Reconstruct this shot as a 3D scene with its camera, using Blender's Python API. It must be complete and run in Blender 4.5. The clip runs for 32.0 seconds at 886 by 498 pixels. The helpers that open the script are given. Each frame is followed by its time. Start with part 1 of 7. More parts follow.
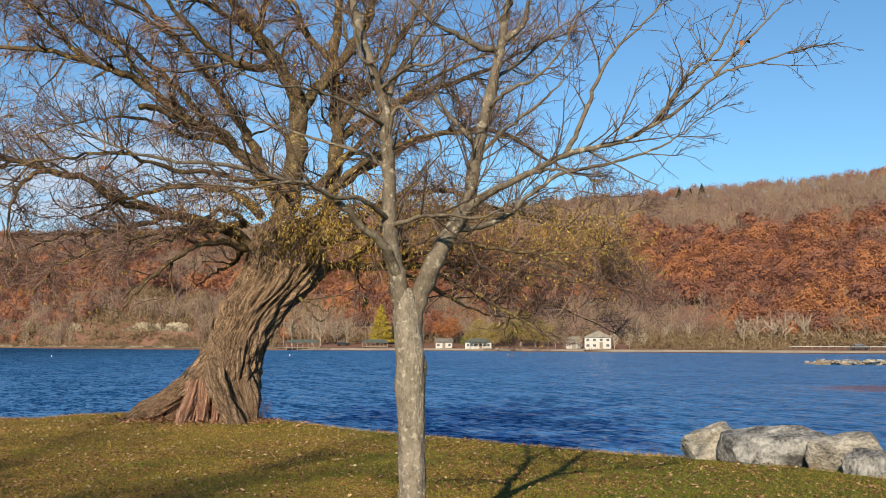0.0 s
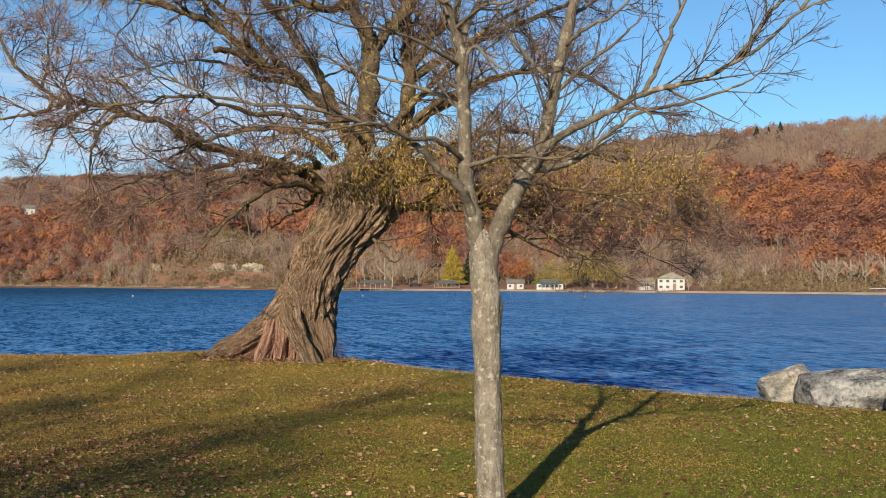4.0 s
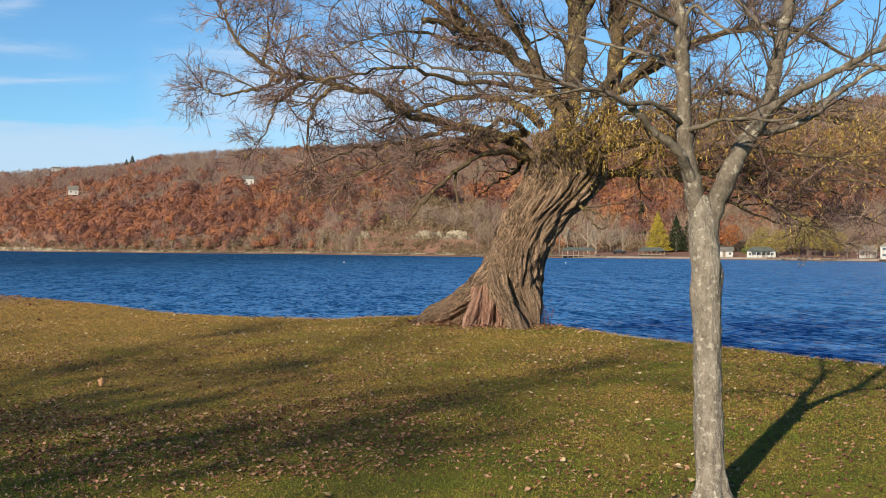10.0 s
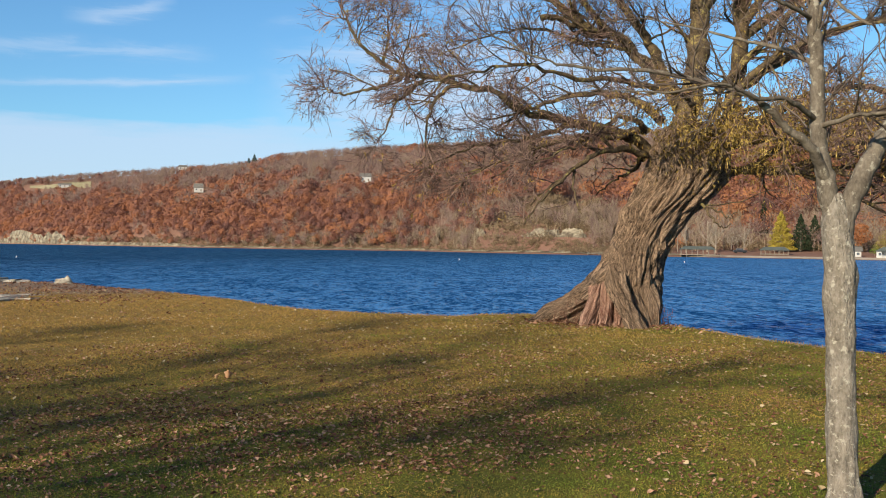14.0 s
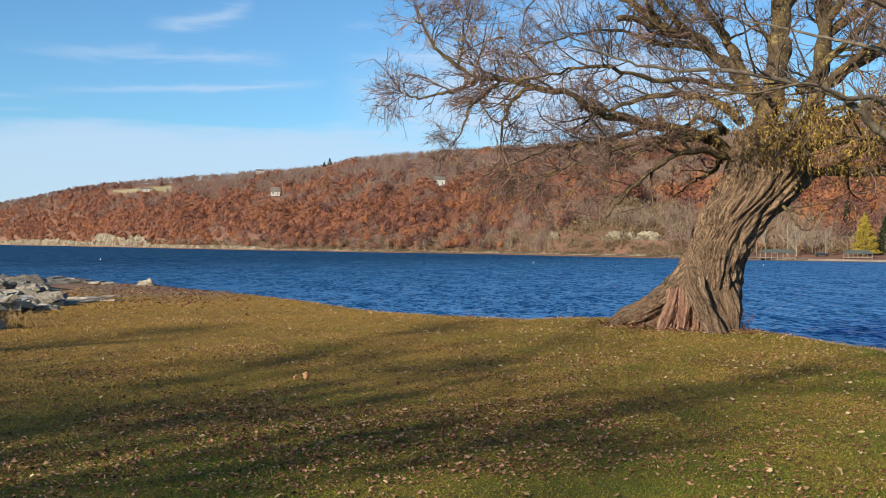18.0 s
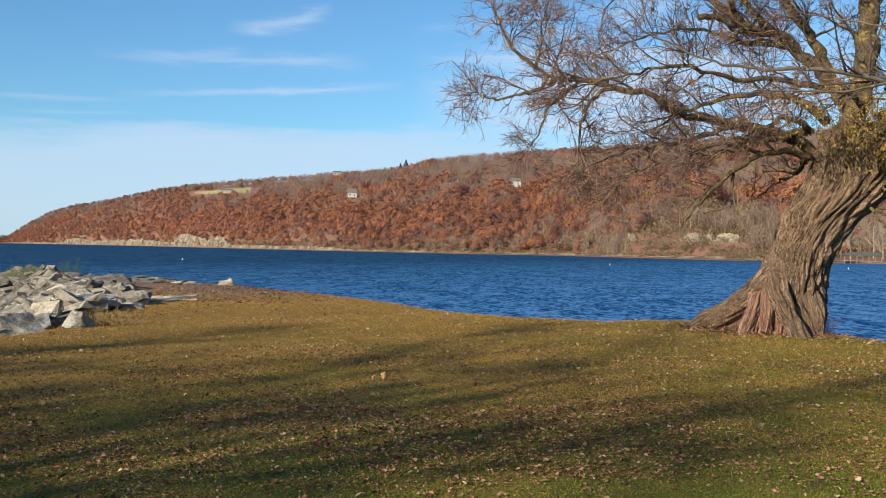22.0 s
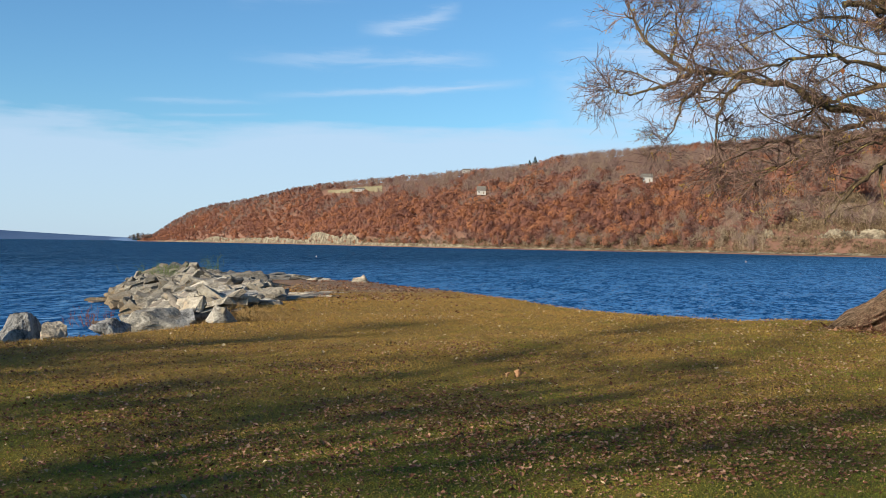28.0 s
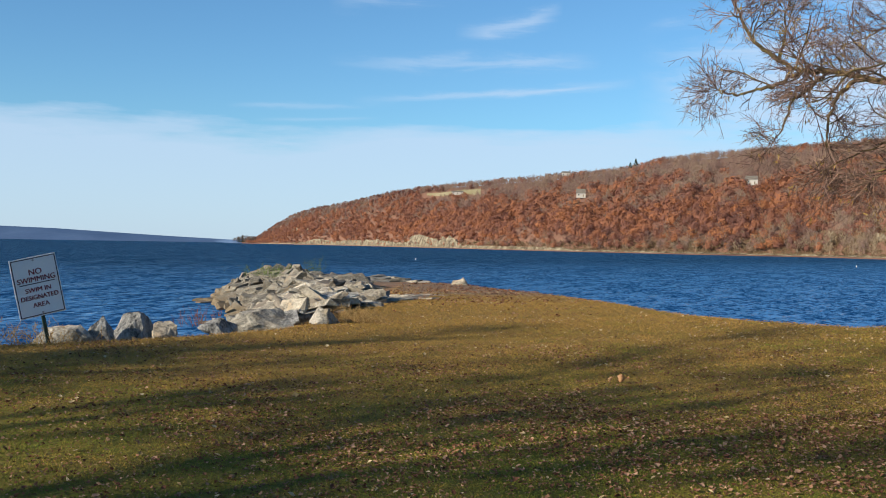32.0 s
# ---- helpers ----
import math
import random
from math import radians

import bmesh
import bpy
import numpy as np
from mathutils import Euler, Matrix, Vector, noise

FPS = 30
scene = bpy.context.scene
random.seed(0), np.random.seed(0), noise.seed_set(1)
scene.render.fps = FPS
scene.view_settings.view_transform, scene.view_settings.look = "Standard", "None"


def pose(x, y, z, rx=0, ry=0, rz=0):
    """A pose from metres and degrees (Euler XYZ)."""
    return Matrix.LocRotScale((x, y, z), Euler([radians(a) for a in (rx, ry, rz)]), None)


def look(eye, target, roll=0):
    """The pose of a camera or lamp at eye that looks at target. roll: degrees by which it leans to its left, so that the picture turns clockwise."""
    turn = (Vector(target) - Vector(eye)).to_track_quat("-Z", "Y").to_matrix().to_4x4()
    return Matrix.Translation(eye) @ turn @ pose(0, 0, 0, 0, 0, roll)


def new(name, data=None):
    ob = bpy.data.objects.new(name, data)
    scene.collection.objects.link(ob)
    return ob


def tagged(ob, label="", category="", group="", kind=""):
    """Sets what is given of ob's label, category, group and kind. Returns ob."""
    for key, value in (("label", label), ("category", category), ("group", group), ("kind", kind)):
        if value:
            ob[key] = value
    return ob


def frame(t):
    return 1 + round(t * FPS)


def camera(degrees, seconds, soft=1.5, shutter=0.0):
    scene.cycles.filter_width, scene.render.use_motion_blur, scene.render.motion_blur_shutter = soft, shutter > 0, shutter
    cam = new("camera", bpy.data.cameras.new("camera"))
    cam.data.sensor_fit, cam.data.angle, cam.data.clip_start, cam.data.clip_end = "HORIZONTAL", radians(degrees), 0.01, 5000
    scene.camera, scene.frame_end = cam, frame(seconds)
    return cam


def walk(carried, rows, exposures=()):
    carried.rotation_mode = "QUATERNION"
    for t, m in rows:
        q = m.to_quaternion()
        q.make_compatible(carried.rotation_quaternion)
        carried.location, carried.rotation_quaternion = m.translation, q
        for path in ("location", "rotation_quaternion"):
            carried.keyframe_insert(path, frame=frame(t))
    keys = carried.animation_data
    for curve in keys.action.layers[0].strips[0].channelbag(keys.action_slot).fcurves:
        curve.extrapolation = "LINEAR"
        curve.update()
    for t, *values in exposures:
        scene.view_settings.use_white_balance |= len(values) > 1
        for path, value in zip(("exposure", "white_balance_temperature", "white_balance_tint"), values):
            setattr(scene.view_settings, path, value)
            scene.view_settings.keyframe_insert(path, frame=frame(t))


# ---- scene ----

# ---- camera ----
cam = camera(46.47, 32.0, soft=1.0)
PATH = [
    (0.0, pose(0.000, -0.000, 1.60, 95.14, -0.03, -0.00)),
    (0.5, pose(-0.004, -0.000, 1.60, 95.04, -0.03, 0.48)),
    (1.0, pose(-0.007, -0.000, 1.60, 94.77, -0.04, 0.98)),
    (1.5, pose(-0.011, -0.000, 1.60, 94.30, -0.07, 1.49)),
    (2.0, pose(-0.017, -0.000, 1.60, 93.90, -0.12, 2.35)),
    (2.5, pose(-0.023, -0.001, 1.60, 93.48, -0.15, 3.15)),
    (3.0, pose(-0.025, -0.001, 1.60, 93.05, -0.17, 3.40)),
    (3.5, pose(-0.028, -0.001, 1.60, 92.54, -0.17, 3.75)),
    (5.5, pose(-0.040, -0.002, 1.60, 89.93, -0.19, 5.36)),
    (6.0, pose(-0.053, -0.003, 1.60, 89.72, -0.19, 7.15)),
    (6.5, pose(-0.061, -0.004, 1.60, 89.75, -0.20, 8.29)),
    (7.0, pose(-0.067, -0.005, 1.60, 89.80, -0.23, 9.16)),
    (7.5, pose(-0.074, -0.007, 1.60, 89.89, -0.27, 10.11)),
    (8.0, pose(-0.082, -0.008, 1.60, 90.00, -0.29, 11.12)),
    (8.5, pose(-0.088, -0.009, 1.60, 90.05, -0.28, 11.98)),
    (9.0, pose(-0.094, -0.011, 1.60, 90.06, -0.25, 12.84)),
    (9.5, pose(-0.104, -0.013, 1.60, 90.05, -0.22, 14.28)),
    (10.0, pose(-0.111, -0.015, 1.60, 90.00, -0.27, 15.17)),
    (10.5, pose(-0.112, -0.015, 1.60, 89.95, -0.33, 15.36)),
    (11.0, pose(-0.116, -0.016, 1.60, 89.93, -0.40, 15.92)),
    (11.5, pose(-0.122, -0.018, 1.60, 89.92, -0.45, 16.69)),
    (12.0, pose(-0.133, -0.021, 1.60, 89.93, -0.49, 18.28)),
    (12.5, pose(-0.140, -0.024, 1.60, 89.94, -0.52, 19.39)),
    (13.0, pose(-0.146, -0.026, 1.60, 89.92, -0.55, 20.18)),
    (13.5, pose(-0.151, -0.028, 1.60, 89.85, -0.59, 20.96)),
    (14.0, pose(-0.155, -0.030, 1.60, 89.82, -0.63, 21.54)),
    (14.5, pose(-0.158, -0.031, 1.60, 89.83, -0.65, 21.96)),
    (16.5, pose(-0.168, -0.035, 1.60, 89.87, -0.65, 23.40)),
    (17.0, pose(-0.173, -0.037, 1.60, 89.85, -0.64, 24.10)),
    (17.5, pose(-0.178, -0.039, 1.60, 89.87, -0.65, 24.88)),
    (18.0, pose(-0.183, -0.042, 1.60, 89.94, -0.65, 25.63)),
    (18.5, pose(-0.187, -0.044, 1.60, 90.00, -0.66, 26.23)),
    (19.0, pose(-0.190, -0.045, 1.60, 90.09, -0.64, 26.67)),
    (19.5, pose(-0.193, -0.047, 1.60, 90.13, -0.63, 27.17)),
    (20.0, pose(-0.199, -0.049, 1.60, 90.13, -0.67, 27.98)),
    (20.5, pose(-0.204, -0.052, 1.60, 90.09, -0.72, 28.76)),
    (21.0, pose(-0.205, -0.053, 1.60, 90.03, -0.78, 28.94)),
    (21.5, pose(-0.207, -0.054, 1.60, 90.01, -0.83, 29.35)),
    (22.0, pose(-0.210, -0.056, 1.60, 89.96, -0.87, 29.82)),
    (22.5, pose(-0.213, -0.058, 1.60, 89.88, -0.85, 30.25)),
    (23.0, pose(-0.216, -0.060, 1.60, 89.78, -0.85, 30.76)),
    (23.5, pose(-0.223, -0.063, 1.60, 89.67, -0.88, 31.74)),
    (24.0, pose(-0.227, -0.066, 1.60, 89.56, -0.90, 32.41)),
    (24.5, pose(-0.230, -0.068, 1.60, 89.49, -0.90, 32.95)),
    (25.0, pose(-0.233, -0.070, 1.60, 89.51, -0.85, 33.47)),
    (25.5, pose(-0.238, -0.073, 1.60, 89.59, -0.78, 34.16)),
    (26.0, pose(-0.242, -0.076, 1.60, 89.68, -0.74, 34.90)),
    (26.5, pose(-0.247, -0.079, 1.60, 89.81, -0.74, 35.65)),
    (28.5, pose(-0.257, -0.087, 1.60, 89.64, -0.75, 37.45)),
    (29.0, pose(-0.260, -0.089, 1.60, 89.63, -0.75, 37.94)),
    (29.5, pose(-0.262, -0.091, 1.60, 89.70, -0.78, 38.25)),
    (30.0, pose(-0.270, -0.097, 1.60, 89.75, -0.80, 39.67)),
    (30.5, pose(-0.275, -0.102, 1.60, 89.81, -0.82, 40.59)),
    (31.0, pose(-0.282, -0.108, 1.60, 89.91, -0.85, 41.83)),
    (31.5, pose(-0.285, -0.110, 1.60, 89.89, -0.89, 42.26)),
    (32.0, pose(-0.286, -0.111, 1.60, 89.79, -0.93, 42.45)),
]
walk(cam, PATH, [(0.0, 0.63, 6900, 11), (3.5, 0.64, 6850, 11), (12.0, 0.67, 6500, 10), (32.0, 0.67, 6500, 10)])

# ---- world and sun ----
SUN_EL, SUN_AZ = radians(22.5), math.pi + 0.205
WATER_Z = -1.5


def nd(tree, kind, **values):
    """A shader node with its inputs set."""
    n = tree.nodes.new(kind)
    for key, value in values.items():
        n.inputs[key].default_value = value
    return n


def math_node(tree, op, a, b=None, clamp=False):
    n = tree.nodes.new("ShaderNodeMath")
    n.operation, n.use_clamp = op, clamp
    for i, v in enumerate((a, b)):
        if v is None:
            continue
        if isinstance(v, (int, float)):
            n.inputs[i].default_value = v
        else:
            tree.links.new(v, n.inputs[i])
    return n.outputs[0]


def ramp(tree, fac, stops):
    n = tree.nodes.new("ShaderNodeValToRGB")
    while len(n.color_ramp.elements) < len(stops):
        n.color_ramp.elements.new(0.5)
    for el, (pos, col) in zip(n.color_ramp.elements, stops):
        el.position, el.color = pos, (*col, 1) if len(col) == 3 else col
    tree.links.new(fac, n.inputs[0])
    return n.outputs[0]


def mix(tree, fac, a, b, blend="MIX"):
    n = tree.nodes.new("ShaderNodeMix")
    n.data_type, n.blend_type = "RGBA", blend
    for i, v in ((0, fac), (6, a), (7, b)):
        if isinstance(v, (int, float)):
            n.inputs[i].default_value = v
        elif isinstance(v, tuple):
            n.inputs[i].default_value = (*v, 1)
        else:
            tree.links.new(v, n.inputs[i])
    return n.outputs[2]


def grey(v):
    return (v, v, v)


world = bpy.data.worlds.new("sky")
scene.world = world
world.use_nodes = True
wt = world.node_tree
wt.nodes.clear()
sky = nd(wt, "ShaderNodeTexSky")
sky.sky_type, sky.sun_disc, sky.sun_elevation, sky.sun_rotation = "NISHITA", False, SUN_EL, SUN_AZ
sky.altitude, sky.air_density, sky.dust_density, sky.ozone_density = 150.0, 1.0, 0.35, 2.2
co = nd(wt, "ShaderNodeTexCoord").outputs["Generated"]
sep = nd(wt, "ShaderNodeSeparateXYZ")
wt.links.new(co, sep.inputs[0])
# thin cirrus by bearing and height: a few long wisps, and a veil low over the lake
bearing = math_node(wt, "MULTIPLY", math_node(wt, "ARCTAN2", math_node(wt, "MULTIPLY", sep.outputs[0], -1.0), sep.outputs[1]), 57.2958)
rise = math_node(wt, "MULTIPLY", math_node(wt, "ARCSINE", sep.outputs[2]), 57.2958)
flat = nd(wt, "ShaderNodeCombineXYZ")
wt.links.new(math_node(wt, "MULTIPLY", bearing, 0.16), flat.inputs[0])
wt.links.new(rise, flat.inputs[1])
fray = nd(wt, "ShaderNodeTexNoise", Scale=1.1, Detail=8.0, Roughness=0.62, Distortion=0.4)
wt.links.new(flat.outputs[0], fray.inputs["Vector"])
puff = nd(wt, "ShaderNodeTexNoise", Scale=0.33, Detail=6.0, Roughness=0.55)
wt.links.new(flat.outputs[0], puff.inputs["Vector"])


def wisp(az0, az1, el0, el1, thick, strong, bow=0.0):
    """A streak from one bearing and height to another, frayed along its length."""
    u = math_node(wt, "MULTIPLY", math_node(wt, "SUBTRACT", bearing, az0), 1.0 / (az1 - az0))
    mid = math_node(wt, "MULTIPLY_ADD", u, el1 - el0)
    mid.node.inputs[2].default_value = el0
    if bow:
        mid = math_node(wt, "ADD", mid, math_node(wt, "MULTIPLY", math_node(wt, "POWER", math_node(wt, "ABSOLUTE", u), 2.0), bow))
    off = math_node(wt, "MULTIPLY", math_node(wt, "SUBTRACT", rise, mid), 1.0 / thick)
    off = math_node(wt, "ADD", off, math_node(wt, "MULTIPLY", math_node(wt, "SUBTRACT", fray.outputs[0], 0.5), 6.0))
    across = math_node(wt, "POWER", 2.718, math_node(wt, "MULTIPLY", math_node(wt, "MULTIPLY", off, off), -1.0))
    along = ramp(wt, u, [(0.0, grey(0)), (0.28, grey(1)), (0.7, grey(0.9)), (1.0, grey(0))])
    body = math_node(wt, "MULTIPLY", ramp(wt, puff.outputs[0], [(0.3, grey(0.35)), (0.65, grey(1))]), strong)
    return math_node(wt, "MULTIPLY", math_node(wt, "MULTIPLY", across, along), body)


cover = None
for w_ in ((33.8, 49.0, 10.05, 9.9, 0.30, 0.75), (31.8, 47.8, 9.0, 7.8, 0.2, 0.65), (36.0, 42.0, 12.9, 10.5, 0.32, 0.7, 1.2), (46.5, 54.5, 7.6, 7.4, 0.12, 0.4), (46.0, 53.0, 6.9, 6.7, 0.10, 0.35),
           (24.0, 31.5, 6.0, 9.0, 0.8, 0.75), (6.0, 32.0, 9.4, 7.4, 2.8, 1.15), (40.0, 49.0, 14.2, 13.0, 0.4, 0.5)):
    c_ = wisp(*w_)
    cover = c_ if cover is None else math_node(wt, "MAXIMUM", cover, c_)
left = ramp(wt, math_node(wt, "MULTIPLY", bearing, 0.01), [(0.03, grey(0.08)), (0.2, grey(0.8)), (0.34, grey(1))])
top = math_node(wt, "MULTIPLY_ADD", math_node(wt, "SUBTRACT", puff.outputs[0], 0.5), 7.0)
top.node.inputs[2].default_value = 6.3
edge = math_node(wt, "MULTIPLY_ADD", math_node(wt, "SUBTRACT", top, rise), 0.75)
edge.node.inputs[2].default_value = 0.35
veil = math_node(wt, "MULTIPLY", ramp(wt, edge, [(0.0, grey(0)), (0.55, grey(0.55)), (1.0, grey(0.72))]), left)
cover = math_node(wt, "MAXIMUM", cover, veil, True)
sky_tint = mix(wt, 1.0, sky.outputs[0], (0.62, 0.97, 1.20), "MULTIPLY")
sky_col = mix(wt, cover, sky_tint, (4.75, 5.95, 7.55))
bg = nd(wt, "ShaderNodeBackground", Strength=0.077)
wt.links.new(sky_col, bg.inputs[0])
wo = nd(wt, "ShaderNodeOutputWorld")
wt.links.new(bg.outputs[0], wo.inputs[0])

sun = new("sun", bpy.data.lights.new("sun", "SUN"))
sun.data.energy, sun.data.angle, sun.data.color = 5.0, radians(0.55), (1.0, 0.87, 0.68)
sun.matrix_world = look((0, 0, 0), (-math.sin(SUN_AZ) * math.cos(SUN_EL), -math.cos(SUN_AZ) * math.cos(SUN_EL), -math.sin(SUN_EL)))
sun.location = (-10, -50, 60)


# ---- materials ----
def surface(name, build, roughness=0.8, spec=0.3, metal=0.0, bump=0.0, bump_dist=0.02, vary=0.0, grain=False, tide=False):
    """build(tree, position) gives the colour and the height sockets; grain: position along and round the trunk."""
    m = bpy.data.materials.new(name)
    m.use_nodes = True
    t = m.node_tree
    b = t.nodes["Principled BSDF"]
    b.inputs["Roughness"].default_value, b.inputs["Specular IOR Level"].default_value, b.inputs["Metallic"].default_value = roughness, spec, metal
    pos = nd(t, "ShaderNodeNewGeometry").outputs["Position"]
    if grain:
        own = nd(t, "ShaderNodeAttribute")
        own.attribute_name = "grain"
        pos = own.outputs["Vector"]
    col, height = build(t, pos)
    if vary:
        rnd = nd(t, "ShaderNodeObjectInfo").outputs["Random"]
        col = mix(t, 1.0, col, ramp(t, rnd, [(0.0, grey(1.0 - vary)), (0.5, (1.0, 0.97, 0.92)), (1.0, grey(1.0 + vary))]), "MULTIPLY")
    if tide:
        # tan algae and silt where the lake washes the stone
        level = nd(t, "ShaderNodeSeparateXYZ")
        t.links.new(pos, level.inputs[0])
        line = math_node(t, "ADD", level.outputs[2], math_node(t, "MULTIPLY", noise_at(t, pos, 2.0, 3), 0.5))
        col = mix(t, ramp(t, math_node(t, "ADD", line, 1.0), [(0.0, grey(0.75)), (0.34, grey(0.0))]), col, (0.165, 0.118, 0.064))
    if isinstance(col, tuple):
        b.inputs["Base Color"].default_value = (*col, 1)
    else:
        t.links.new(col, b.inputs["Base Color"])
    if height is not None and bump:
        bp = nd(t, "ShaderNodeBump", Strength=bump, Distance=bump_dist)
        t.links.new(height, bp.inputs["Height"])
        t.links.new(bp.outputs[0], b.inputs["Normal"])
    return m


def noise_at(t, pos, scale, detail=4.0, rough=0.55, stretch=(1, 1, 1), distort=0.0):
    mpn = nd(t, "ShaderNodeMapping", Scale=stretch)
    t.links.new(pos, mpn.inputs[0])
    n = nd(t, "ShaderNodeTexNoise", Scale=scale, Detail=detail, Roughness=rough, Distortion=distort)
    t.links.new(mpn.outputs[0], n.inputs["Vector"])
    return n.outputs[0]


def bark_build(dark, light, across, along):
    """Long ridges and dark furrows that run up the trunk and wander into one another."""
    def build(t, pos):
        a = noise_at(t, pos, across, 3, 0.6, (1, 1, along), 0.6)
        b = noise_at(t, pos, across * 3.1, 4, 0.65, (1, 1, along * 1.6), 0.4)
        big = noise_at(t, pos, 1.3, 3, 0.5)
        chip = noise_at(t, pos, across * 2.2, 4, 0.7, (1, 1, 0.45), 0.5)
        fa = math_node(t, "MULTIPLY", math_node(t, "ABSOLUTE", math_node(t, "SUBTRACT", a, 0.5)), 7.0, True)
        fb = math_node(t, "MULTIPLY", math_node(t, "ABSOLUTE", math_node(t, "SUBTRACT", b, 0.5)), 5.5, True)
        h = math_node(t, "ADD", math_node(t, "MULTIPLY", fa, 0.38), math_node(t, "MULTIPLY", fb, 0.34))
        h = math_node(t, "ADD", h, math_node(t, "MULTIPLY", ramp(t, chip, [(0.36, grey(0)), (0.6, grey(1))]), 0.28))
        # furrows darkened in colour: darker bark, and shade the low relief lacks
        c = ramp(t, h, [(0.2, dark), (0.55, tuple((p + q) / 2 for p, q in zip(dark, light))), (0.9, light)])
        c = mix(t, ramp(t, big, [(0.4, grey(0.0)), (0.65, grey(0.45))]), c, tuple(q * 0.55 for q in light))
        return c, h
    return build


def mottled(dark, light, scale, fine, stretch=(1, 1, 1), extra=None, lo=0.36, hi=0.64):
    """Two scales of noise between two colours; extra adds a third in patches."""
    def build(t, pos):
        a = noise_at(t, pos, scale, 4, 0.6, stretch)
        b = noise_at(t, pos, fine, 5, 0.65, stretch)
        f = math_node(t, "ADD", math_node(t, "MULTIPLY", a, 0.55), math_node(t, "MULTIPLY", b, 0.45))
        c = ramp(t, f, [(lo, dark), (hi, light)])
        if extra:
            e = noise_at(t, pos, scale * 1.7, 5, 0.65)
            c = mix(t, ramp(t, e, [(0.56, grey(0)), (0.64, grey(1))]), c, extra)
        return c, b
    return build


def leafy(name, cols, scale, island=0.5, rough=0.85, lean=0.0, tint=0.0, thin=0.0):
    """Foliage: colour by stand (noise over the slope) and by single leaf; thin lets light through."""
    m = bpy.data.materials.new(name)
    m.use_nodes = True
    t = m.node_tree
    b = t.nodes["Principled BSDF"]
    b.inputs["Roughness"].default_value, b.inputs["Specular IOR Level"].default_value = rough, 0.1
    g = nd(t, "ShaderNodeNewGeometry")
    n = noise_at(t, g.outputs["Position"], scale, 3, 0.6)
    f = math_node(t, "ADD", math_node(t, "MULTIPLY", n, 1.0 - island), math_node(t, "MULTIPLY", g.outputs["Random Per Island"], island))
    if tint:
        at = nd(t, "ShaderNodeAttribute")
        at.attribute_name = "tint"
        f = math_node(t, "ADD", math_node(t, "MULTIPLY", f, 1.0 - tint), math_node(t, "MULTIPLY", at.outputs["Fac"], tint))
    if lean:
        sx = nd(t, "ShaderNodeSeparateXYZ")
        t.links.new(g.outputs["Position"], sx.inputs[0])
        f = math_node(t, "SUBTRACT", f, math_node(t, "MULTIPLY", math_node(t, "ADD", sx.outputs[0], 4.2), lean))
        f = math_node(t, "ADD", f, math_node(t, "MULTIPLY", math_node(t, "MINIMUM", math_node(t, "SUBTRACT", sx.outputs[1], 10.0), 0.6), lean * 1.25))
    lo, hi = 0.5 - 0.22 * (1 - island) - 0.35 * island, 0.5 + 0.22 * (1 - island) + 0.35 * island
    if lean:
        lo, hi = 0.36, 0.64
    stops = [(lo + (hi - lo) * i / (len(cols) - 1), c) for i, c in enumerate(cols)]
    col = ramp(t, f, stops)
    t.links.new(col, b.inputs["Base Color"])
    if thin:
        glow, both = nd(t, "ShaderNodeBsdfTranslucent"), nd(t, "ShaderNodeMixShader", Fac=thin)
        t.links.new(col, glow.inputs[0])
        t.links.new(b.outputs[0], both.inputs[1])
        t.links.new(glow.outputs[0], both.inputs[2])
        t.links.new(both.outputs[0], t.nodes["Material Output"].inputs[0])
    return m


def plain(col, spread=0.12):
    d = tuple(c * (1 - spread) for c in col)
    l = tuple(min(1, c * (1 + spread)) for c in col)
    return mottled(d, l, 1.3, 14)


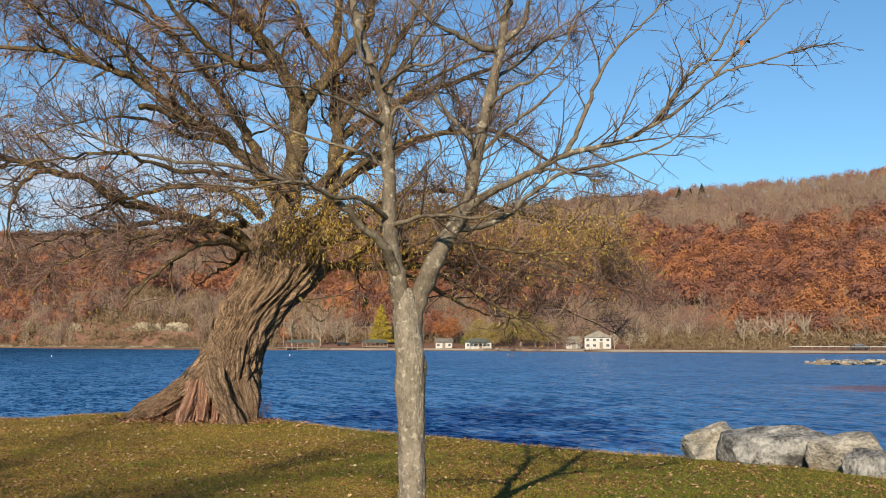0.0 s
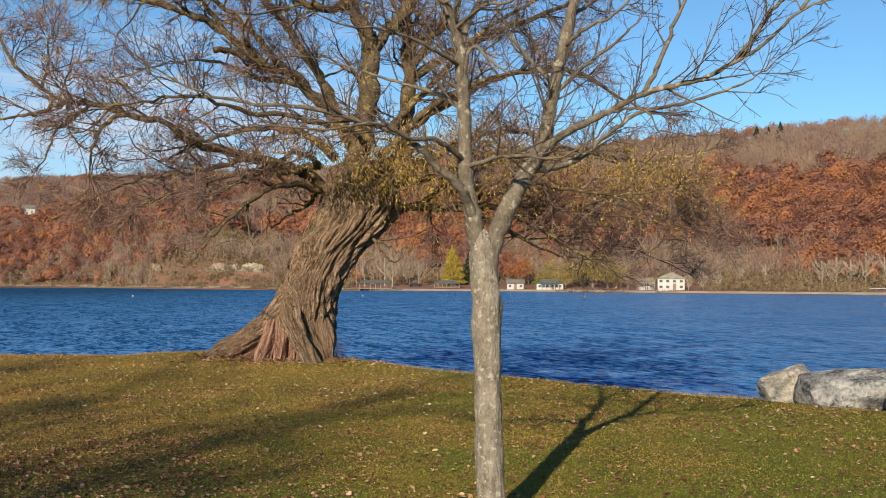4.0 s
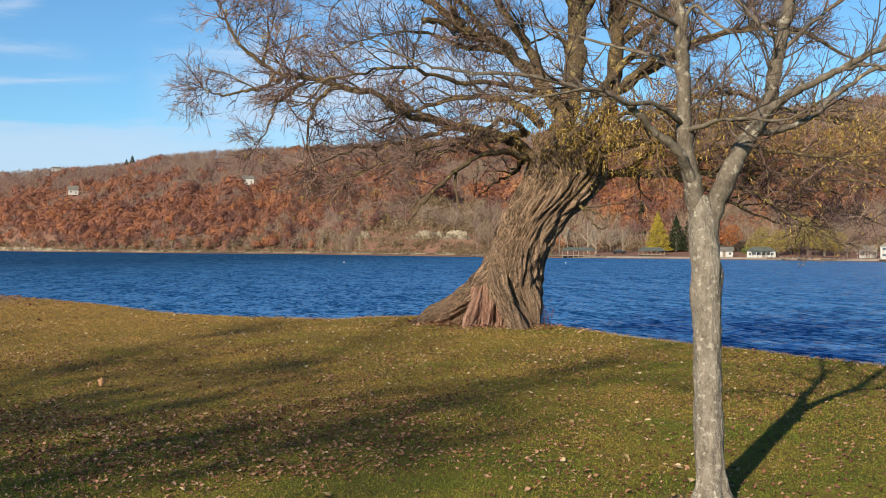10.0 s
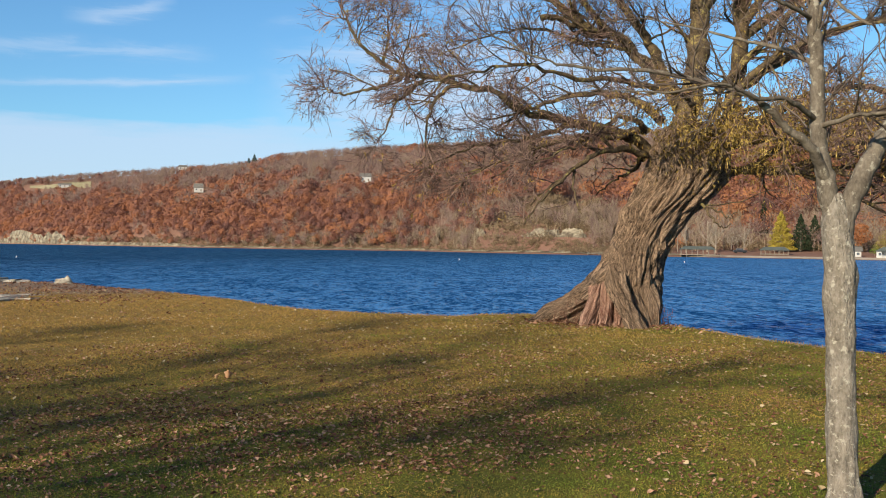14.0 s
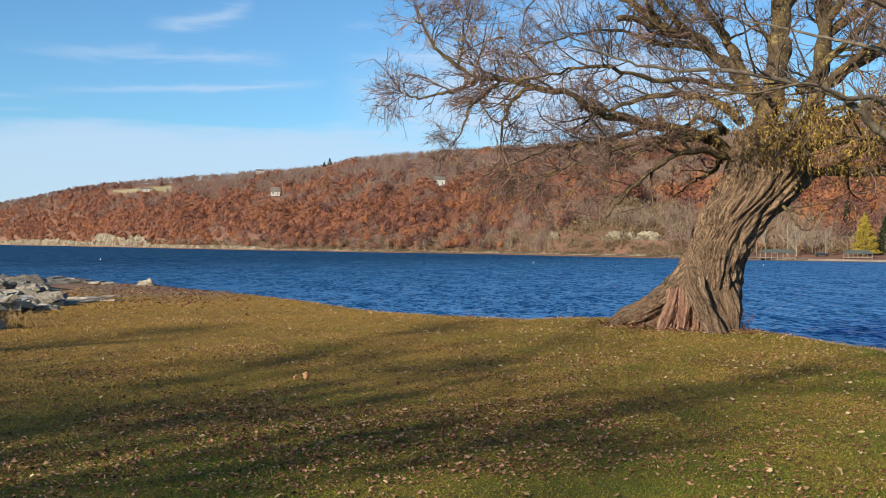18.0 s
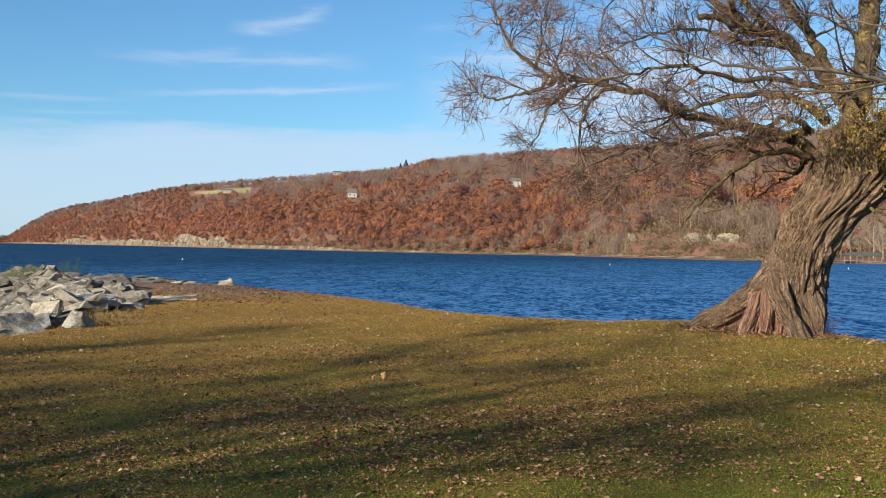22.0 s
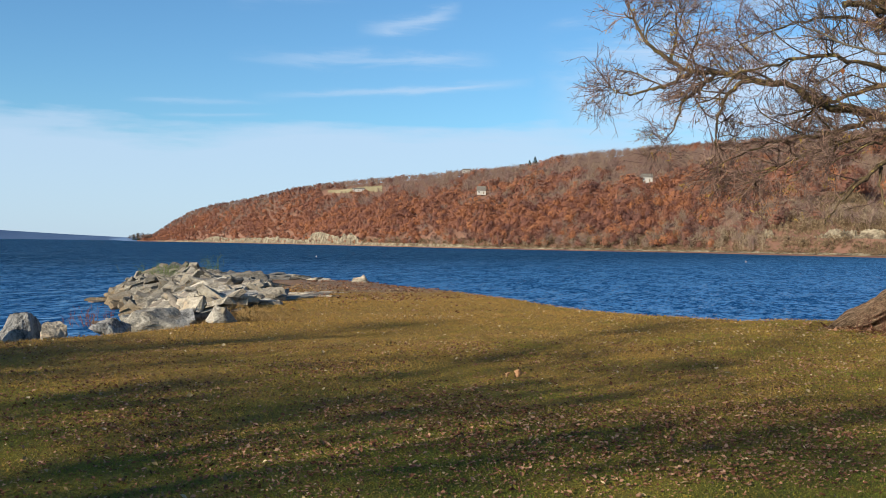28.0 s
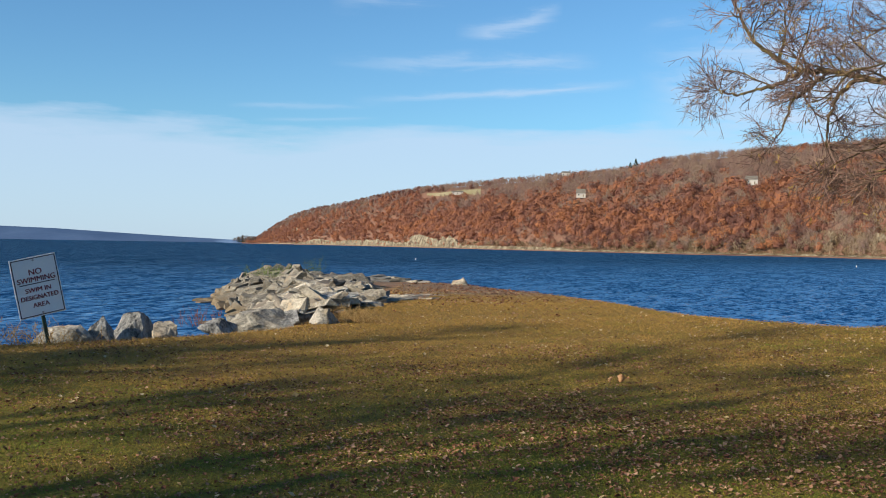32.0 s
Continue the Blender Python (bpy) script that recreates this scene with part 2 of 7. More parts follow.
def lawn_build(t, pos):
    big = noise_at(t, pos, 0.22, 3, 0.55)
    mid = noise_at(t, pos, 1.6, 4, 0.6)
    fine = noise_at(t, pos, 34.0, 4, 0.7)
    f = math_node(t, "ADD", math_node(t, "MULTIPLY", big, 0.5), math_node(t, "MULTIPLY", mid, 0.5))
    sx = nd(t, "ShaderNodeSeparateXYZ")
    t.links.new(pos, sx.inputs[0])
    # greener towards the open right of the lawn, browner under the trees
    f = math_node(t, "SUBTRACT", f, math_node(t, "MULTIPLY", math_node(t, "ADD", sx.outputs[0], 4.2), 0.014))
    # greener near by, straw-coloured out towards the bank
    f = math_node(t, "ADD", f, math_node(t, "MULTIPLY", math_node(t, "MINIMUM", math_node(t, "SUBTRACT", sx.outputs[1], 10.0), 0.6), 0.019))
    c = ramp(t, f, [(0.36, (0.114, 0.120, 0.018)), (0.5, (0.218, 0.156, 0.031)), (0.62, (0.270, 0.167, 0.042))])
    c = mix(t, ramp(t, fine, [(0.35, grey(0.6)), (0.65, grey(0))]), c, (0.050, 0.042, 0.012))
    # bare leaf-strewn earth where the lawn runs out to the jetty, and about the young tree's foot
    for cx, cy, r0, r1 in ((-24.3, 28.0, 2.6, 4.8), (-29.5, 32.0, 4.4, 6.6), (-0.15, 6.6, 0.16, 0.42)):
        d = nd(t, "ShaderNodeVectorMath")
        d.operation = "DISTANCE"
        t.links.new(pos, d.inputs[0])
        d.inputs[1].default_value = (cx, cy, 0)
        e = math_node(t, "ADD", d.outputs["Value"], math_node(t, "MULTIPLY", math_node(t, "SUBTRACT", mid, 0.5), (r1 - r0) * 1.5))
        w = math_node(t, "DIVIDE", math_node(t, "SUBTRACT", e, r0), r1 - r0, True)
        c = mix(t, w, ramp(t, fine, [(0.35, (0.12, 0.080, 0.052)), (0.65, (0.26, 0.185, 0.128))]), c)
    return c, fine


def water_material():
    """Wind-ruffled lake: blue body with ripple lights and darks painted in, under a gloss by Fresnel. The facets come
    from the slope of a wave field, taken over a fixed few centimetres, so that ripples keep their steepness far out."""
    m = bpy.data.materials.new("lake_water")
    m.use_nodes = True
    t = m.node_tree
    t.nodes.clear()
    pos = nd(t, "ShaderNodeNewGeometry").outputs["Position"]
    turn = nd(t, "ShaderNodeVectorRotate", Angle=radians(-24))
    turn.rotation_type = "Z_AXIS"
    t.links.new(pos, turn.inputs["Vector"])
    run = turn.outputs[0]
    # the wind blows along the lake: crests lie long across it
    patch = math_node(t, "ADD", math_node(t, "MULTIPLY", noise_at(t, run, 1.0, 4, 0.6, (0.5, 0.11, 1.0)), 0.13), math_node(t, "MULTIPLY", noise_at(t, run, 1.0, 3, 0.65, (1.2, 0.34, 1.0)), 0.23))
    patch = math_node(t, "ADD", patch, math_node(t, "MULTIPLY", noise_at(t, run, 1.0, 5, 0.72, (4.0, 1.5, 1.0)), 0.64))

    def height(dx, dy):
        sh = nd(t, "ShaderNodeVectorMath")
        sh.operation = "ADD"
        t.links.new(run, sh.inputs[0])
        sh.inputs[1].default_value = (dx, dy, 0)
        chop = noise_at(t, sh.outputs[0], 2.4, 3, 0.6, (1.4, 0.55, 1.0), 0.0)
        swell = noise_at(t, sh.outputs[0], 0.9, 2, 0.5, (1.3, 0.55, 1.0), 0.0)
        return math_node(t, "ADD", math_node(t, "MULTIPLY", chop, 0.14), math_node(t, "MULTIPLY", swell, 0.42))

    step = 0.05
    h0, hx, hy = height(0, 0), height(step, 0), height(0, step)
    gx = math_node(t, "MULTIPLY", math_node(t, "SUBTRACT", h0, hx), 1 / step)
    gy = math_node(t, "MULTIPLY", math_node(t, "SUBTRACT", h0, hy), 1 / step)
    # normals tilted towards the viewpoint to shape the sheen: reflects higher, bluer sky
    view_tilt = ramp(t, patch, [(0.45, grey(0.13)), (0.55, grey(0.68))])
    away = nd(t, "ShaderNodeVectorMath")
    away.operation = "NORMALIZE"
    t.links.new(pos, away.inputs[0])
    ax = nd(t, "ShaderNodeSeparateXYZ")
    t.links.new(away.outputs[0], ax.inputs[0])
    # tilt grows leftwards from the calmer lee; open_lake also paints the water darker there
    px = nd(t, "ShaderNodeSeparateXYZ")
    t.links.new(pos, px.inputs[0])
    lee = math_node(t, "MAXIMUM", math_node(t, "MINIMUM", math_node(t, "SUBTRACT", 0.66, math_node(t, "MULTIPLY", px.outputs[0], 0.015)), 1.5), 0.4)
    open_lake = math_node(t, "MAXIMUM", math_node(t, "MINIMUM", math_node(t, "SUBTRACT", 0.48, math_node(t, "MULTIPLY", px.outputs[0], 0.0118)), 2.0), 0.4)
    view_tilt = math_node(t, "MULTIPLY", view_tilt, lee)
    # a glassy lane behind the breakwater
    off = nd(t, "ShaderNodeVectorMath")
    off.operation = "DISTANCE"
    flat_pos = nd(t, "ShaderNodeMapping", Location=(-34.0 / 14, -69.0 / 10, 0), Scale=(1 / 14, 1 / 10, 0))
    t.links.new(pos, flat_pos.inputs[0])
    t.links.new(flat_pos.outputs[0], off.inputs[0])
    off.inputs[1].default_value = (0, 0, 0)
    ruffled = ramp(t, off.outputs["Value"], [(0.5, grey(0.02)), (1.0, grey(1))])
    view_tilt = math_node(t, "MULTIPLY", view_tilt, ruffled)
    gx, gy = math_node(t, "MULTIPLY", gx, ruffled), math_node(t, "MULTIPLY", gy, ruffled)
    gx = math_node(t, "SUBTRACT", gx, math_node(t, "MULTIPLY", ax.outputs[0], view_tilt))
    gy = math_node(t, "SUBTRACT", gy, math_node(t, "MULTIPLY", ax.outputs[1], view_tilt))
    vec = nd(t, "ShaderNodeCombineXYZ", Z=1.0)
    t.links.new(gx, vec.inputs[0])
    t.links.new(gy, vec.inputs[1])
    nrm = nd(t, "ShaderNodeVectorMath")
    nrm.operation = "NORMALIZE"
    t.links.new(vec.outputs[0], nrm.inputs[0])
    body = nd(t, "ShaderNodeBsdfGlossy", Roughness=0.7)
    # deep is no depth: it paints the body duller towards the left
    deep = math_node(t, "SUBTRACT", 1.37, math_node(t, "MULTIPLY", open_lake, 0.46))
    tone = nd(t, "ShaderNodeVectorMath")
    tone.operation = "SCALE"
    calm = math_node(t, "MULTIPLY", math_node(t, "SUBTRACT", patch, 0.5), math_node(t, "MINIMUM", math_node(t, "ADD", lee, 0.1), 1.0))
    # light and dark of the ripples' reflections painted into the body colour
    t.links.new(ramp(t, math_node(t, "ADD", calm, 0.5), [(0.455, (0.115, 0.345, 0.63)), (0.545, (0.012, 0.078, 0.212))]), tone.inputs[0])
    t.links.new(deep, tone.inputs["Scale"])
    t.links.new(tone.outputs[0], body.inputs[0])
    gloss = nd(t, "ShaderNodeBsdfGlossy", Roughness=0.08)
    fr = nd(t, "ShaderNodeFresnel", IOR=1.33)
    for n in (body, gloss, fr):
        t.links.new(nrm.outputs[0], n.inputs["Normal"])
    mx = nd(t, "ShaderNodeMixShader")
    t.links.new(math_node(t, "MULTIPLY", fr.outputs[0], math_node(t, "SUBTRACT", 0.88, math_node(t, "MULTIPLY", open_lake, 0.26))), mx.inputs[0])
    t.links.new(body.outputs[0], mx.inputs[1])
    t.links.new(gloss.outputs[0], mx.inputs[2])
    o = nd(t, "ShaderNodeOutputMaterial")
    t.links.new(mx.outputs[0], o.inputs[0])
    return m


M = {
    "lawn": surface("lawn_soil", lawn_build, 0.95, 0.1, bump=0.7, bump_dist=0.03),
    "bed": surface("lake_bed", mottled((0.06, 0.05, 0.04), (0.12, 0.10, 0.08), 0.4, 4), 0.9),
    "forest_floor": surface("forest_floor", mottled((0.16, 0.088, 0.063), (0.24, 0.132, 0.090), 0.03, 0.3), 0.95, 0.1),
    # slate blue: distance haze put into the ridge's base colour
    "far_ridge": surface("far_ridge_haze_blue", mottled((0.062, 0.110, 0.205), (0.080, 0.132, 0.235), 0.004, 0.03), 0.95, 0.0),
    "field": surface("hill_field_grass", mottled((0.20, 0.175, 0.09), (0.33, 0.29, 0.18), 0.02, 0.2), 0.95, 0.1),
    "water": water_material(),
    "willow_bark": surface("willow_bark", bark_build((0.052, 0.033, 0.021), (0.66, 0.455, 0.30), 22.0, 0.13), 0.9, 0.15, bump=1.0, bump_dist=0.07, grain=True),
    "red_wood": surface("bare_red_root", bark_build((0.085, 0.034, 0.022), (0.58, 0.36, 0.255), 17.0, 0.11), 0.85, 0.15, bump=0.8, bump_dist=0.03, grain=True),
    "willow_limb": surface("willow_limb_bark", mottled((0.014, 0.010, 0.007), (0.150, 0.108, 0.060), 4.0, 24, (1, 1, 1), (0.22, 0.175, 0.062)), 0.9, 0.15, bump=0.7, bump_dist=0.02),
    "willow_twig": leafy("willow_twigs", [(0.048, 0.032, 0.028), (0.135, 0.087, 0.072), (0.32, 0.215, 0.165)], 0.5, 0.55),
    "willow_leaf": leafy("willow_leaves", [(0.10, 0.060, 0.014), (0.25, 0.165, 0.034), (0.43, 0.305, 0.10)], 0.8, 0.7),
    "maple_bark": surface("maple_bark", mottled((0.105, 0.088, 0.066), (0.29, 0.252, 0.20), 15.0, 75, (1, 1, 0.5), (0.37, 0.34, 0.27), 0.36, 0.62), 0.85, 0.2, bump=1.0, bump_dist=0.02),
    # stem and branch bark: browner, and painted darker for shadows of other branches
    "maple_stem": surface("maple_stem_bark_shaded", mottled((0.058, 0.046, 0.034), (0.175, 0.148, 0.112), 10.0, 60, (1, 1, 0.6), (0.27, 0.245, 0.19), 0.36, 0.64), 0.85, 0.2, bump=0.8, bump_dist=0.01),
    "maple_branch": surface("maple_branch_bark", mottled((0.075, 0.060, 0.044), (0.165, 0.136, 0.100), 6.0, 40, (1, 1, 0.7), (0.20, 0.172, 0.125)), 0.85, 0.2, bump=0.6, bump_dist=0.006),
    "maple_twig": leafy("maple_twigs", [(0.065, 0.050, 0.040), (0.15, 0.115, 0.09)], 2.0, 0.6),
    "rust": leafy("oak_leaves", [(0.165, 0.086, 0.072), (0.245, 0.118, 0.087), (0.31, 0.143, 0.089), (0.37, 0.160, 0.082), (0.41, 0.188, 0.088)], 0.02, 0.10, tint=0.50, thin=0.38),
    "bare": leafy("bare_woods", [(0.180, 0.118, 0.103), (0.235, 0.158, 0.136), (0.262, 0.194, 0.142), (0.30, 0.236, 0.158)], 0.02, 0.35, tint=0.45, thin=0.25),
    "bare_dark": leafy("dark_bare_wood", [(0.07, 0.055, 0.05), (0.14, 0.105, 0.09)], 0.05, 0.6),
    "pale_wood": leafy("pale_bare_wood", [(0.20, 0.16, 0.12), (0.36, 0.30, 0.23)], 0.05, 0.6),
    "brush": leafy("shore_brush", [(0.085, 0.058, 0.033), (0.15, 0.106, 0.062), (0.25, 0.185, 0.115)], 0.05, 0.45),
    "gold": leafy("golden_needles", [(0.20, 0.15, 0.022), (0.36, 0.275, 0.05)], 0.3, 0.6),
    "olive": leafy("olive_leaves", [(0.15, 0.115, 0.035), (0.31, 0.24, 0.080)], 0.2, 0.6),
    "rust_tree": leafy("rust_maple_leaves", [(0.14, 0.06, 0.04), (0.26, 0.105, 0.06)], 0.2, 0.6),
    "orange": leafy("orange_leaves", [(0.19, 0.07, 0.030), (0.32, 0.13, 0.050)], 0.2, 0.6),
    "evergreen": leafy("dark_needles", [(0.012, 0.020, 0.010), (0.035, 0.048, 0.022)], 0.2, 0.6),
    "green": leafy("green_shrub", [(0.06, 0.09, 0.015), (0.13, 0.18, 0.03)], 0.3, 0.6),
    "shale": surface("shale_cliff", mottled((0.075, 0.058, 0.042), (0.29, 0.25, 0.175), 0.12, 0.4, (1, 1, 2.4), (0.13, 0.085, 0.05), 0.42, 0.58), 0.9, 0.1, bump=0.5, bump_dist=0.5),
    "rock": surface("grey_rock", mottled((0.090, 0.079, 0.063), (0.49, 0.45, 0.37), 1.6, 11, (1, 1, 1.6), (0.37, 0.30, 0.215)), 0.88, 0.2, bump=1.0, bump_dist=0.06, vary=0.42, tide=True),
    "rock_pale": surface("pale_rock", mottled((0.125, 0.115, 0.096), (0.44, 0.41, 0.345), 2.8, 19, (1, 1, 1.4), (0.24, 0.205, 0.15), 0.40, 0.60), 0.88, 0.2, bump=1.0, bump_dist=0.05),
    "rock_blue": surface("blue_grey_rock", mottled((0.045, 0.046, 0.047), (0.35, 0.345, 0.325), 3.6, 22, (1, 1, 0.7), None, 0.40, 0.60), 0.88, 0.2, bump=1.0, bump_dist=0.05),
    "slab": surface("weathered_slab", mottled((0.085, 0.074, 0.062), (0.25, 0.222, 0.185), 0.9, 8, (1, 1, 1), (0.22, 0.14, 0.085)), 0.9, 0.15, bump=0.6, bump_dist=0.03, vary=0.3),
    "dirt": surface("trodden_earth", mottled((0.10, 0.064, 0.042), (0.23, 0.150, 0.098), 0.8, 9, (1, 1, 1), (0.22, 0.10, 0.055)), 0.95, 0.1, bump=0.5, bump_dist=0.03),
    "leaf_litter": leafy("fallen_leaves", [(0.070, 0.030, 0.018), (0.14, 0.062, 0.036), (0.215, 0.108, 0.062), (0.33, 0.20, 0.130)], 0.5, 0.8),
    "yellow_litter": leafy("fallen_willow_leaves", [(0.15, 0.10, 0.045), (0.25, 0.18, 0.085), (0.42, 0.33, 0.20)], 0.5, 0.8),
    "grass": leafy("grass_blades", [(0.106, 0.136, 0.018), (0.190, 0.160, 0.029), (0.262, 0.178, 0.040), (0.298, 0.177, 0.049)], 0.6, 0.22, lean=0.015),
    "tan_leaf": surface("tan_dead_leaf", mottled((0.34, 0.17, 0.08), (0.52, 0.31, 0.17), 20, 90), 0.7),
    "dry_grass": leafy("dry_grass", [(0.15, 0.085, 0.035), (0.30, 0.19, 0.075), (0.40, 0.29, 0.13)], 0.6, 0.6),
    "red_stem": leafy("red_stems", [(0.115, 0.050, 0.035), (0.21, 0.10, 0.068)], 0.8, 0.6),
    "white_wall": surface("white_siding", plain((0.37, 0.36, 0.335), 0.10), 0.7),
    "roof_grey": surface("grey_shingles", mottled((0.10, 0.09, 0.078), (0.17, 0.155, 0.13), 0.6, 5), 0.85),
    "roof_tan": surface("tan_shingles", mottled((0.17, 0.15, 0.115), (0.27, 0.24, 0.19), 0.6, 5), 0.85),
    "roof_dark": surface("dark_green_roof", mottled((0.055, 0.065, 0.055), (0.11, 0.12, 0.10), 0.6, 5), 0.8),
    "timber": surface("weathered_timber", mottled((0.10, 0.08, 0.06), (0.22, 0.18, 0.14), 1.2, 9, (4, 4, 0.6)), 0.85),
    "pane": surface("dark_window_glass", plain((0.07, 0.078, 0.09), 0.05), 0.08, 0.5),
    "sand": surface("pale_beach_sand", mottled((0.26, 0.21, 0.15), (0.42, 0.35, 0.26), 0.2, 3), 0.95),
    "sign_white": surface("white_sign_sheet", plain((0.78, 0.77, 0.78), 0.04), 0.45, 0.4),
    "sign_red": surface("dark_red_lettering", plain((0.19, 0.022, 0.035), 0.08), 0.5),
    "sign_dark": surface("dark_border_paint", plain((0.045, 0.025, 0.045), 0.1), 0.5),
    "steel_green": surface("green_painted_steel", plain((0.025, 0.045, 0.030), 0.2), 0.5, 0.4, 0.3),
    "steel": surface("zinc_bolt", plain((0.45, 0.45, 0.45), 0.1), 0.35, 0.5, 1.0),
    "buoy": surface("white_buoy_plastic", plain((0.80, 0.80, 0.78), 0.04), 0.4),
    "buoy_band": surface("orange_buoy_band", plain((0.60, 0.20, 0.06), 0.1), 0.4),
    "dark_paint": surface("dark_car_paint", plain((0.015, 0.016, 0.02), 0.1), 0.3, 0.5),
    "tyre": surface("rubber_tyre", plain((0.015, 0.015, 0.015), 0.1), 0.9),
}

# ---- mesh helpers ----
rng = np.random.default_rng(7)


def fast_mesh(name, verts, faces, smooth=True):
    """A mesh from an array of places and an array of triangles or quads."""
    verts, faces = np.asarray(verts, np.float32), np.asarray(faces, np.int32)
    me = bpy.data.meshes.new(name)
    n, k = faces.shape
    me.vertices.add(len(verts))
    me.vertices.foreach_set("co", verts.ravel())
    me.loops.add(n * k)
    me.loops.foreach_set("vertex_index", faces.ravel())
    me.polygons.add(n)
    me.polygons.foreach_set("loop_start", np.arange(0, n * k, k, dtype=np.int32))
    me.polygons.foreach_set("use_smooth", np.full(n, smooth, bool))
    me.update(calc_edges=True)
    return me


def joined(pieces):
    vs, fs, o = [], [], 0
    for v, f in pieces:
        vs.append(v)
        fs.append(f + o)
        o += len(v)
    return np.concatenate(vs), np.concatenate(fs)


def part(name, me, material, parent, label=""):
    """Links a mesh (or a bmesh) as one object under a thing or a part."""
    if isinstance(me, bmesh.types.BMesh):
        bm = me
        me = bpy.data.meshes.new(name)
        bm.to_mesh(me)
        bm.free()
    ob = new(name, me)
    if material and not me.materials:
        me.materials.append(M[material])
    ob.parent = parent
    return tagged(ob, label)


def thing(name, label, category, m=None, group="", kind="", me=None, material=None):
    ob = new(name, me)
    if material:
        me.materials.append(M[material])
    if m is not None:
        ob.matrix_world = m
    return tagged(ob, label, category, group, kind)


def box(sx, sy, sz, at=(0, 0, 0), bevel=0.0):
    bm = bmesh.new()
    bmesh.ops.create_cube(bm, size=1)
    bmesh.ops.transform(bm, matrix=Matrix.Translation(at) @ Matrix.Diagonal((sx, sy, sz, 1)), verts=bm.verts)
    if bevel:
        bmesh.ops.bevel(bm, geom=bm.edges[:], offset=bevel, segments=2, affect="EDGES", profile=0.6)
    return bm


def rod(r0, r1, z0, z1, sides=10, at=(0, 0)):
    bm = bmesh.new()
    bmesh.ops.create_cone(bm, cap_ends=True, segments=sides, radius1=r0, radius2=r1, depth=z1 - z0)
    bmesh.ops.translate(bm, vec=(at[0], at[1], (z0 + z1) / 2), verts=bm.verts)
    return bm


def unit(v):
    return v / np.maximum(np.linalg.norm(v, axis=-1, keepdims=True), 1e-9)


def tubes(P, R, sides):
    """Tubes along N lines of K places, with their radii."""
    N, K, _ = P.shape
    T = unit(np.gradient(P, axis=1))
    ref = np.where(np.abs(T[:, :1, 2:3]) > 0.8, np.array([1.0, 0, 0]), np.array([0, 0, 1.0]))
    U = unit(np.cross(T, np.broadcast_to(ref, T.shape)))
    V = np.cross(T, U)
    a = np.arange(sides) * 2 * np.pi / sides
    ring = np.cos(a)[None, None, :, None] * U[:, :, None] + np.sin(a)[None, None, :, None] * V[:, :, None]
    verts = (P[:, :, None] + R[:, :, None, None] * ring).reshape(-1, 3)
    i = (np.arange(N) * K * sides)[:, None, None] + (np.arange(K - 1) * sides)[None, :, None] + np.arange(sides)[None, None]
    j = (np.arange(N) * K * sides)[:, None, None] + (np.arange(K - 1) * sides)[None, :, None] + ((np.arange(sides) + 1) % sides)[None, None]
    faces = np.stack([i, j, j + sides, i + sides], -1).reshape(-1, 4)
    return verts, faces


def smooth_line(pts, steps=5):
    """A Catmull-Rom line through a few places."""
    p = np.array(pts, float)
    p = np.vstack([2 * p[0] - p[1], p, 2 * p[-1] - p[-2]])
    out = []
    for i in range(1, len(p) - 2):
        for s in np.arange(steps) / steps:
            a, b, c, d = p[i - 1], p[i], p[i + 1], p[i + 2]
            out.append(0.5 * (2 * b + (c - a) * s + (2 * a - 5 * b + 4 * c - d) * s * s + (3 * b - a - 3 * c + d) * s ** 3))
    out.append(p[-2])
    return np.array(out)


def grow(P0, D0, L, K, lift, wobble):
    """N curved shoots from places and directions."""
    P = [P0]
    d = D0
    for k in range(K - 1):
        d = unit(d + wobble * rng.normal(size=d.shape) + np.array([0, 0, 1.0]) * lift)
        P.append(P[-1] + d * (L / (K - 1))[:, None])
    return np.stack(P, 1)


def spawn(P, R, count, t0, t1, angle, spread):
    """Places, directions and radii of side shoots along N lines."""
    N, K, _ = P.shape
    idx = np.repeat(np.arange(N), count)
    t = t0 + (t1 - t0) * rng.random(len(idx))
    f = t * (K - 1)
    k = np.minimum(f.astype(int), K - 2)
    w = (f - k)[:, None]
    at = P[idx, k] * (1 - w) + P[idx, k + 1] * w
    r = R[idx, k] * (1 - w[:, 0]) + R[idx, k + 1] * w[:, 0]
    T = unit(P[idx, k + 1] - P[idx, k])
    side = unit(np.cross(T, rng.normal(size=T.shape)))
    a = (angle + spread * rng.normal(size=len(idx)))[:, None]
    return at, unit(np.cos(a) * T + np.sin(a) * side), r, t


def taper(r0, r1, K):
    s = np.linspace(0, 1, K)[None]
    return r0[:, None] * (1 - s) + r1[:, None] * s


def scraps(centres, size, aspect=1.0, up=0.0, normals=None):
    """One small triangle at each place, turned at random."""
    N = len(centres)
    n = unit(rng.normal(size=(N, 3)) + np.array([0, 0, up])) if normals is None else normals
    u = unit(np.cross(n, rng.normal(size=(N, 3))))
    v = np.cross(n, u)
    s = np.broadcast_to(size, (N,))[:, None] * (0.7 + 0.6 * rng.random((N, 1)))
    a = centres - u * s * 0.5 * aspect - v * s * 0.35
    b = centres + u * s * 0.5 * aspect - v * s * 0.35
    c = centres + v * s * 0.65
    return np.stack([a, b, c], 1).reshape(-1, 3), np.arange(N * 3).reshape(-1, 3)


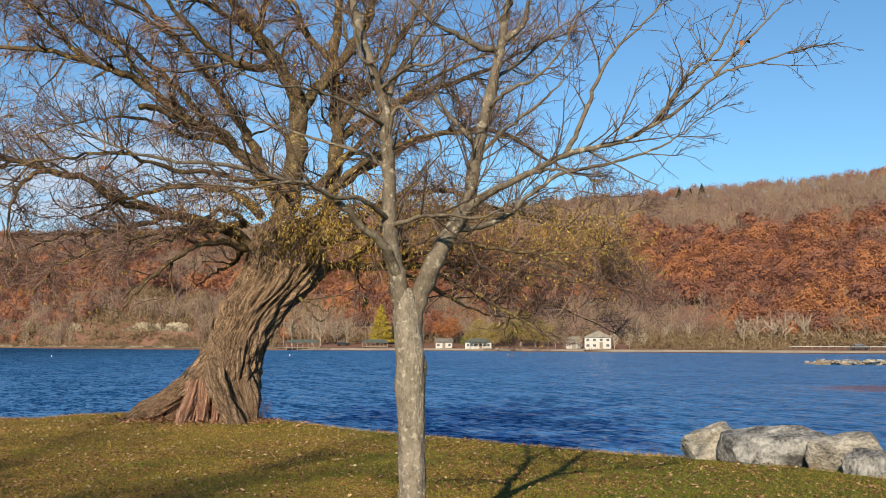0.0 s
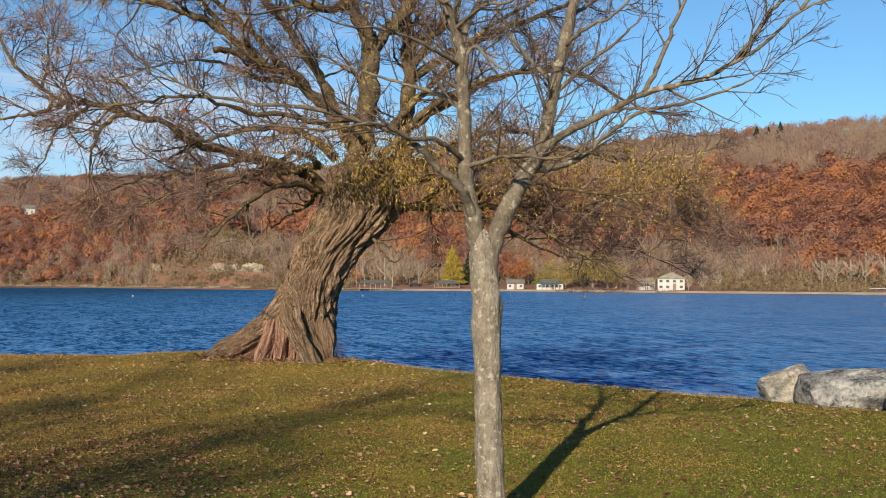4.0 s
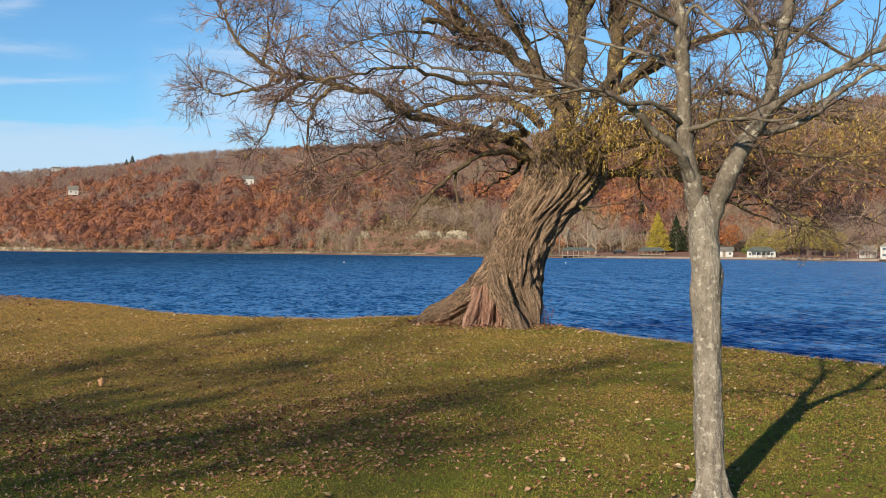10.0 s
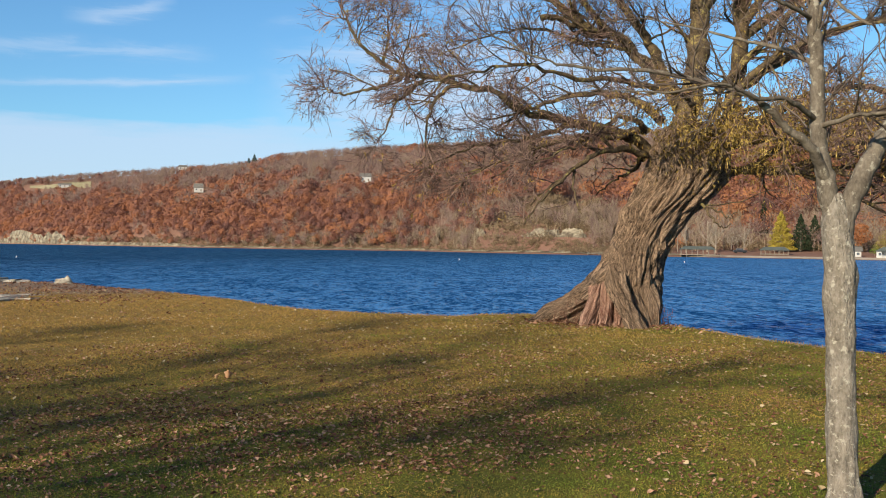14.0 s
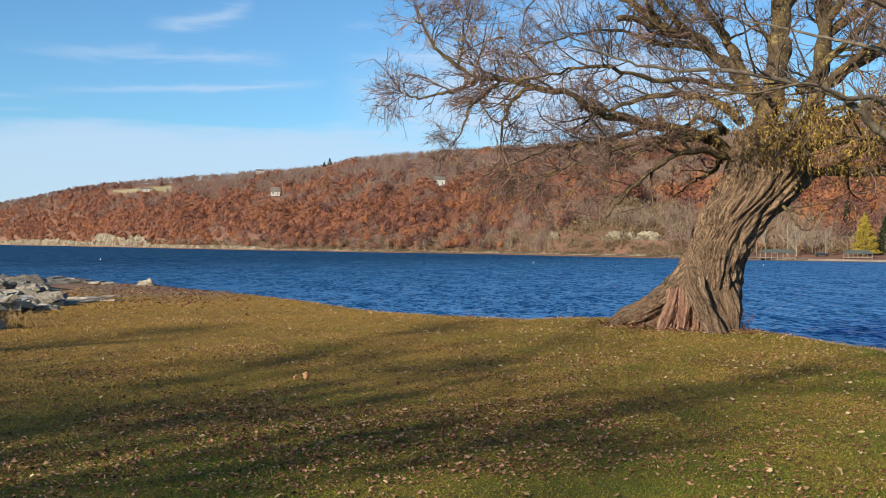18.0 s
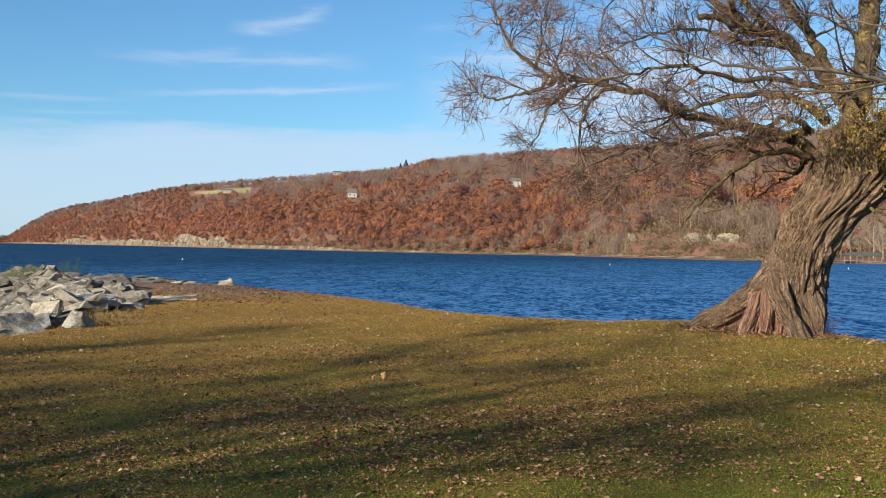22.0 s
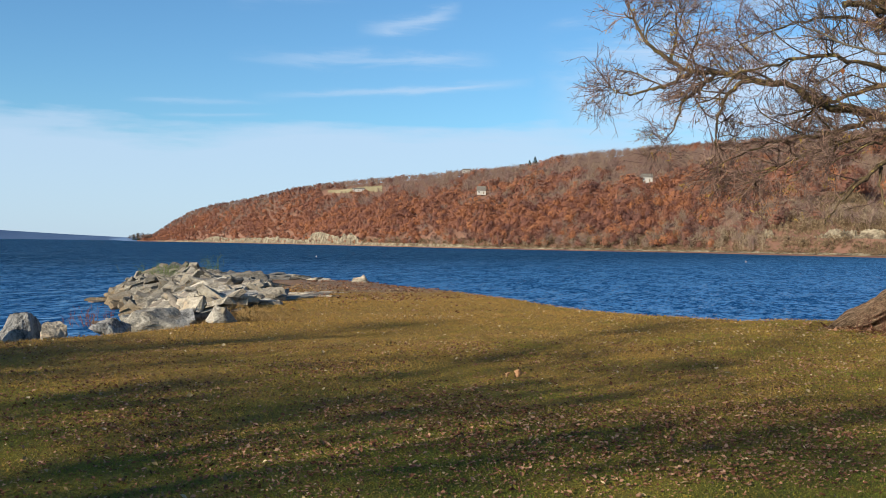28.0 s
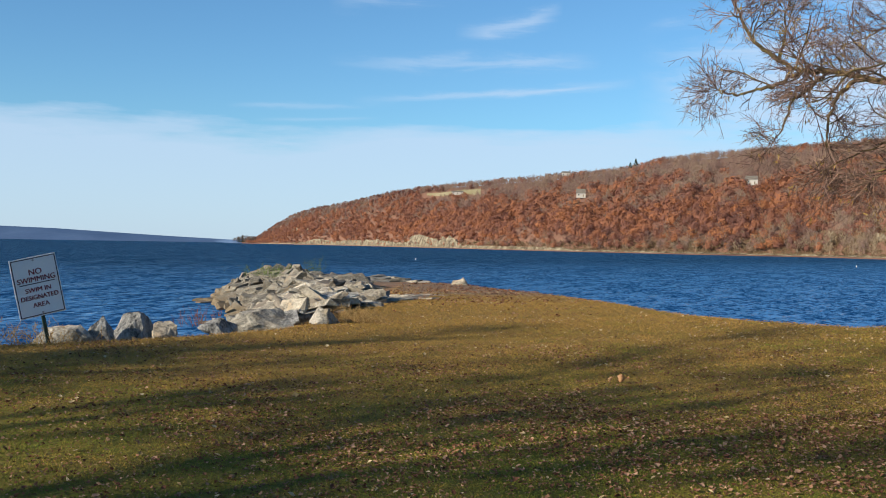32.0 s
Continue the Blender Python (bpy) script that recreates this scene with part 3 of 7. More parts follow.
# ---- the lie of the land: plan by bearing (degrees to the left of straight ahead) ----
EDGE = np.array([(-180, 4600), (-125, 4600), (-105, 110), (-85, 34), (-60, 18), (-42, 13.6), (-30, 12.6), (-23, 13.4), (-19, 14.1), (-13, 15.3), (-9.6, 15.5), (-3.5, 16.5),
                 (0.6, 18), (5.5, 19.7), (9.7, 22), (13, 24), (17, 24.8), (19, 24.5), (21.5, 23.7), (26.2, 24.4), (29.3, 25.9), (32.2, 28.5),
                 (35.3, 33.0), (37.5, 35.8), (39.4, 38.5), (41.5, 42.2), (43, 44.6), (44.6, 43), (46.5, 33), (49, 23), (52, 19.6), (56, 18.3), (60.6, 17.5), (66, 17.2), (80, 17.5), (95, 19), (112, 27), (130, 90), (145, 4600), (180, 4600)])
SHORE = np.array([(-180, 4650), (-125, 4650), (-105, 190), (-80, 200), (-50, 250), (-19, 296), (-10, 312), (-1, 352), (9, 384), (14, 420), (19, 478), (23, 560), (29, 610), (35.7, 740), (40, 920),
                  (43, 1130), (45, 1330), (48, 1650), (51, 2050), (54.1, 2420), (54.4, 4300), (112, 4300), (125, 4640), (145, 4650), (180, 4650)])
SKYLINE = np.array([(-180, 0), (-110, 0), (-90, 4), (-60, 8), (-23.5, 8.85), (-18.8, 8.6), (-12.5, 8.3), (0, 7.4), (10.4, 6.5), (18, 5.95), (24, 5.6), (28.5, 5.25), (30.6, 4.98), (32.7, 4.45), (36, 4.12),
                    (38.9, 3.85), (42, 3.5), (45.1, 3.05), (47.6, 2.36), (49.5, 2.0), (50.7, 1.6), (51.9, 0.85), (52.7, 0.28), (53.4, 0.12), (54, 0.12), (57.3, 0.26), (60.2, 0.41), (63, 0.56), (66, 0.65), (80, 0.8), (112, 0.8), (125, 0), (180, 0)])
DEPTH = np.array([(-180, 60), (-110, 300), (-60, 460), (0, 460), (20, 520), (35, 470), (45, 450), (50, 380), (53, 180), (53.6, 300), (112, 300), (125, 50), (180, 50)])


def by_bearing(table, az):
    return np.interp(az, table[:, 0], table[:, 1])


def hill_z(az, d):
    """Height of the far land at a bearing and a distance beyond the far shore."""
    D, W = by_bearing(SHORE, az), by_bearing(DEPTH, az)
    top = 1.6 + (D + W) * np.tan(np.radians(by_bearing(SKYLINE, az))) - np.interp(az, [-20, 40, 48, 53.4, 53.5], [8.5, 8.5, 6.5, 6.5, 0])
    shelf = np.interp(az, [-20, 8, 16, 60], [70, 55, 12, 8])
    e = d - D
    beach = WATER_Z + np.where(e < 0, np.clip(e / 7.0, -1, 0) * 1.6, np.clip(e / 4.0, 0, 1) * 0.65) + np.clip((e - 4) / 60, 0, 1) * 2.5
    u = np.clip((e - shelf) / np.maximum(W - shelf, 1), 0, 1)
    rise = np.maximum(top - 1.7, 0.5) * (0.72 * u ** 0.8 + 0.28 * u * u * (3 - 2 * u))
    back = np.clip((e - W) / 600, 0, 1)
    lump = (np.sin(az * 2.1 + d * 0.011) + np.sin(az * 0.9 - d * 0.017 + 2)) * np.clip((e - shelf) / 150, 0, 1) * (1 - u) * 4
    return beach + rise + lump - back * 25


# ground: one sheet, from under the camera across the lake bed and over the hills to the horizon
AZ = np.concatenate([np.arange(-180, -66, 4.0), np.arange(-66, 80, 0.5), np.arange(80, 180, 4.0)])
rows_s = []
for s in np.linspace(0.0, 1.0, 26)[1:-1]:
    rows_s.append(("lawn", s))
for s in (0.985, 1.0):
    rows_s.append(("lawn", s))
for s in (0.25, 0.7, 1.2, 2.5):
    rows_s.append(("bank", s))
for s in (0.15, 0.5, 0.85, 0.98):
    rows_s.append(("bed", s))
for s in np.linspace(0, 1, 42):
    rows_s.append(("hill", s))
for s in (0.2, 0.5, 1.0):
    rows_s.append(("back", s))
E_, D_, W_ = by_bearing(EDGE, AZ), by_bearing(SHORE, AZ), by_bearing(DEPTH, AZ)
gv, band = [np.zeros((1, 3))], []
for zone, s in rows_s:
    if zone == "lawn":
        d, z = E_ * s, np.zeros_like(AZ)
        z = z + 0.02 * np.sin(d * 0.9 + AZ * 0.2) * np.clip((d - 1.5) / 3, 0, 1) * (np.abs(AZ - 20) < 48) - (0.05 if s == 1.0 else 0)
    elif zone == "bank":
        d = E_ + s
        z = -0.1 - 2.2 * np.clip(s / 1.6, 0, 1) + 0 * AZ
    elif zone == "bed":
        d, z = E_ + 2.5 + (D_ - 8 - E_ - 2.5) * s, np.full_like(AZ, -3.4)
    elif zone == "hill":
        d = D_ - 7 + (W_ + 7) * s ** 1.4
        z = hill_z(AZ, d)
    else:
        d = D_ + W_ + (4880 - D_ - W_) * s
        z = hill_z(AZ, d)
    d = np.minimum(d, 4890)
    gv.append(np.stack([-np.sin(np.radians(AZ)) * d, np.cos(np.radians(AZ)) * d, z], 1))
    band.append(zone)
nA, nR = len(AZ), len(rows_s)
gverts = np.concatenate(gv)
i = np.arange(nA)
j = (i + 1) % nA
gf, gm = [], []
for k in range(nR - 1):
    a = 1 + k * nA
    gf.append(np.stack([a + i, a + nA + i, a + nA + j, a + j], 1))
    zone = band[k + 1]
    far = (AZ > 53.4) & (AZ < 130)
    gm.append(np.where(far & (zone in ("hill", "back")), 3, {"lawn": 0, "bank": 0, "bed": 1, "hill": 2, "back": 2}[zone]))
ground_me = fast_mesh("ground", gverts, np.concatenate(gf), True)
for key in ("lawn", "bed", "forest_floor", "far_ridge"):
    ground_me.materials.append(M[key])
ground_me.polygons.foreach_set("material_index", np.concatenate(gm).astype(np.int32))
bm = bmesh.new()
bm.from_mesh(ground_me)
bm.verts.ensure_lookup_table()
for k in range(nA):
    bm.faces.new((bm.verts[0], bm.verts[1 + k], bm.verts[1 + (k + 1) % nA])).smooth = True
bmesh.ops.recalc_face_normals(bm, faces=bm.faces)
bm.to_mesh(ground_me)
bm.free()
ground = tagged(new("ground", ground_me), "mown lakeside lawn with browning grass, running on to wooded hills", "ground", kind="structure")

# water: one level sheet to the horizon
wv = np.array([(-4950, -4950, 0), (4950, -4950, 0), (4950, 4950, 0), (-4950, 4950, 0)], float)
wf = np.array([[3, 2, 1, 0]])
wme = fast_mesh("water", wv, wf[:, ::-1], True)
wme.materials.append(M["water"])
water = tagged(new("water", wme), "deep blue wind-rippled lake water", "lake", kind="structure")
water.location.z = WATER_Z

# ---- the old willow on the bank ----
WILLOW = pose(-4.6, 21.6, 0, 0, 0, 12)
willow = thing("willow_tree", "huge old leaning willow with furrowed bark and nearly bare twigs", "tree", WILLOW)
willow_lines = []


def willow_limb(name, pts, r0, r1):
    """One limb along a few places (right, away, up from the foot)."""
    line = smooth_line(pts, 5)
    line += rng.normal(size=line.shape) * 0.022
    line[0] = pts[0]
    K = len(line)
    rad = r0 + (r1 - r0) * np.linspace(0, 1, K) ** 0.8
    rad *= 1 + 0.10 * rng.normal(size=K)
    v, f = tubes(line[None], rad[None], 10 if r0 > 0.06 else 7)
    part(name, fast_mesh(name, v, f), "willow_limb", willow)
    willow_lines.append((line, rad))


def set_grain(me, grain):
    """Stores the place along and round a trunk, for its bark."""
    me.attributes.new("grain", "FLOAT_VECTOR", "POINT").data.foreach_set("vector", np.asarray(grain, np.float32).ravel())
    return me


def willow_trunk():
    """The trunk: leaning, twisted, of thick strands with deep furrows between them."""
    H = np.linspace(-0.12, 4.15, 124)
    A = np.linspace(0, 2 * np.pi, 230, endpoint=False)
    zs = [-0.1, 0.3, 0.84, 1.37, 1.9, 2.35, 2.75, 3.2, 3.53, 3.85, 4.15]
    cx = np.interp(H, zs, [-0.10, 0.0, 0.13, 0.23, 0.47, 0.69, 1.02, 1.32, 1.34, 1.30, 1.30])
    rx = np.interp(H, zs, [0.74, 0.64, 0.58, 0.57, 0.57, 0.66, 0.78, 0.86, 0.76, 0.56, 0.30])
    v, g = [], []
    for h, c, r in zip(H, cx, rx):
        tw = A + h * 0.20 + np.array([0.16 * noise.noise(Vector((math.cos(a) * 1.6, math.sin(a) * 1.6, h * 1.5))) for a in A])
        flare = 0.16 * np.exp(-max(h, 0) * 1.6) * (np.cos(5 * A + 0.6) * 0.5 + np.cos(3 * A) * 0.5)
        bend = 0.25 * math.sin(h * 1.3)
        rough = np.array([0.19 * abs(noise.noise(Vector((ca * 2.3 + bend, sa * 2.3, h * 0.6)))) ** 0.8 + 0.12 * abs(noise.noise(Vector((ca * 6.5, sa * 6.5 + bend, h * 1.5 + 9)))) ** 0.8
                          + 0.07 * noise.noise(Vector((ca * 15, sa * 15, h * 4.2))) + 0.05 * noise.noise(Vector((ca * 5, sa * 5, h * 5.0 + 3))) for ca, sa in zip(np.cos(tw), np.sin(tw))])
        rr = r * 0.92 + flare + rough - 0.02
        v.append(np.stack([c + np.cos(A) * rr, np.sin(A) * rr * 0.92, np.full_like(A, h)], 1))
        g.append(np.stack([np.cos(tw) * 0.6, np.sin(tw) * 0.6, np.full_like(A, h)], 1))
    v, g = np.concatenate(v), np.concatenate(g)
    n, k = len(H), len(A)
    a = (np.arange(n - 1) * k)[:, None] + np.arange(k)[None]
    b = (np.arange(n - 1) * k)[:, None] + ((np.arange(k) + 1) % k)[None]
    f = np.stack([a, b, b + k, a + k], -1).reshape(-1, 4)
    last = (n - 1) * k
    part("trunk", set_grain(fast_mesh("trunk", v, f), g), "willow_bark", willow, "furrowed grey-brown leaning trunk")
    v, g = np.vstack([v[last:], [[1.42, 0, 4.3]]]), np.vstack([g[last:], [[0, 0, 4.3]]])
    me = fast_mesh("crown_stub", v, np.stack([np.arange(k), (np.arange(k) + 1) % k, np.full(k, k)], 1))
    part("crown_stub", set_grain(me, g), "willow_bark", willow)


willow_trunk()


def root(pts, r0, r1, material="willow_bark"):
    """A root or buttress with long fibres along it."""
    line = smooth_line(pts, 10)
    K, S = len(line), 44
    rad = r0 + (r1 - r0) * np.linspace(0, 1, K) ** 0.9
    v, f = tubes(line[None], rad[None], S)
    run = np.repeat(np.concatenate([[0], np.cumsum(np.linalg.norm(np.diff(line, axis=0), axis=1))]), S)
    a = np.tile(np.arange(S) * 2 * np.pi / S, K)
    g = np.stack([np.cos(a) * 0.3 + pts[0][0], np.sin(a) * 0.3 + pts[0][1], run], 1)
    w = np.array([abs(noise.noise(Vector((p[0] * 7, p[1] * 7, p[2] * 1.1)))) * 0.16 + abs(noise.noise(Vector((p[0] * 17, p[1] * 17, p[2] * 2)))) * 0.07 + noise.noise(Vector(p) * 3) * 0.05 for p in g]) - 0.03
    c = np.repeat(line, S, axis=0)
    out = unit(v - c)
    v = c + (v - c) + out * w[:, None] * min(1.0, r0 / 0.12)
    part("root", set_grain(fast_mesh("root", v, f), g), material, willow, "bare reddish root" if material == "red_wood" else "")


root([(0.12, 0.0, 1.35), (-0.24, -0.05, 1.02), (-0.66, -0.05, 0.66), (-1.12, 0.05, 0.36), (-1.55, 0.2, 0.12), (-1.95, 0.3, -0.12)], 0.36, 0.13)
root([(-0.02, 0.15, 1.0), (-0.45, 0.15, 0.6), (-0.9, 0.2, 0.25), (-1.4, 0.4, -0.1)], 0.36, 0.2)
root([(-0.22, -0.42, 1.12), (-0.14, -0.72, 0.82), (0.0, -1.02, 0.46), (0.16, -1.36, 0.14), (0.32, -1.7, -0.14)], 0.13, 0.12)
root([(0.45, -0.35, 0.8), (0.56, -0.55, 0.35), (0.62, -0.66, 0.0), (0.68, -0.75, -0.15)], 0.15, 0.13)
root([(-0.5, -0.35, 0.75), (-0.62, -0.7, 0.36), (-0.74, -0.92, 0.05), (-0.8, -1.0, -0.15)], 0.10, 0.09, material="red_wood")
root([(0.2, -0.5, 0.6), (0.36, -0.72, 0.25), (0.5, -0.95, -0.12)], 0.12, 0.08)
root([(-0.3, -0.55, 0.6), (-0.33, -0.8, 0.25), (-0.4, -1.05, -0.12)], 0.09, 0.08, material="red_wood")
for x0, z0, x1, y1 in ((-0.52, 0.72, -0.62, -0.86), (-0.40, 0.86, -0.46, -0.98), (-0.30, 0.78, -0.30, -1.02), (-0.16, 0.70, -0.14, -1.08), (-0.62, 0.56, -0.86, -0.84), (-0.08, 0.60, -0.02, -1.0)):
    root([(x0, -0.42, z0), (x0 * 0.5 + x1 * 0.5 + 0.05, -0.66, z0 * 0.55), (x1, y1, -0.12)], 0.055, 0.042, material="red_wood")
willow_limb("limb", [(0.63, 0.00, 3.53), (0.19, -0.20, 3.88), (-0.38, -0.50, 4.07), (-1.01, -0.80, 4.13), (-1.56, -1.00, 4.28), (-2.13, -1.20, 4.38), (-2.64, -1.30, 4.75), (-3.32, -1.40, 4.86), (-3.99, -1.50, 5.04), (-4.48, -1.60, 5.05), (-4.84, -1.70, 5.28), (-5.29, -1.80, 5.63), (-5.54, -1.90, 6.12)], 0.122, 0.028)
willow_limb("limb", [(-4.45, -1.60, 5.04), (-4.88, -1.80, 4.78), (-5.25, -2.00, 4.66), (-5.60, -2.20, 4.58), (-5.85, -2.40, 4.68)], 0.048, 0.012)
willow_limb("limb", [(-3.35, -1.40, 4.85), (-3.63, -1.60, 4.68), (-3.83, -1.80, 4.35), (-3.89, -1.90, 3.93), (-3.92, -2.00, 3.62)], 0.054, 0.018)
willow_limb("limb", [(-3.99, -1.50, 5.03), (-4.24, -1.60, 4.75), (-4.58, -1.60, 4.51), (-4.73, -1.70, 4.06), (-4.94, -1.80, 3.64)], 0.048, 0.012)
willow_limb("limb", [(-4.84, -1.70, 5.28), (-4.78, -1.50, 5.79), (-4.81, -1.40, 6.29)], 0.042, 0.014)
willow_limb("limb", [(0.78, 0.20, 4.28), (0.34, 0.40, 4.69), (-0.18, 0.70, 4.93), (-0.94, 1.00, 4.98), (-1.73, 1.40, 4.88), (-2.38, 1.70, 4.66), (-2.80, 2.00, 4.39)], 0.107, 0.024)
willow_limb("limb", [(0.47, -0.30, 4.01), (0.25, -0.60, 4.19), (-0.07, -0.90, 4.24), (-0.34, -1.20, 4.06), (-0.64, -1.40, 3.82)], 0.083, 0.024)
willow_limb("limb", [(0.44, -0.30, 3.51), (0.04, -0.80, 3.59), (-0.44, -1.20, 3.51), (-0.84, -1.60, 3.25), (-1.23, -1.90, 2.90), (-1.57, -2.20, 2.49), (-1.85, -2.40, 2.15)], 0.083, 0.014)
willow_limb("limb", [(0.38, 0.20, 3.48), (0.13, 0.50, 3.24), (-0.17, 0.80, 3.08), (-0.63, 1.00, 2.79)], 0.060, 0.012)
willow_limb("limb", [(-0.44, -1.20, 3.50), (-0.81, -1.50, 3.61), (-1.16, -1.90, 3.50), (-1.54, -2.20, 3.28)], 0.048, 0.012)
willow_limb("limb", [(-1.04, -1.60, 3.12), (-0.97, -1.70, 2.78), (-0.82, -1.90, 2.24)], 0.036, 0.010)
willow_limb("limb", [(1.22, 0.30, 4.46), (0.85, 0.30, 5.07), (0.36, 0.30, 5.60), (-0.19, 0.20, 6.09), (-0.66, 0.10, 6.17), (-1.01, 0.00, 6.40), (-1.53, -0.10, 6.84), (-2.20, -0.30, 7.13), (-2.84, -0.50, 7.28), (-3.57, -0.70, 7.41), (-4.38, -0.90, 7.33), (-5.56, -1.10, 7.38)], 0.155, 0.030)
willow_limb("limb", [(-1.79, -0.20, 6.44), (-1.35, 0.00, 6.45), (-0.83, 0.10, 6.16)], 0.071, 0.048)
willow_limb("limb", [(1.24, 0.80, 4.65), (0.68, 1.20, 5.71), (0.36, 1.50, 6.47), (-0.42, 1.90, 7.64), (-1.22, 2.30, 8.71), (-2.03, 2.60, 9.63), (-2.86, 3.00, 10.68), (-3.70, 3.30, 11.42)], 0.131, 0.030)
willow_limb("limb", [(-2.84, -0.50, 7.28), (-3.44, -0.60, 7.89), (-3.91, -0.80, 8.37), (-4.42, -1.00, 8.96)], 0.060, 0.018)
willow_limb("limb", [(-1.53, -0.10, 6.84), (-2.09, -0.40, 7.50), (-2.84, -0.70, 8.01), (-3.46, -1.00, 8.57)], 0.060, 0.018)
willow_limb("limb", [(0.69, 1.20, 5.58), (0.06, 1.60, 6.08), (-0.90, 2.00, 6.32), (-2.06, 2.40, 6.75), (-3.23, 2.80, 6.71), (-4.41, 3.20, 6.41)], 0.071, 0.014)
willow_limb("limb", [(0.81, -0.60, 4.81), (0.01, -1.20, 4.92), (-0.95, -1.80, 4.90), (-1.95, -2.30, 5.10), (-2.88, -2.70, 4.89), (-3.86, -3.00, 4.60)], 0.071, 0.014)
willow_limb("limb", [(1.09, 0.00, 3.69), (1.34, 0.00, 4.67), (1.48, 0.00, 5.66), (1.51, 0.00, 6.52), (1.41, 0.00, 6.95), (1.05, -0.20, 7.50), (0.59, -0.40, 8.09), (0.05, -0.60, 8.72), (-0.54, -0.90, 9.65), (-1.22, -1.20, 10.55)], 0.298, 0.060)
willow_limb("limb", [(1.51, 0.00, 6.46), (1.85, 0.20, 7.02), (2.42, 0.40, 7.74), (2.93, 0.50, 8.57), (3.26, 0.60, 9.35), (3.75, 0.80, 10.65), (4.04, 1.00, 11.99)], 0.167, 0.048)
willow_limb("limb", [(1.98, 0.60, 3.64), (2.23, 0.70, 4.41), (2.38, 0.80, 5.45), (2.43, 0.90, 6.76), (2.35, 1.00, 7.96), (2.47, 1.00, 9.16), (2.54, 1.10, 10.40), (2.33, 1.20, 12.05)], 0.238, 0.060)
willow_limb("limb", [(2.44, 0.90, 6.37), (2.83, 0.60, 6.97), (3.28, 0.20, 7.41), (3.61, -0.10, 8.12), (4.06, -0.40, 8.82), (4.50, -0.70, 9.76)], 0.107, 0.030)
willow_limb("limb", [(1.05, -0.20, 7.50), (0.43, -0.60, 7.30), (-0.27, -1.00, 7.50), (-0.93, -1.40, 8.04), (-1.46, -1.80, 8.67)], 0.107, 0.030)
willow_limb("limb", [(0.59, -0.40, 8.09), (0.77, -0.20, 8.78), (1.12, 0.00, 10.01)], 0.095, 0.036)
willow_limb("limb", [(2.35, 1.00, 7.96), (1.72, 1.20, 8.64), (1.47, 1.40, 9.48), (0.94, 1.60, 10.60)], 0.095, 0.030)
willow_limb("limb", [(1.46, 0.00, 2.98), (1.94, 0.00, 3.08), (2.52, -0.20, 3.22), (3.10, -0.40, 3.16), (3.79, -0.60, 3.21), (4.48, -0.80, 3.03), (5.05, -1.00, 2.70), (5.61, -1.20, 2.31), (6.16, -1.40, 1.99), (6.77, -1.60, 1.66)], 0.131, 0.018)
willow_limb("limb", [(3.79, -0.60, 3.21), (4.73, -0.20, 3.28), (5.72, 0.20, 3.30), (7.03, 0.60, 3.35), (8.41, 1.00, 3.13), (9.52, 1.30, 2.96)], 0.071, 0.014)
willow_limb("limb", [(2.10, 0.60, 3.90), (3.03, 1.00, 4.47), (4.14, 1.40, 5.01), (5.30, 1.80, 5.17), (6.53, 2.20, 4.85), (7.81, 2.60, 4.72), (9.15, 3.00, 4.73), (10.68, 3.30, 5.10)], 0.119, 0.018)
willow_limb("limb", [(2.36, 0.80, 5.07), (3.31, 1.20, 5.68), (4.44, 1.60, 6.33), (5.63, 2.00, 6.74), (6.88, 2.40, 6.73), (8.19, 2.80, 6.13), (9.36, 3.10, 5.78)], 0.119, 0.018)
willow_limb("limb", [(2.44, 0.90, 6.11), (3.43, 1.20, 6.87), (4.67, 1.40, 7.52), (5.98, 1.70, 8.08), (7.22, 2.00, 8.80), (8.32, 2.20, 9.36)], 0.107, 0.018)
willow_limb("limb", [(2.02, -0.30, 3.69), (2.78, -0.90, 3.76), (3.65, -1.40, 3.62), (4.51, -1.80, 3.60), (5.34, -2.20, 3.46), (6.19, -2.50, 3.34), (7.27, -2.80, 3.45)], 0.095, 0.014)
willow_limb("limb", [(1.30, -0.10, 2.62), (1.62, -0.40, 2.42), (1.78, -0.60, 2.16), (1.94, -0.70, 2.02), (2.10, -0.80, 2.10)], 0.040, 0.010)
willow_limb("limb", [(1.62, -0.40, 2.42), (1.86, -0.55, 2.40), (2.04, -0.65, 2.24), (2.22, -0.75, 2.34)], 0.026, 0.008)
willow_limb("limb", [(4.48, -0.80, 3.03), (5.44, -0.40, 2.64), (6.58, 0.00, 2.54), (7.60, 0.30, 2.31), (8.94, 0.60, 1.80)], 0.048, 0.010)

willow_limb("limb", [(1.20, -0.50, 3.95), (1.35, -1.00, 4.35), (1.15, -1.50, 4.55), (0.70, -2.00, 4.60), (0.10, -2.40, 4.45)], 0.085, 0.014)
willow_limb("limb", [(1.60, -0.55, 3.85), (1.95, -1.10, 4.20), (2.60, -1.60, 4.30), (3.30, -2.00, 4.20), (4.00, -2.30, 3.90)], 0.085, 0.014)
willow_limb("limb", [(1.35, -0.50, 3.80), (1.50, -1.05, 4.00), (1.70, -1.50, 3.85), (1.85, -1.80, 3.50)], 0.050, 0.010)
willow_limb("limb", [(1.75, 0.20, 4.30), (2.60, 0.10, 5.20), (3.60, -0.20, 5.85), (4.80, -0.60, 6.10), (6.00, -0.90, 6.00)], 0.100, 0.016)
willow_limb("limb", [(1.90, 0.40, 4.90), (3.00, 0.60, 6.10), (4.00, 0.80, 7.20), (5.20, 0.90, 8.00), (6.40, 1.00, 8.50)], 0.095, 0.016)

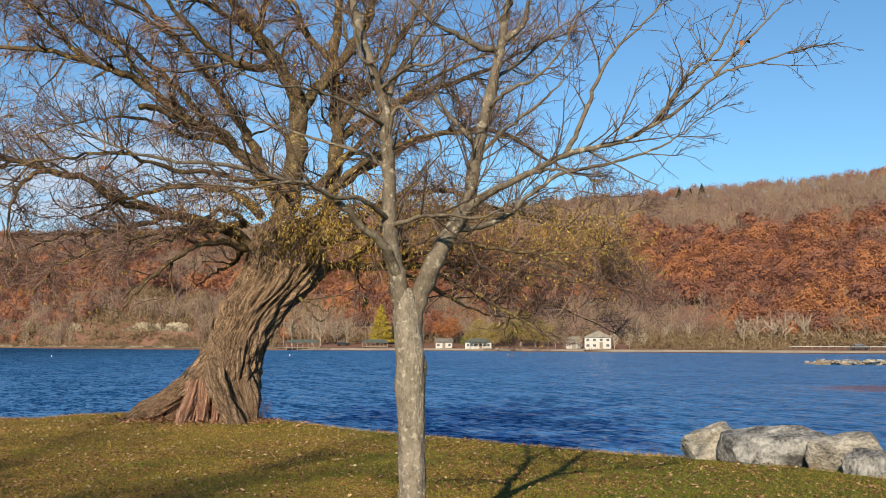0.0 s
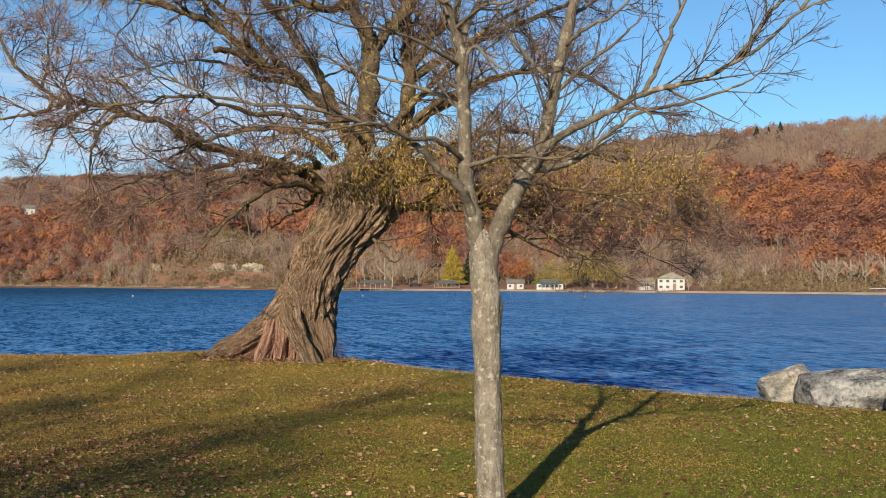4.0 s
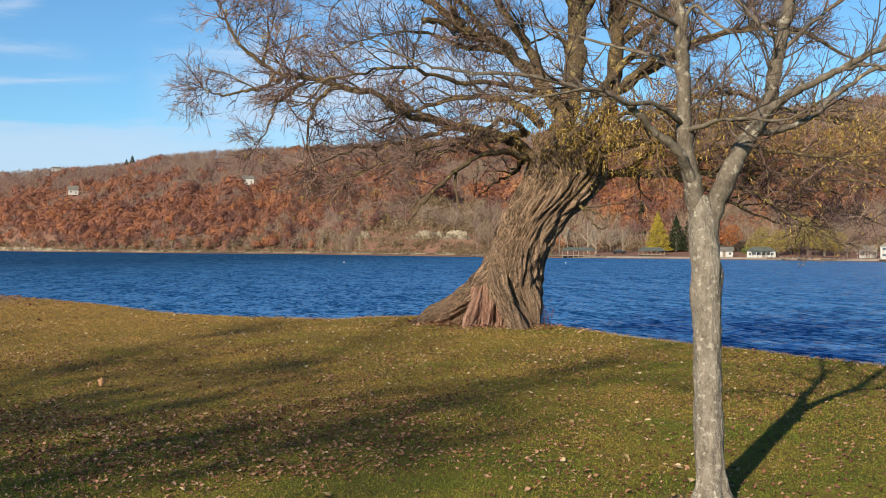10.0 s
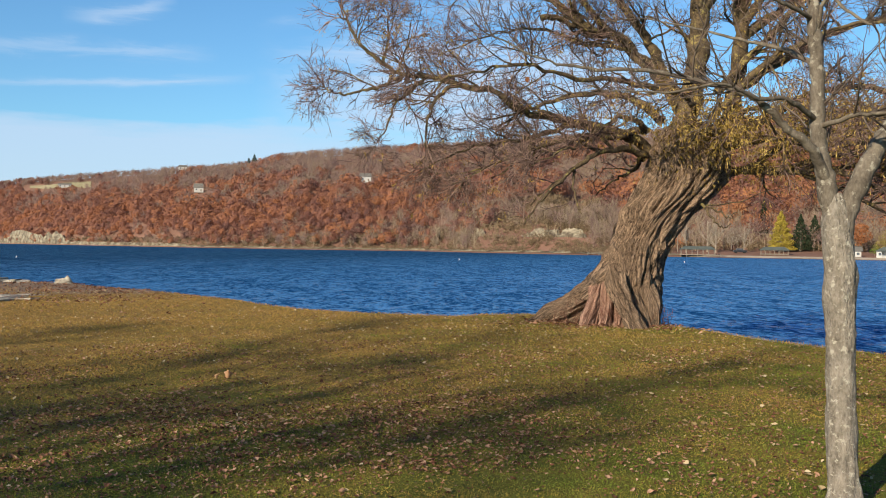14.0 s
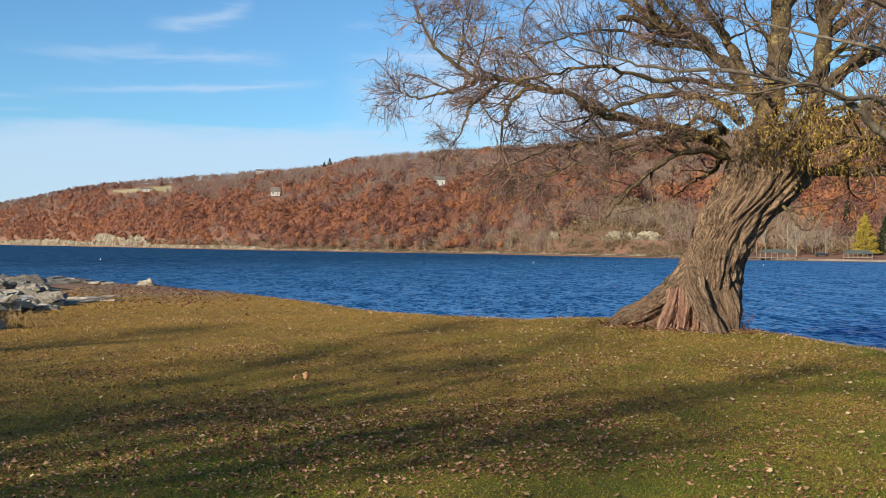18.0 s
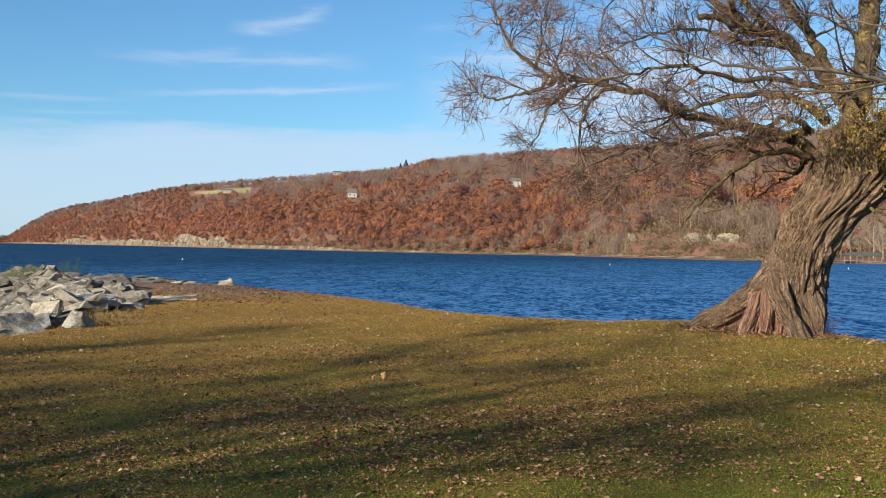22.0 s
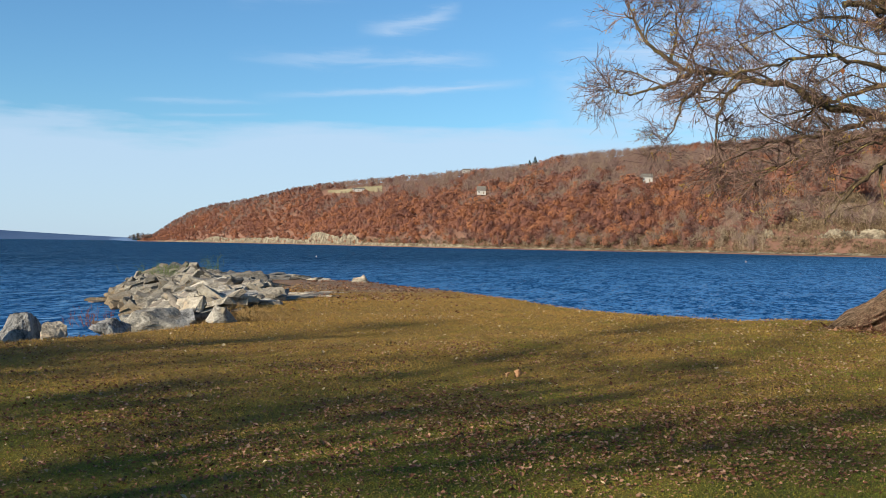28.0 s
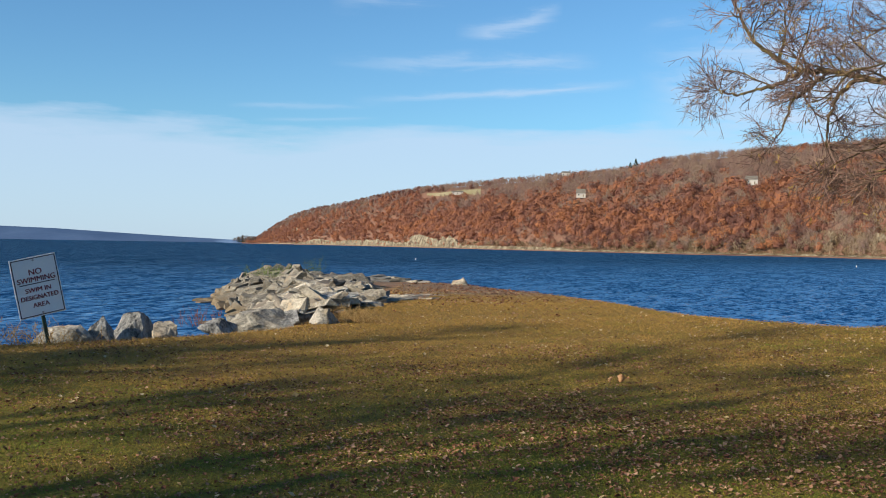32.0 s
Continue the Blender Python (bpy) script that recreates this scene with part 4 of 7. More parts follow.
willow_limb("limb", [(2.90, -0.35, 3.16), (4.20, -0.90, 3.50), (5.40, -1.20, 3.60), (6.80, -1.40, 3.30), (8.00, -1.50, 2.90)], 0.075, 0.012)
willow_limb("limb", [(3.40, -0.50, 3.18), (4.40, -0.30, 2.75), (5.30, -0.20, 2.30), (6.20, -0.10, 2.10)], 0.070, 0.012)
willow_limb("limb", [(2.40, -0.20, 3.20), (3.80, 0.30, 4.10), (5.40, 0.60, 4.50), (7.20, 0.80, 4.40), (8.80, 1.00, 4.00)], 0.080, 0.014)
willow_limb("limb", [(4.48, -0.80, 3.03), (5.60, -1.40, 3.10), (7.00, -1.90, 2.90), (8.40, -2.20, 2.60)], 0.055, 0.010)
willow_limb("limb", [(0.00, -0.45, 3.90), (-1.20, -1.00, 3.75), (-2.30, -1.40, 3.40), (-3.20, -1.70, 2.90)], 0.070, 0.012)
willow_limb("limb", [(0.40, 0.40, 4.10), (-0.60, 0.70, 4.05), (-1.80, 1.20, 3.90), (-3.00, 1.60, 3.50), (-4.20, 1.90, 3.20)], 0.075, 0.012)
willow_limb("limb", [(-1.00, -0.80, 4.12), (-2.00, -1.20, 3.80), (-3.00, -1.50, 3.60), (-3.90, -1.70, 3.20)], 0.060, 0.012)

willow_limb("limb", [(0.59, -0.40, 8.09), (-0.60, -0.90, 8.60), (-1.90, -1.30, 9.00), (-3.30, -1.60, 9.20), (-4.60, -1.80, 9.10)], 0.075, 0.014)
willow_limb("limb", [(-0.19, 0.20, 6.09), (-1.20, 0.60, 7.20), (-2.30, 0.90, 8.10), (-3.60, 1.10, 8.70), (-4.90, 1.30, 8.90)], 0.080, 0.014)
willow_limb("limb", [(-1.22, 2.30, 8.71), (-2.40, 1.60, 9.20), (-3.80, 1.20, 9.80), (-5.00, 1.00, 10.0)], 0.060, 0.014)
willow_limb("limb", [(-0.54, -0.90, 9.65), (-1.80, -1.20, 10.0), (-3.20, -1.40, 10.1)], 0.060, 0.014)


def shoots(lines, n_per_m, len1, len2, len3, counts, lift, radii, gap=0.15, kinds=3, full=0.1, keep=None, bend=0.16):
    """Branches, twigs and sprigs along the limbs of one tree; gives the twig mesh arrays and the twig tips."""
    P1, R1 = [], []
    for line, rad in lines:
        m = np.linalg.norm(np.diff(line, axis=0), axis=1).sum()
        cnt = max(3, int(m * n_per_m * min(1.0, 0.22 + 0.78 * rad[0] / full)))
        at, dr, r, t = spawn(line[None], rad[None], cnt, gap, 1.0, radians(52), 0.25)
        dr = unit(dr + np.array([0, 0, 0.28]))
        L = len1 * min(1.0, 0.45 + 0.55 * rad[0] / full) * (0.55 + 0.75 * rng.random(cnt)) * (1.15 - 0.7 * t)
        K = 7
        P = grow(at, dr, L, K, lift[0], bend)
        P1.append(P)
        R1.append(taper(np.minimum(r * 0.6, radii[0]), np.full(cnt, radii[1]), K))
        # the limb's own end runs out in a spray
        at = np.repeat(line[-1:], 2, 0)
        dr = unit(unit(line[-1:] - line[-3:-2]) + 0.3 * rng.normal(size=(2, 3)))
        P1.append(grow(at, dr, len1 * (0.3 + 0.3 * rng.random(2)), K, lift[0], 0.14))
        R1.append(taper(np.full(2, min(rad[-1], radii[0])), np.full(2, radii[1]), K))
    P1, R1 = np.concatenate(P1), np.concatenate(R1)
    if keep is not None:
        ok = keep(P1[:, -1])
        P1, R1 = P1[ok], R1[ok]
    pieces = [tubes(P1, R1, 4)]
    at, dr, r, t = spawn(P1, R1, counts[0], 0.12, 1.0, radians(46), 0.25)
    P2 = grow(at, dr, len2 * (0.5 + 0.8 * rng.random(len(at))), 5, lift[1], 0.17)
    R2 = taper(np.minimum(r * 0.75, radii[1] * 1.15), np.full(len(at), radii[2]), 5)
    if keep is not None:
        ok = keep(P2[:, -1])
        P2, R2 = P2[ok], R2[ok]
    pieces.append(tubes(P2, R2, 3))
    tips = P2
    if kinds > 2:
        at, dr, r, t = spawn(P2, R2, counts[1], 0.1, 1.0, radians(42), 0.25)
        P3 = grow(at, dr, len3 * (0.5 + 0.8 * rng.random(len(at))), 3, lift[2], 0.15)
        R3 = taper(np.full(len(at), radii[2] * 1.05), np.full(len(at), radii[2] * 0.6), 3)
        pieces.append(tubes(P3, R3, 3))
        tips = P3
    return joined(pieces), tips


def clear_of_trunk(tip):
    """Twigs neither hang low nor cover the face of the trunk."""
    over = (tip[:, 0] > -1.6) & (tip[:, 0] < 2.6) & (tip[:, 2] < 3.3) & (tip[:, 1] < 1.0)
    return (tip[:, 2] > np.interp(tip[:, 0], [2.0, 4.0], [2.0, 1.6]) + 0.25 * np.sin(tip[:, 0] * 1.7)) & ~over


def willow_twigs():
    """Crooked boughs on the limbs, then branchlets, twigs and sprigs, thickest towards the ends."""
    B, BR, P1, R1 = [], [], [], []
    for line, rad in willow_lines:
        m = np.linalg.norm(np.diff(line, axis=0), axis=1).sum()
        size = min(1.0, 0.45 + 0.55 * rad[0] / 0.1)
        n = max(3, int(m * (3.3 if line[:, 2].mean() > 6.2 else 2.4)))
        at, dr, r, t = spawn(line[None], rad[None], n, 0.15, 1.0, radians(54), 0.28)
        B.append(grow(at, unit(dr + np.array([0, 0, 0.25])), 1.9 * size * (0.4 + 0.75 * rng.random(n)) * (1.14 - 0.8 * t), 10, 0.02, 0.15))
        BR.append(taper(np.minimum(r * 0.5, 0.034), np.full(n, 0.0085), 10))
        at = np.repeat(line[-1:], 3, 0)
        dr = unit(unit(line[-1:] - line[-3:-2]) + 0.45 * rng.normal(size=(3, 3)))
        B.append(grow(at, dr, 0.42 * size * (0.4 + 0.5 * rng.random(3)), 10, 0.02, 0.14))
        BR.append(taper(np.full(3, min(rad[-1] * 0.9, 0.03)), np.full(3, 0.008), 10))
        n = max(2, int(m * 1.3))
        at, dr, r, t = spawn(line[None], rad[None], n, 0.1, 1.0, radians(62), 0.3)
        P1.append(grow(at, dr, 0.7 * (0.4 + 0.8 * rng.random(n)), 6, 0.02, 0.18))
        R1.append(taper(np.minimum(r * 0.5, 0.013), np.full(n, 0.0058), 6))
    B, BR = np.concatenate(B), np.concatenate(BR)
    ok = clear_of_trunk(B[:, -1])
    B, BR = B[ok], BR[ok]
    at, dr, r, t = spawn(B, BR, 5, 0.1, 1.0, radians(47), 0.28)
    P1.append(grow(at, unit(dr + np.array([0, 0, 0.08])), (0.78 - 0.3 * t) * (0.45 + 0.8 * rng.random(len(at))), 6, 0.0, 0.16))
    R1.append(taper(np.minimum(r * 0.7, 0.0125), np.full(len(at), 0.0054), 6))
    P1, R1 = np.concatenate(P1), np.concatenate(R1)
    ok = clear_of_trunk(P1[:, -1])
    P1, R1 = P1[ok], R1[ok]
    at, dr, r, t = spawn(P1, R1, 4, 0.15, 1.0, radians(46), 0.26)
    P2 = grow(at, dr, 0.40 * (0.45 + 0.8 * rng.random(len(at))), 4, 0.0, 0.15)
    R2 = taper(np.minimum(r * 0.8, 0.0068), np.full(len(at), 0.0040), 4)
    ok = clear_of_trunk(P2[:, -1])
    P2, R2 = P2[ok], R2[ok]
    at, dr, r, t = spawn(P2, R2, 4, 0.15, 1.0, radians(42), 0.26)
    P3 = grow(at, dr, 0.20 * (0.5 + 0.8 * rng.random(len(at))), 3, -0.02, 0.12)
    R3 = taper(np.full(len(at), 0.0036), np.full(len(at), 0.0022), 3)
    return tubes(B, BR, 5), joined([tubes(P1, R1, 4), tubes(P2, R2, 3), tubes(P3[:, ::2], R3[:, ::2], 3)]), P3


(bv_, bf_), (wv_, wf_), willow_tips = willow_twigs()
tagged(part("bough_mass", fast_mesh("bough_mass", bv_, bf_), "willow_limb", willow, "crooked mossy boughs"), kind="stuff")
tagged(part("twig_mass", fast_mesh("twig_mass", wv_, wf_), "willow_twig", willow, "dense fine reddish-brown twigs"), kind="stuff")


def blades(at, direction, length, width):
    """Narrow leaves: two triangles each, from a place along a direction."""
    N = len(at)
    side = unit(np.cross(direction, rng.normal(size=(N, 3))))
    L, w = length[:, None], width[:, None]
    a, b = at, at + direction * L
    m1, m2 = at + direction * L * 0.45 + side * w, at + direction * L * 0.45 - side * w
    v = np.stack([a, m1, b, m2], 1).reshape(-1, 3)
    return v, np.arange(N * 4).reshape(-1, 4)


def willow_leaves():
    q = willow_tips[:, 1]
    tip = willow_tips.reshape(-1, 3)
    # leaves linger thickly round the head of the trunk and on the low right boughs
    c1 = np.exp(-(((q[:, 0] - 1.7) / 1.1) ** 2 + ((q[:, 2] - 3.9) / 0.7) ** 2)) * 1.1
    c2 = np.exp(-(((q[:, 0] - 7.8) / 1.5) ** 2 + ((q[:, 2] - 4.0) / 0.8) ** 2)) * 0.45
    c3 = np.exp(-(((q[:, 0] - 4.5) / 2.2) ** 2 + ((q[:, 2] - 4.0) / 0.9) ** 2)) * 0.20
    keep = rng.random(len(q)) < np.clip(c1 + c2 + c3 + np.interp(q[:, 2], [4.5, 7.0], [0.02, 0.045]), 0, 1)
    at = np.repeat(willow_tips[keep, 1:].reshape(-1, 3), 3, 0)
    at = at + rng.normal(size=at.shape) * 0.03
    for n_, c_, s_ in ((2400, (1.85, -0.9, 3.95), (0.85, 0.35, 0.42)), (2000, (2.9, -0.7, 3.5), (1.0, 0.4, 0.35)), (900, (6.2, -1.0, 3.5), (1.5, 0.8, 0.55)), (1900, (3.6, -0.4, 3.85), (1.2, 0.6, 0.4)), (4600, (8.2, 2.2, 4.1), (1.0, 0.9, 0.45))):
        at = np.vstack([at, np.array(c_) + rng.normal(size=(n_, 3)) * np.array(s_)])
    d = unit(rng.normal(size=at.shape) * 0.6 + np.array([0, 0, -0.8]))
    n = len(at)
    v, f = blades(at, d, 0.05 + 0.07 * rng.random(n), 0.007 + 0.006 * rng.random(n))
    tagged(part("leaves", fast_mesh("leaves", v, f, False), "willow_leaf", willow, "sparse yellowing narrow leaves"), kind="stuff")


willow_leaves()

# ---- the young maple on the lawn ----
MAPLE = pose(-0.15, 6.75, 0, 0, 0, 1.3)
maple = thing("young_maple_tree", "young bare maple with smooth pale grey lichen-spotted bark", "tree", MAPLE)
maple_lines = []


def maple_limb(name, pts, r0, r1):
    line = smooth_line(pts, 6)
    line[1:] += rng.normal(size=line[1:].shape) * 0.004
    K = len(line)
    rad = (r0 + (r1 - r0) * np.linspace(0, 1, K) ** 0.85) * (1 + 0.05 * rng.normal(size=K)) * (0.84 if name == "branch" else 0.95)
    v, f = tubes(line[None], rad[None], 18 if r0 > 0.03 else 9)
    part(name, fast_mesh(name, v, f), "maple_stem" if r0 > 0.028 else "maple_branch", maple)
    maple_lines.append((line, rad))


def maple_trunk():
    H = np.concatenate([np.linspace(-0.08, 0.2, 12), np.linspace(0.23, 1.95, 80)])
    A = np.linspace(0, 2 * np.pi, 56, endpoint=False)
    lo = np.interp(H, [-0.05, 0.0, 0.13, 0.32, 0.61, 0.98, 1.35, 1.5, 1.65, 1.77, 1.89, 1.98], [-0.19, -0.146, -0.121, -0.129, -0.137, -0.139, -0.152, -0.155, -0.170, -0.178, -0.15, -0.10])
    hi = np.interp(H, [-0.05, 0.0, 0.13, 0.32, 0.61, 0.98, 1.35, 1.5, 1.65, 1.77, 1.89, 1.98], [0.15, 0.11, 0.069, 0.054, 0.042, 0.033, 0.028, 0.030, 0.016, 0.0, -0.03, -0.08])
    v = []
    for h, a0, a1 in zip(H, lo, hi):
        r = (a1 - a0) / 2
        burl = 0.014 * math.exp(-((h - 1.32) / 0.07) ** 2) * np.exp(-((A - 3.3) / 0.5) ** 2) + 0.026 * math.exp(-((h - 1.44) / 0.06) ** 2) * np.exp(-((A - 0.3) / 0.5) ** 2) + 0.016 * math.exp(-((h - 1.33) / 0.05) ** 2) * np.exp(-((A - 0.5) / 0.4) ** 2)
        rough = np.array([noise.noise(Vector((math.cos(a) * 2, math.sin(a) * 2, h * 5))) * 0.010 + noise.noise(Vector((math.cos(a) * 5, math.sin(a) * 5, h * 17))) * 0.007 for a in A])
        foot = 0.03 * math.exp(-max(h, 0) * 9) * np.cos(5 * A + 1)
        rr = r + burl + rough + foot
        v.append(np.stack([(a0 + a1) / 2 + np.cos(A) * rr, np.sin(A) * rr * 0.95, np.full_like(A, h)], 1))
    v = np.concatenate(v)
    n, k = len(H), len(A)
    a = (np.arange(n - 1) * k)[:, None] + np.arange(k)[None]
    b = (np.arange(n - 1) * k)[:, None] + ((np.arange(k) + 1) % k)[None]
    part("trunk", fast_mesh("trunk", v, np.stack([a, b, b + k, a + k], -1).reshape(-1, 4)), "maple_bark", maple, "pale grey lichen-spotted trunk")


maple_trunk()
maple_limb("stem", [(-0.085, 0.0, 1.42), (-0.10, 0.0, 1.70), (-0.15, 0.00, 2.02), (-0.19, 0.00, 2.21), (-0.20, 0.00, 2.43), (-0.21, 0.00, 2.74), (-0.23, 0.00, 3.00), (-0.25, 0.02, 3.21), (-0.33, 0.05, 3.45), (-0.41, 0.08, 3.69), (-0.47, 0.10, 3.92), (-0.56, 0.15, 4.25), (-0.61, 0.20, 4.59)], 0.070, 0.019)
maple_limb("branch", [(-0.14, 0.00, 1.99), (-0.20, -0.10, 2.16), (-0.28, -0.20, 2.26), (-0.37, -0.25, 2.32), (-0.45, -0.35, 2.41), (-0.59, -0.45, 2.51), (-0.83, -0.55, 2.58), (-1.15, -0.70, 2.64), (-1.46, -0.80, 2.65), (-1.72, -0.90, 2.70), (-1.98, -1.00, 2.83)], 0.042, 0.005)
maple_limb("stem", [(-0.07, 0.0, 1.40), (-0.062, 0.0, 1.68), (0.05, 0.05, 2.03), (0.14, 0.10, 2.22), (0.23, 0.15, 2.38), (0.32, 0.20, 2.54), (0.36, 0.22, 2.74), (0.40, 0.25, 2.94), (0.45, 0.28, 3.18), (0.51, 0.30, 3.43), (0.56, 0.32, 3.65), (0.60, 0.35, 3.89), (0.65, 0.40, 4.11), (0.69, 0.45, 4.46), (0.74, 0.50, 4.82)], 0.074, 0.019)
maple_limb("branch", [(0.27, 0.17, 2.44), (0.40, 0.10, 2.56), (0.55, 0.00, 2.63), (0.73, -0.05, 2.71), (0.95, -0.10, 2.82), (1.12, -0.15, 2.86), (1.30, -0.20, 2.89), (1.50, -0.20, 3.00), (1.69, -0.25, 3.11), (1.89, -0.30, 3.30), (2.11, -0.35, 3.36), (2.33, -0.40, 3.43)], 0.035, 0.006)
maple_limb("branch", [(1.50, -0.20, 3.00), (1.65, -0.20, 3.19), (1.79, -0.20, 3.38), (1.91, -0.20, 3.46), (2.04, -0.25, 3.71), (2.12, -0.25, 3.90)], 0.019, 0.005)
maple_limb("branch", [(1.89, -0.30, 3.30), (2.02, -0.30, 3.45), (2.19, -0.30, 3.62), (2.36, -0.30, 3.80)], 0.015, 0.004)
maple_limb("branch", [(0.95, -0.10, 2.82), (1.06, 0.00, 3.03), (1.18, 0.05, 3.33), (1.31, 0.10, 3.56), (1.49, 0.10, 3.74), (1.68, 0.10, 3.93)], 0.023, 0.006)
maple_limb("branch", [(0.21, 0.15, 2.35), (0.41, 0.30, 2.39), (0.62, 0.40, 2.49), (0.75, 0.50, 2.62), (1.03, 0.50, 2.80), (1.35, 0.50, 2.87), (1.64, 0.50, 2.96), (1.85, 0.50, 3.07), (2.05, 0.50, 3.24)], 0.030, 0.004)
maple_limb("branch", [(0.56, 0.32, 3.64), (0.41, 0.20, 3.62), (0.27, 0.10, 3.67), (0.11, 0.00, 3.71), (-0.04, -0.10, 3.81), (-0.17, -0.20, 3.97)], 0.030, 0.008)
maple_limb("branch", [(0.60, 0.33, 3.72), (0.71, 0.30, 3.81), (0.76, 0.30, 3.95), (0.80, 0.30, 4.20)], 0.030, 0.011)
maple_limb("branch", [(-0.25, 0.02, 3.21), (-0.31, -0.10, 3.39), (-0.39, -0.15, 3.45), (-0.44, -0.20, 3.66)], 0.023, 0.011)
maple_limb("branch", [(-0.23, 0.00, 2.92), (-0.15, -0.10, 3.13), (-0.02, -0.20, 3.00), (0.11, -0.30, 2.89), (0.14, -0.40, 2.71)], 0.019, 0.004)
maple_limb("branch", [(-0.24, 0.00, 3.11), (-0.17, 0.10, 3.37), (-0.06, 0.20, 3.60), (0.06, 0.30, 3.87), (0.14, 0.40, 4.19)], 0.027, 0.008)
maple_limb("branch", [(-0.20, 0.00, 2.36), (-0.01, -0.20, 2.39), (0.16, -0.30, 2.40), (0.37, -0.45, 2.36), (0.60, -0.60, 2.47)], 0.023, 0.004)
maple_limb("branch", [(-0.20, 0.00, 2.40), (-0.37, -0.30, 2.49), (-0.53, -0.50, 2.48), (-0.71, -0.70, 2.54), (-0.98, -0.90, 2.48), (-1.26, -1.10, 2.47)], 0.023, 0.004)
maple_limb("branch", [(0.39, 0.25, 2.88), (0.62, 0.40, 3.11), (0.88, 0.55, 3.33), (1.15, 0.70, 3.62)], 0.023, 0.004)
maple_limb("branch", [(0.40, 0.25, 2.96), (0.22, 0.40, 3.17), (0.06, 0.55, 3.45), (-0.06, 0.70, 3.87)], 0.023, 0.004)
maple_limb("branch", [(-0.21, 0.00, 2.74), (-0.41, 0.30, 2.90), (-0.70, 0.50, 3.02), (-1.10, 0.80, 3.20), (-1.48, 1.00, 3.33)], 0.023, 0.004)
maple_limb("branch", [(-0.23, 0.00, 3.02), (-0.41, -0.30, 3.08), (-0.64, -0.50, 3.14), (-0.87, -0.80, 3.10), (-1.10, -1.00, 3.15)], 0.019, 0.004)
maple_limb("branch", [(0.45, 0.28, 3.20), (0.60, 0.10, 3.30), (0.81, 0.00, 3.39), (0.99, -0.10, 3.63), (1.09, -0.20, 3.90)], 0.019, 0.004)
maple_limb("branch", [(-0.27, 0.00, 3.27), (-0.09, -0.30, 3.34), (0.09, -0.50, 3.32), (0.32, -0.70, 3.44)], 0.019, 0.004)
maple_limb("branch", [(0.51, 0.30, 3.43), (0.72, 0.60, 3.63), (1.04, 0.80, 3.95), (1.33, 1.00, 4.19)], 0.019, 0.004)
maple_limb("branch", [(0.73, -0.05, 2.71), (0.86, -0.30, 2.69), (0.94, -0.40, 2.64), (0.97, -0.50, 2.52)], 0.015, 0.004)
(mv_, mf_), maple_tips = shoots(maple_lines, 8.0, 0.60, 0.22, 0.05, (5, 3), (0.06, 0.06, 0.05), (0.0075, 0.0028, 0.0018), 0.2, full=0.04, bend=0.09)
tagged(part("twig_mass", fast_mesh("twig_mass", mv_, mf_), "maple_twig", maple, "fine bare grey-brown twigs with buds"), kind="stuff")
sel = maple_tips[rng.random(len(maple_tips)) < 0.0025, 2]
sel = sel + rng.normal(size=sel.shape) * 0.02
lv, lf = blades(sel, unit(rng.normal(size=sel.shape) + np.array([0, 0, -1.0])), 0.035 + 0.02 * rng.random(len(sel)), 0.013 + 0.006 * rng.random(len(sel)))
tagged(part("leaves", fast_mesh("leaves", lv, lf, False), "orange", maple, "a few last orange leaves"), kind="stuff")

# ---- woods on the far hills ----


def crown_template(n, kind):
    """Centres and sizes of the scraps of one far tree, unit height; kind leafy, bare or cone."""
    if kind == "leafy":
        lobes = np.array([(0, 0, 0.66, 0.30), (0.16, 0.1, 0.55, 0.22), (-0.17, 0.05, 0.5, 0.22), (0.02, -0.17, 0.48, 0.22), (0.08, 0.12, 0.82, 0.17)])
        lobes[:, :3] += rng.normal(size=(5, 3)) * 0.04
        pick = rng.integers(0, 5, n)
        p = unit(rng.normal(size=(n, 3))) * (0.55 + 0.45 * rng.random((n, 1)) ** 0.5)
        return lobes[pick, :3] + p * lobes[pick, 3:] * np.array([1, 1, 0.9])
    if kind == "cone":
        h = rng.random(n) ** 1.5
        a = rng.random(n) * 6.283
        r = 0.42 * (1 - h) ** 0.85 * (0.45 + 0.55 * rng.random(n)) * (0.85 + 0.15 * np.sin(h * 40))
        return np.stack([np.cos(a) * r, np.sin(a) * r, 0.06 + 0.94 * h], 1)


def far_place(az, d):
    return np.stack([-np.sin(np.radians(az)) * d, np.cos(np.radians(az)) * d, hill_z(az, d)], -1)


def stand_noise(x, y, s, o):
    return np.array([noise.noise(Vector((a * s, b * s, o))) for a, b in zip(x, y)])


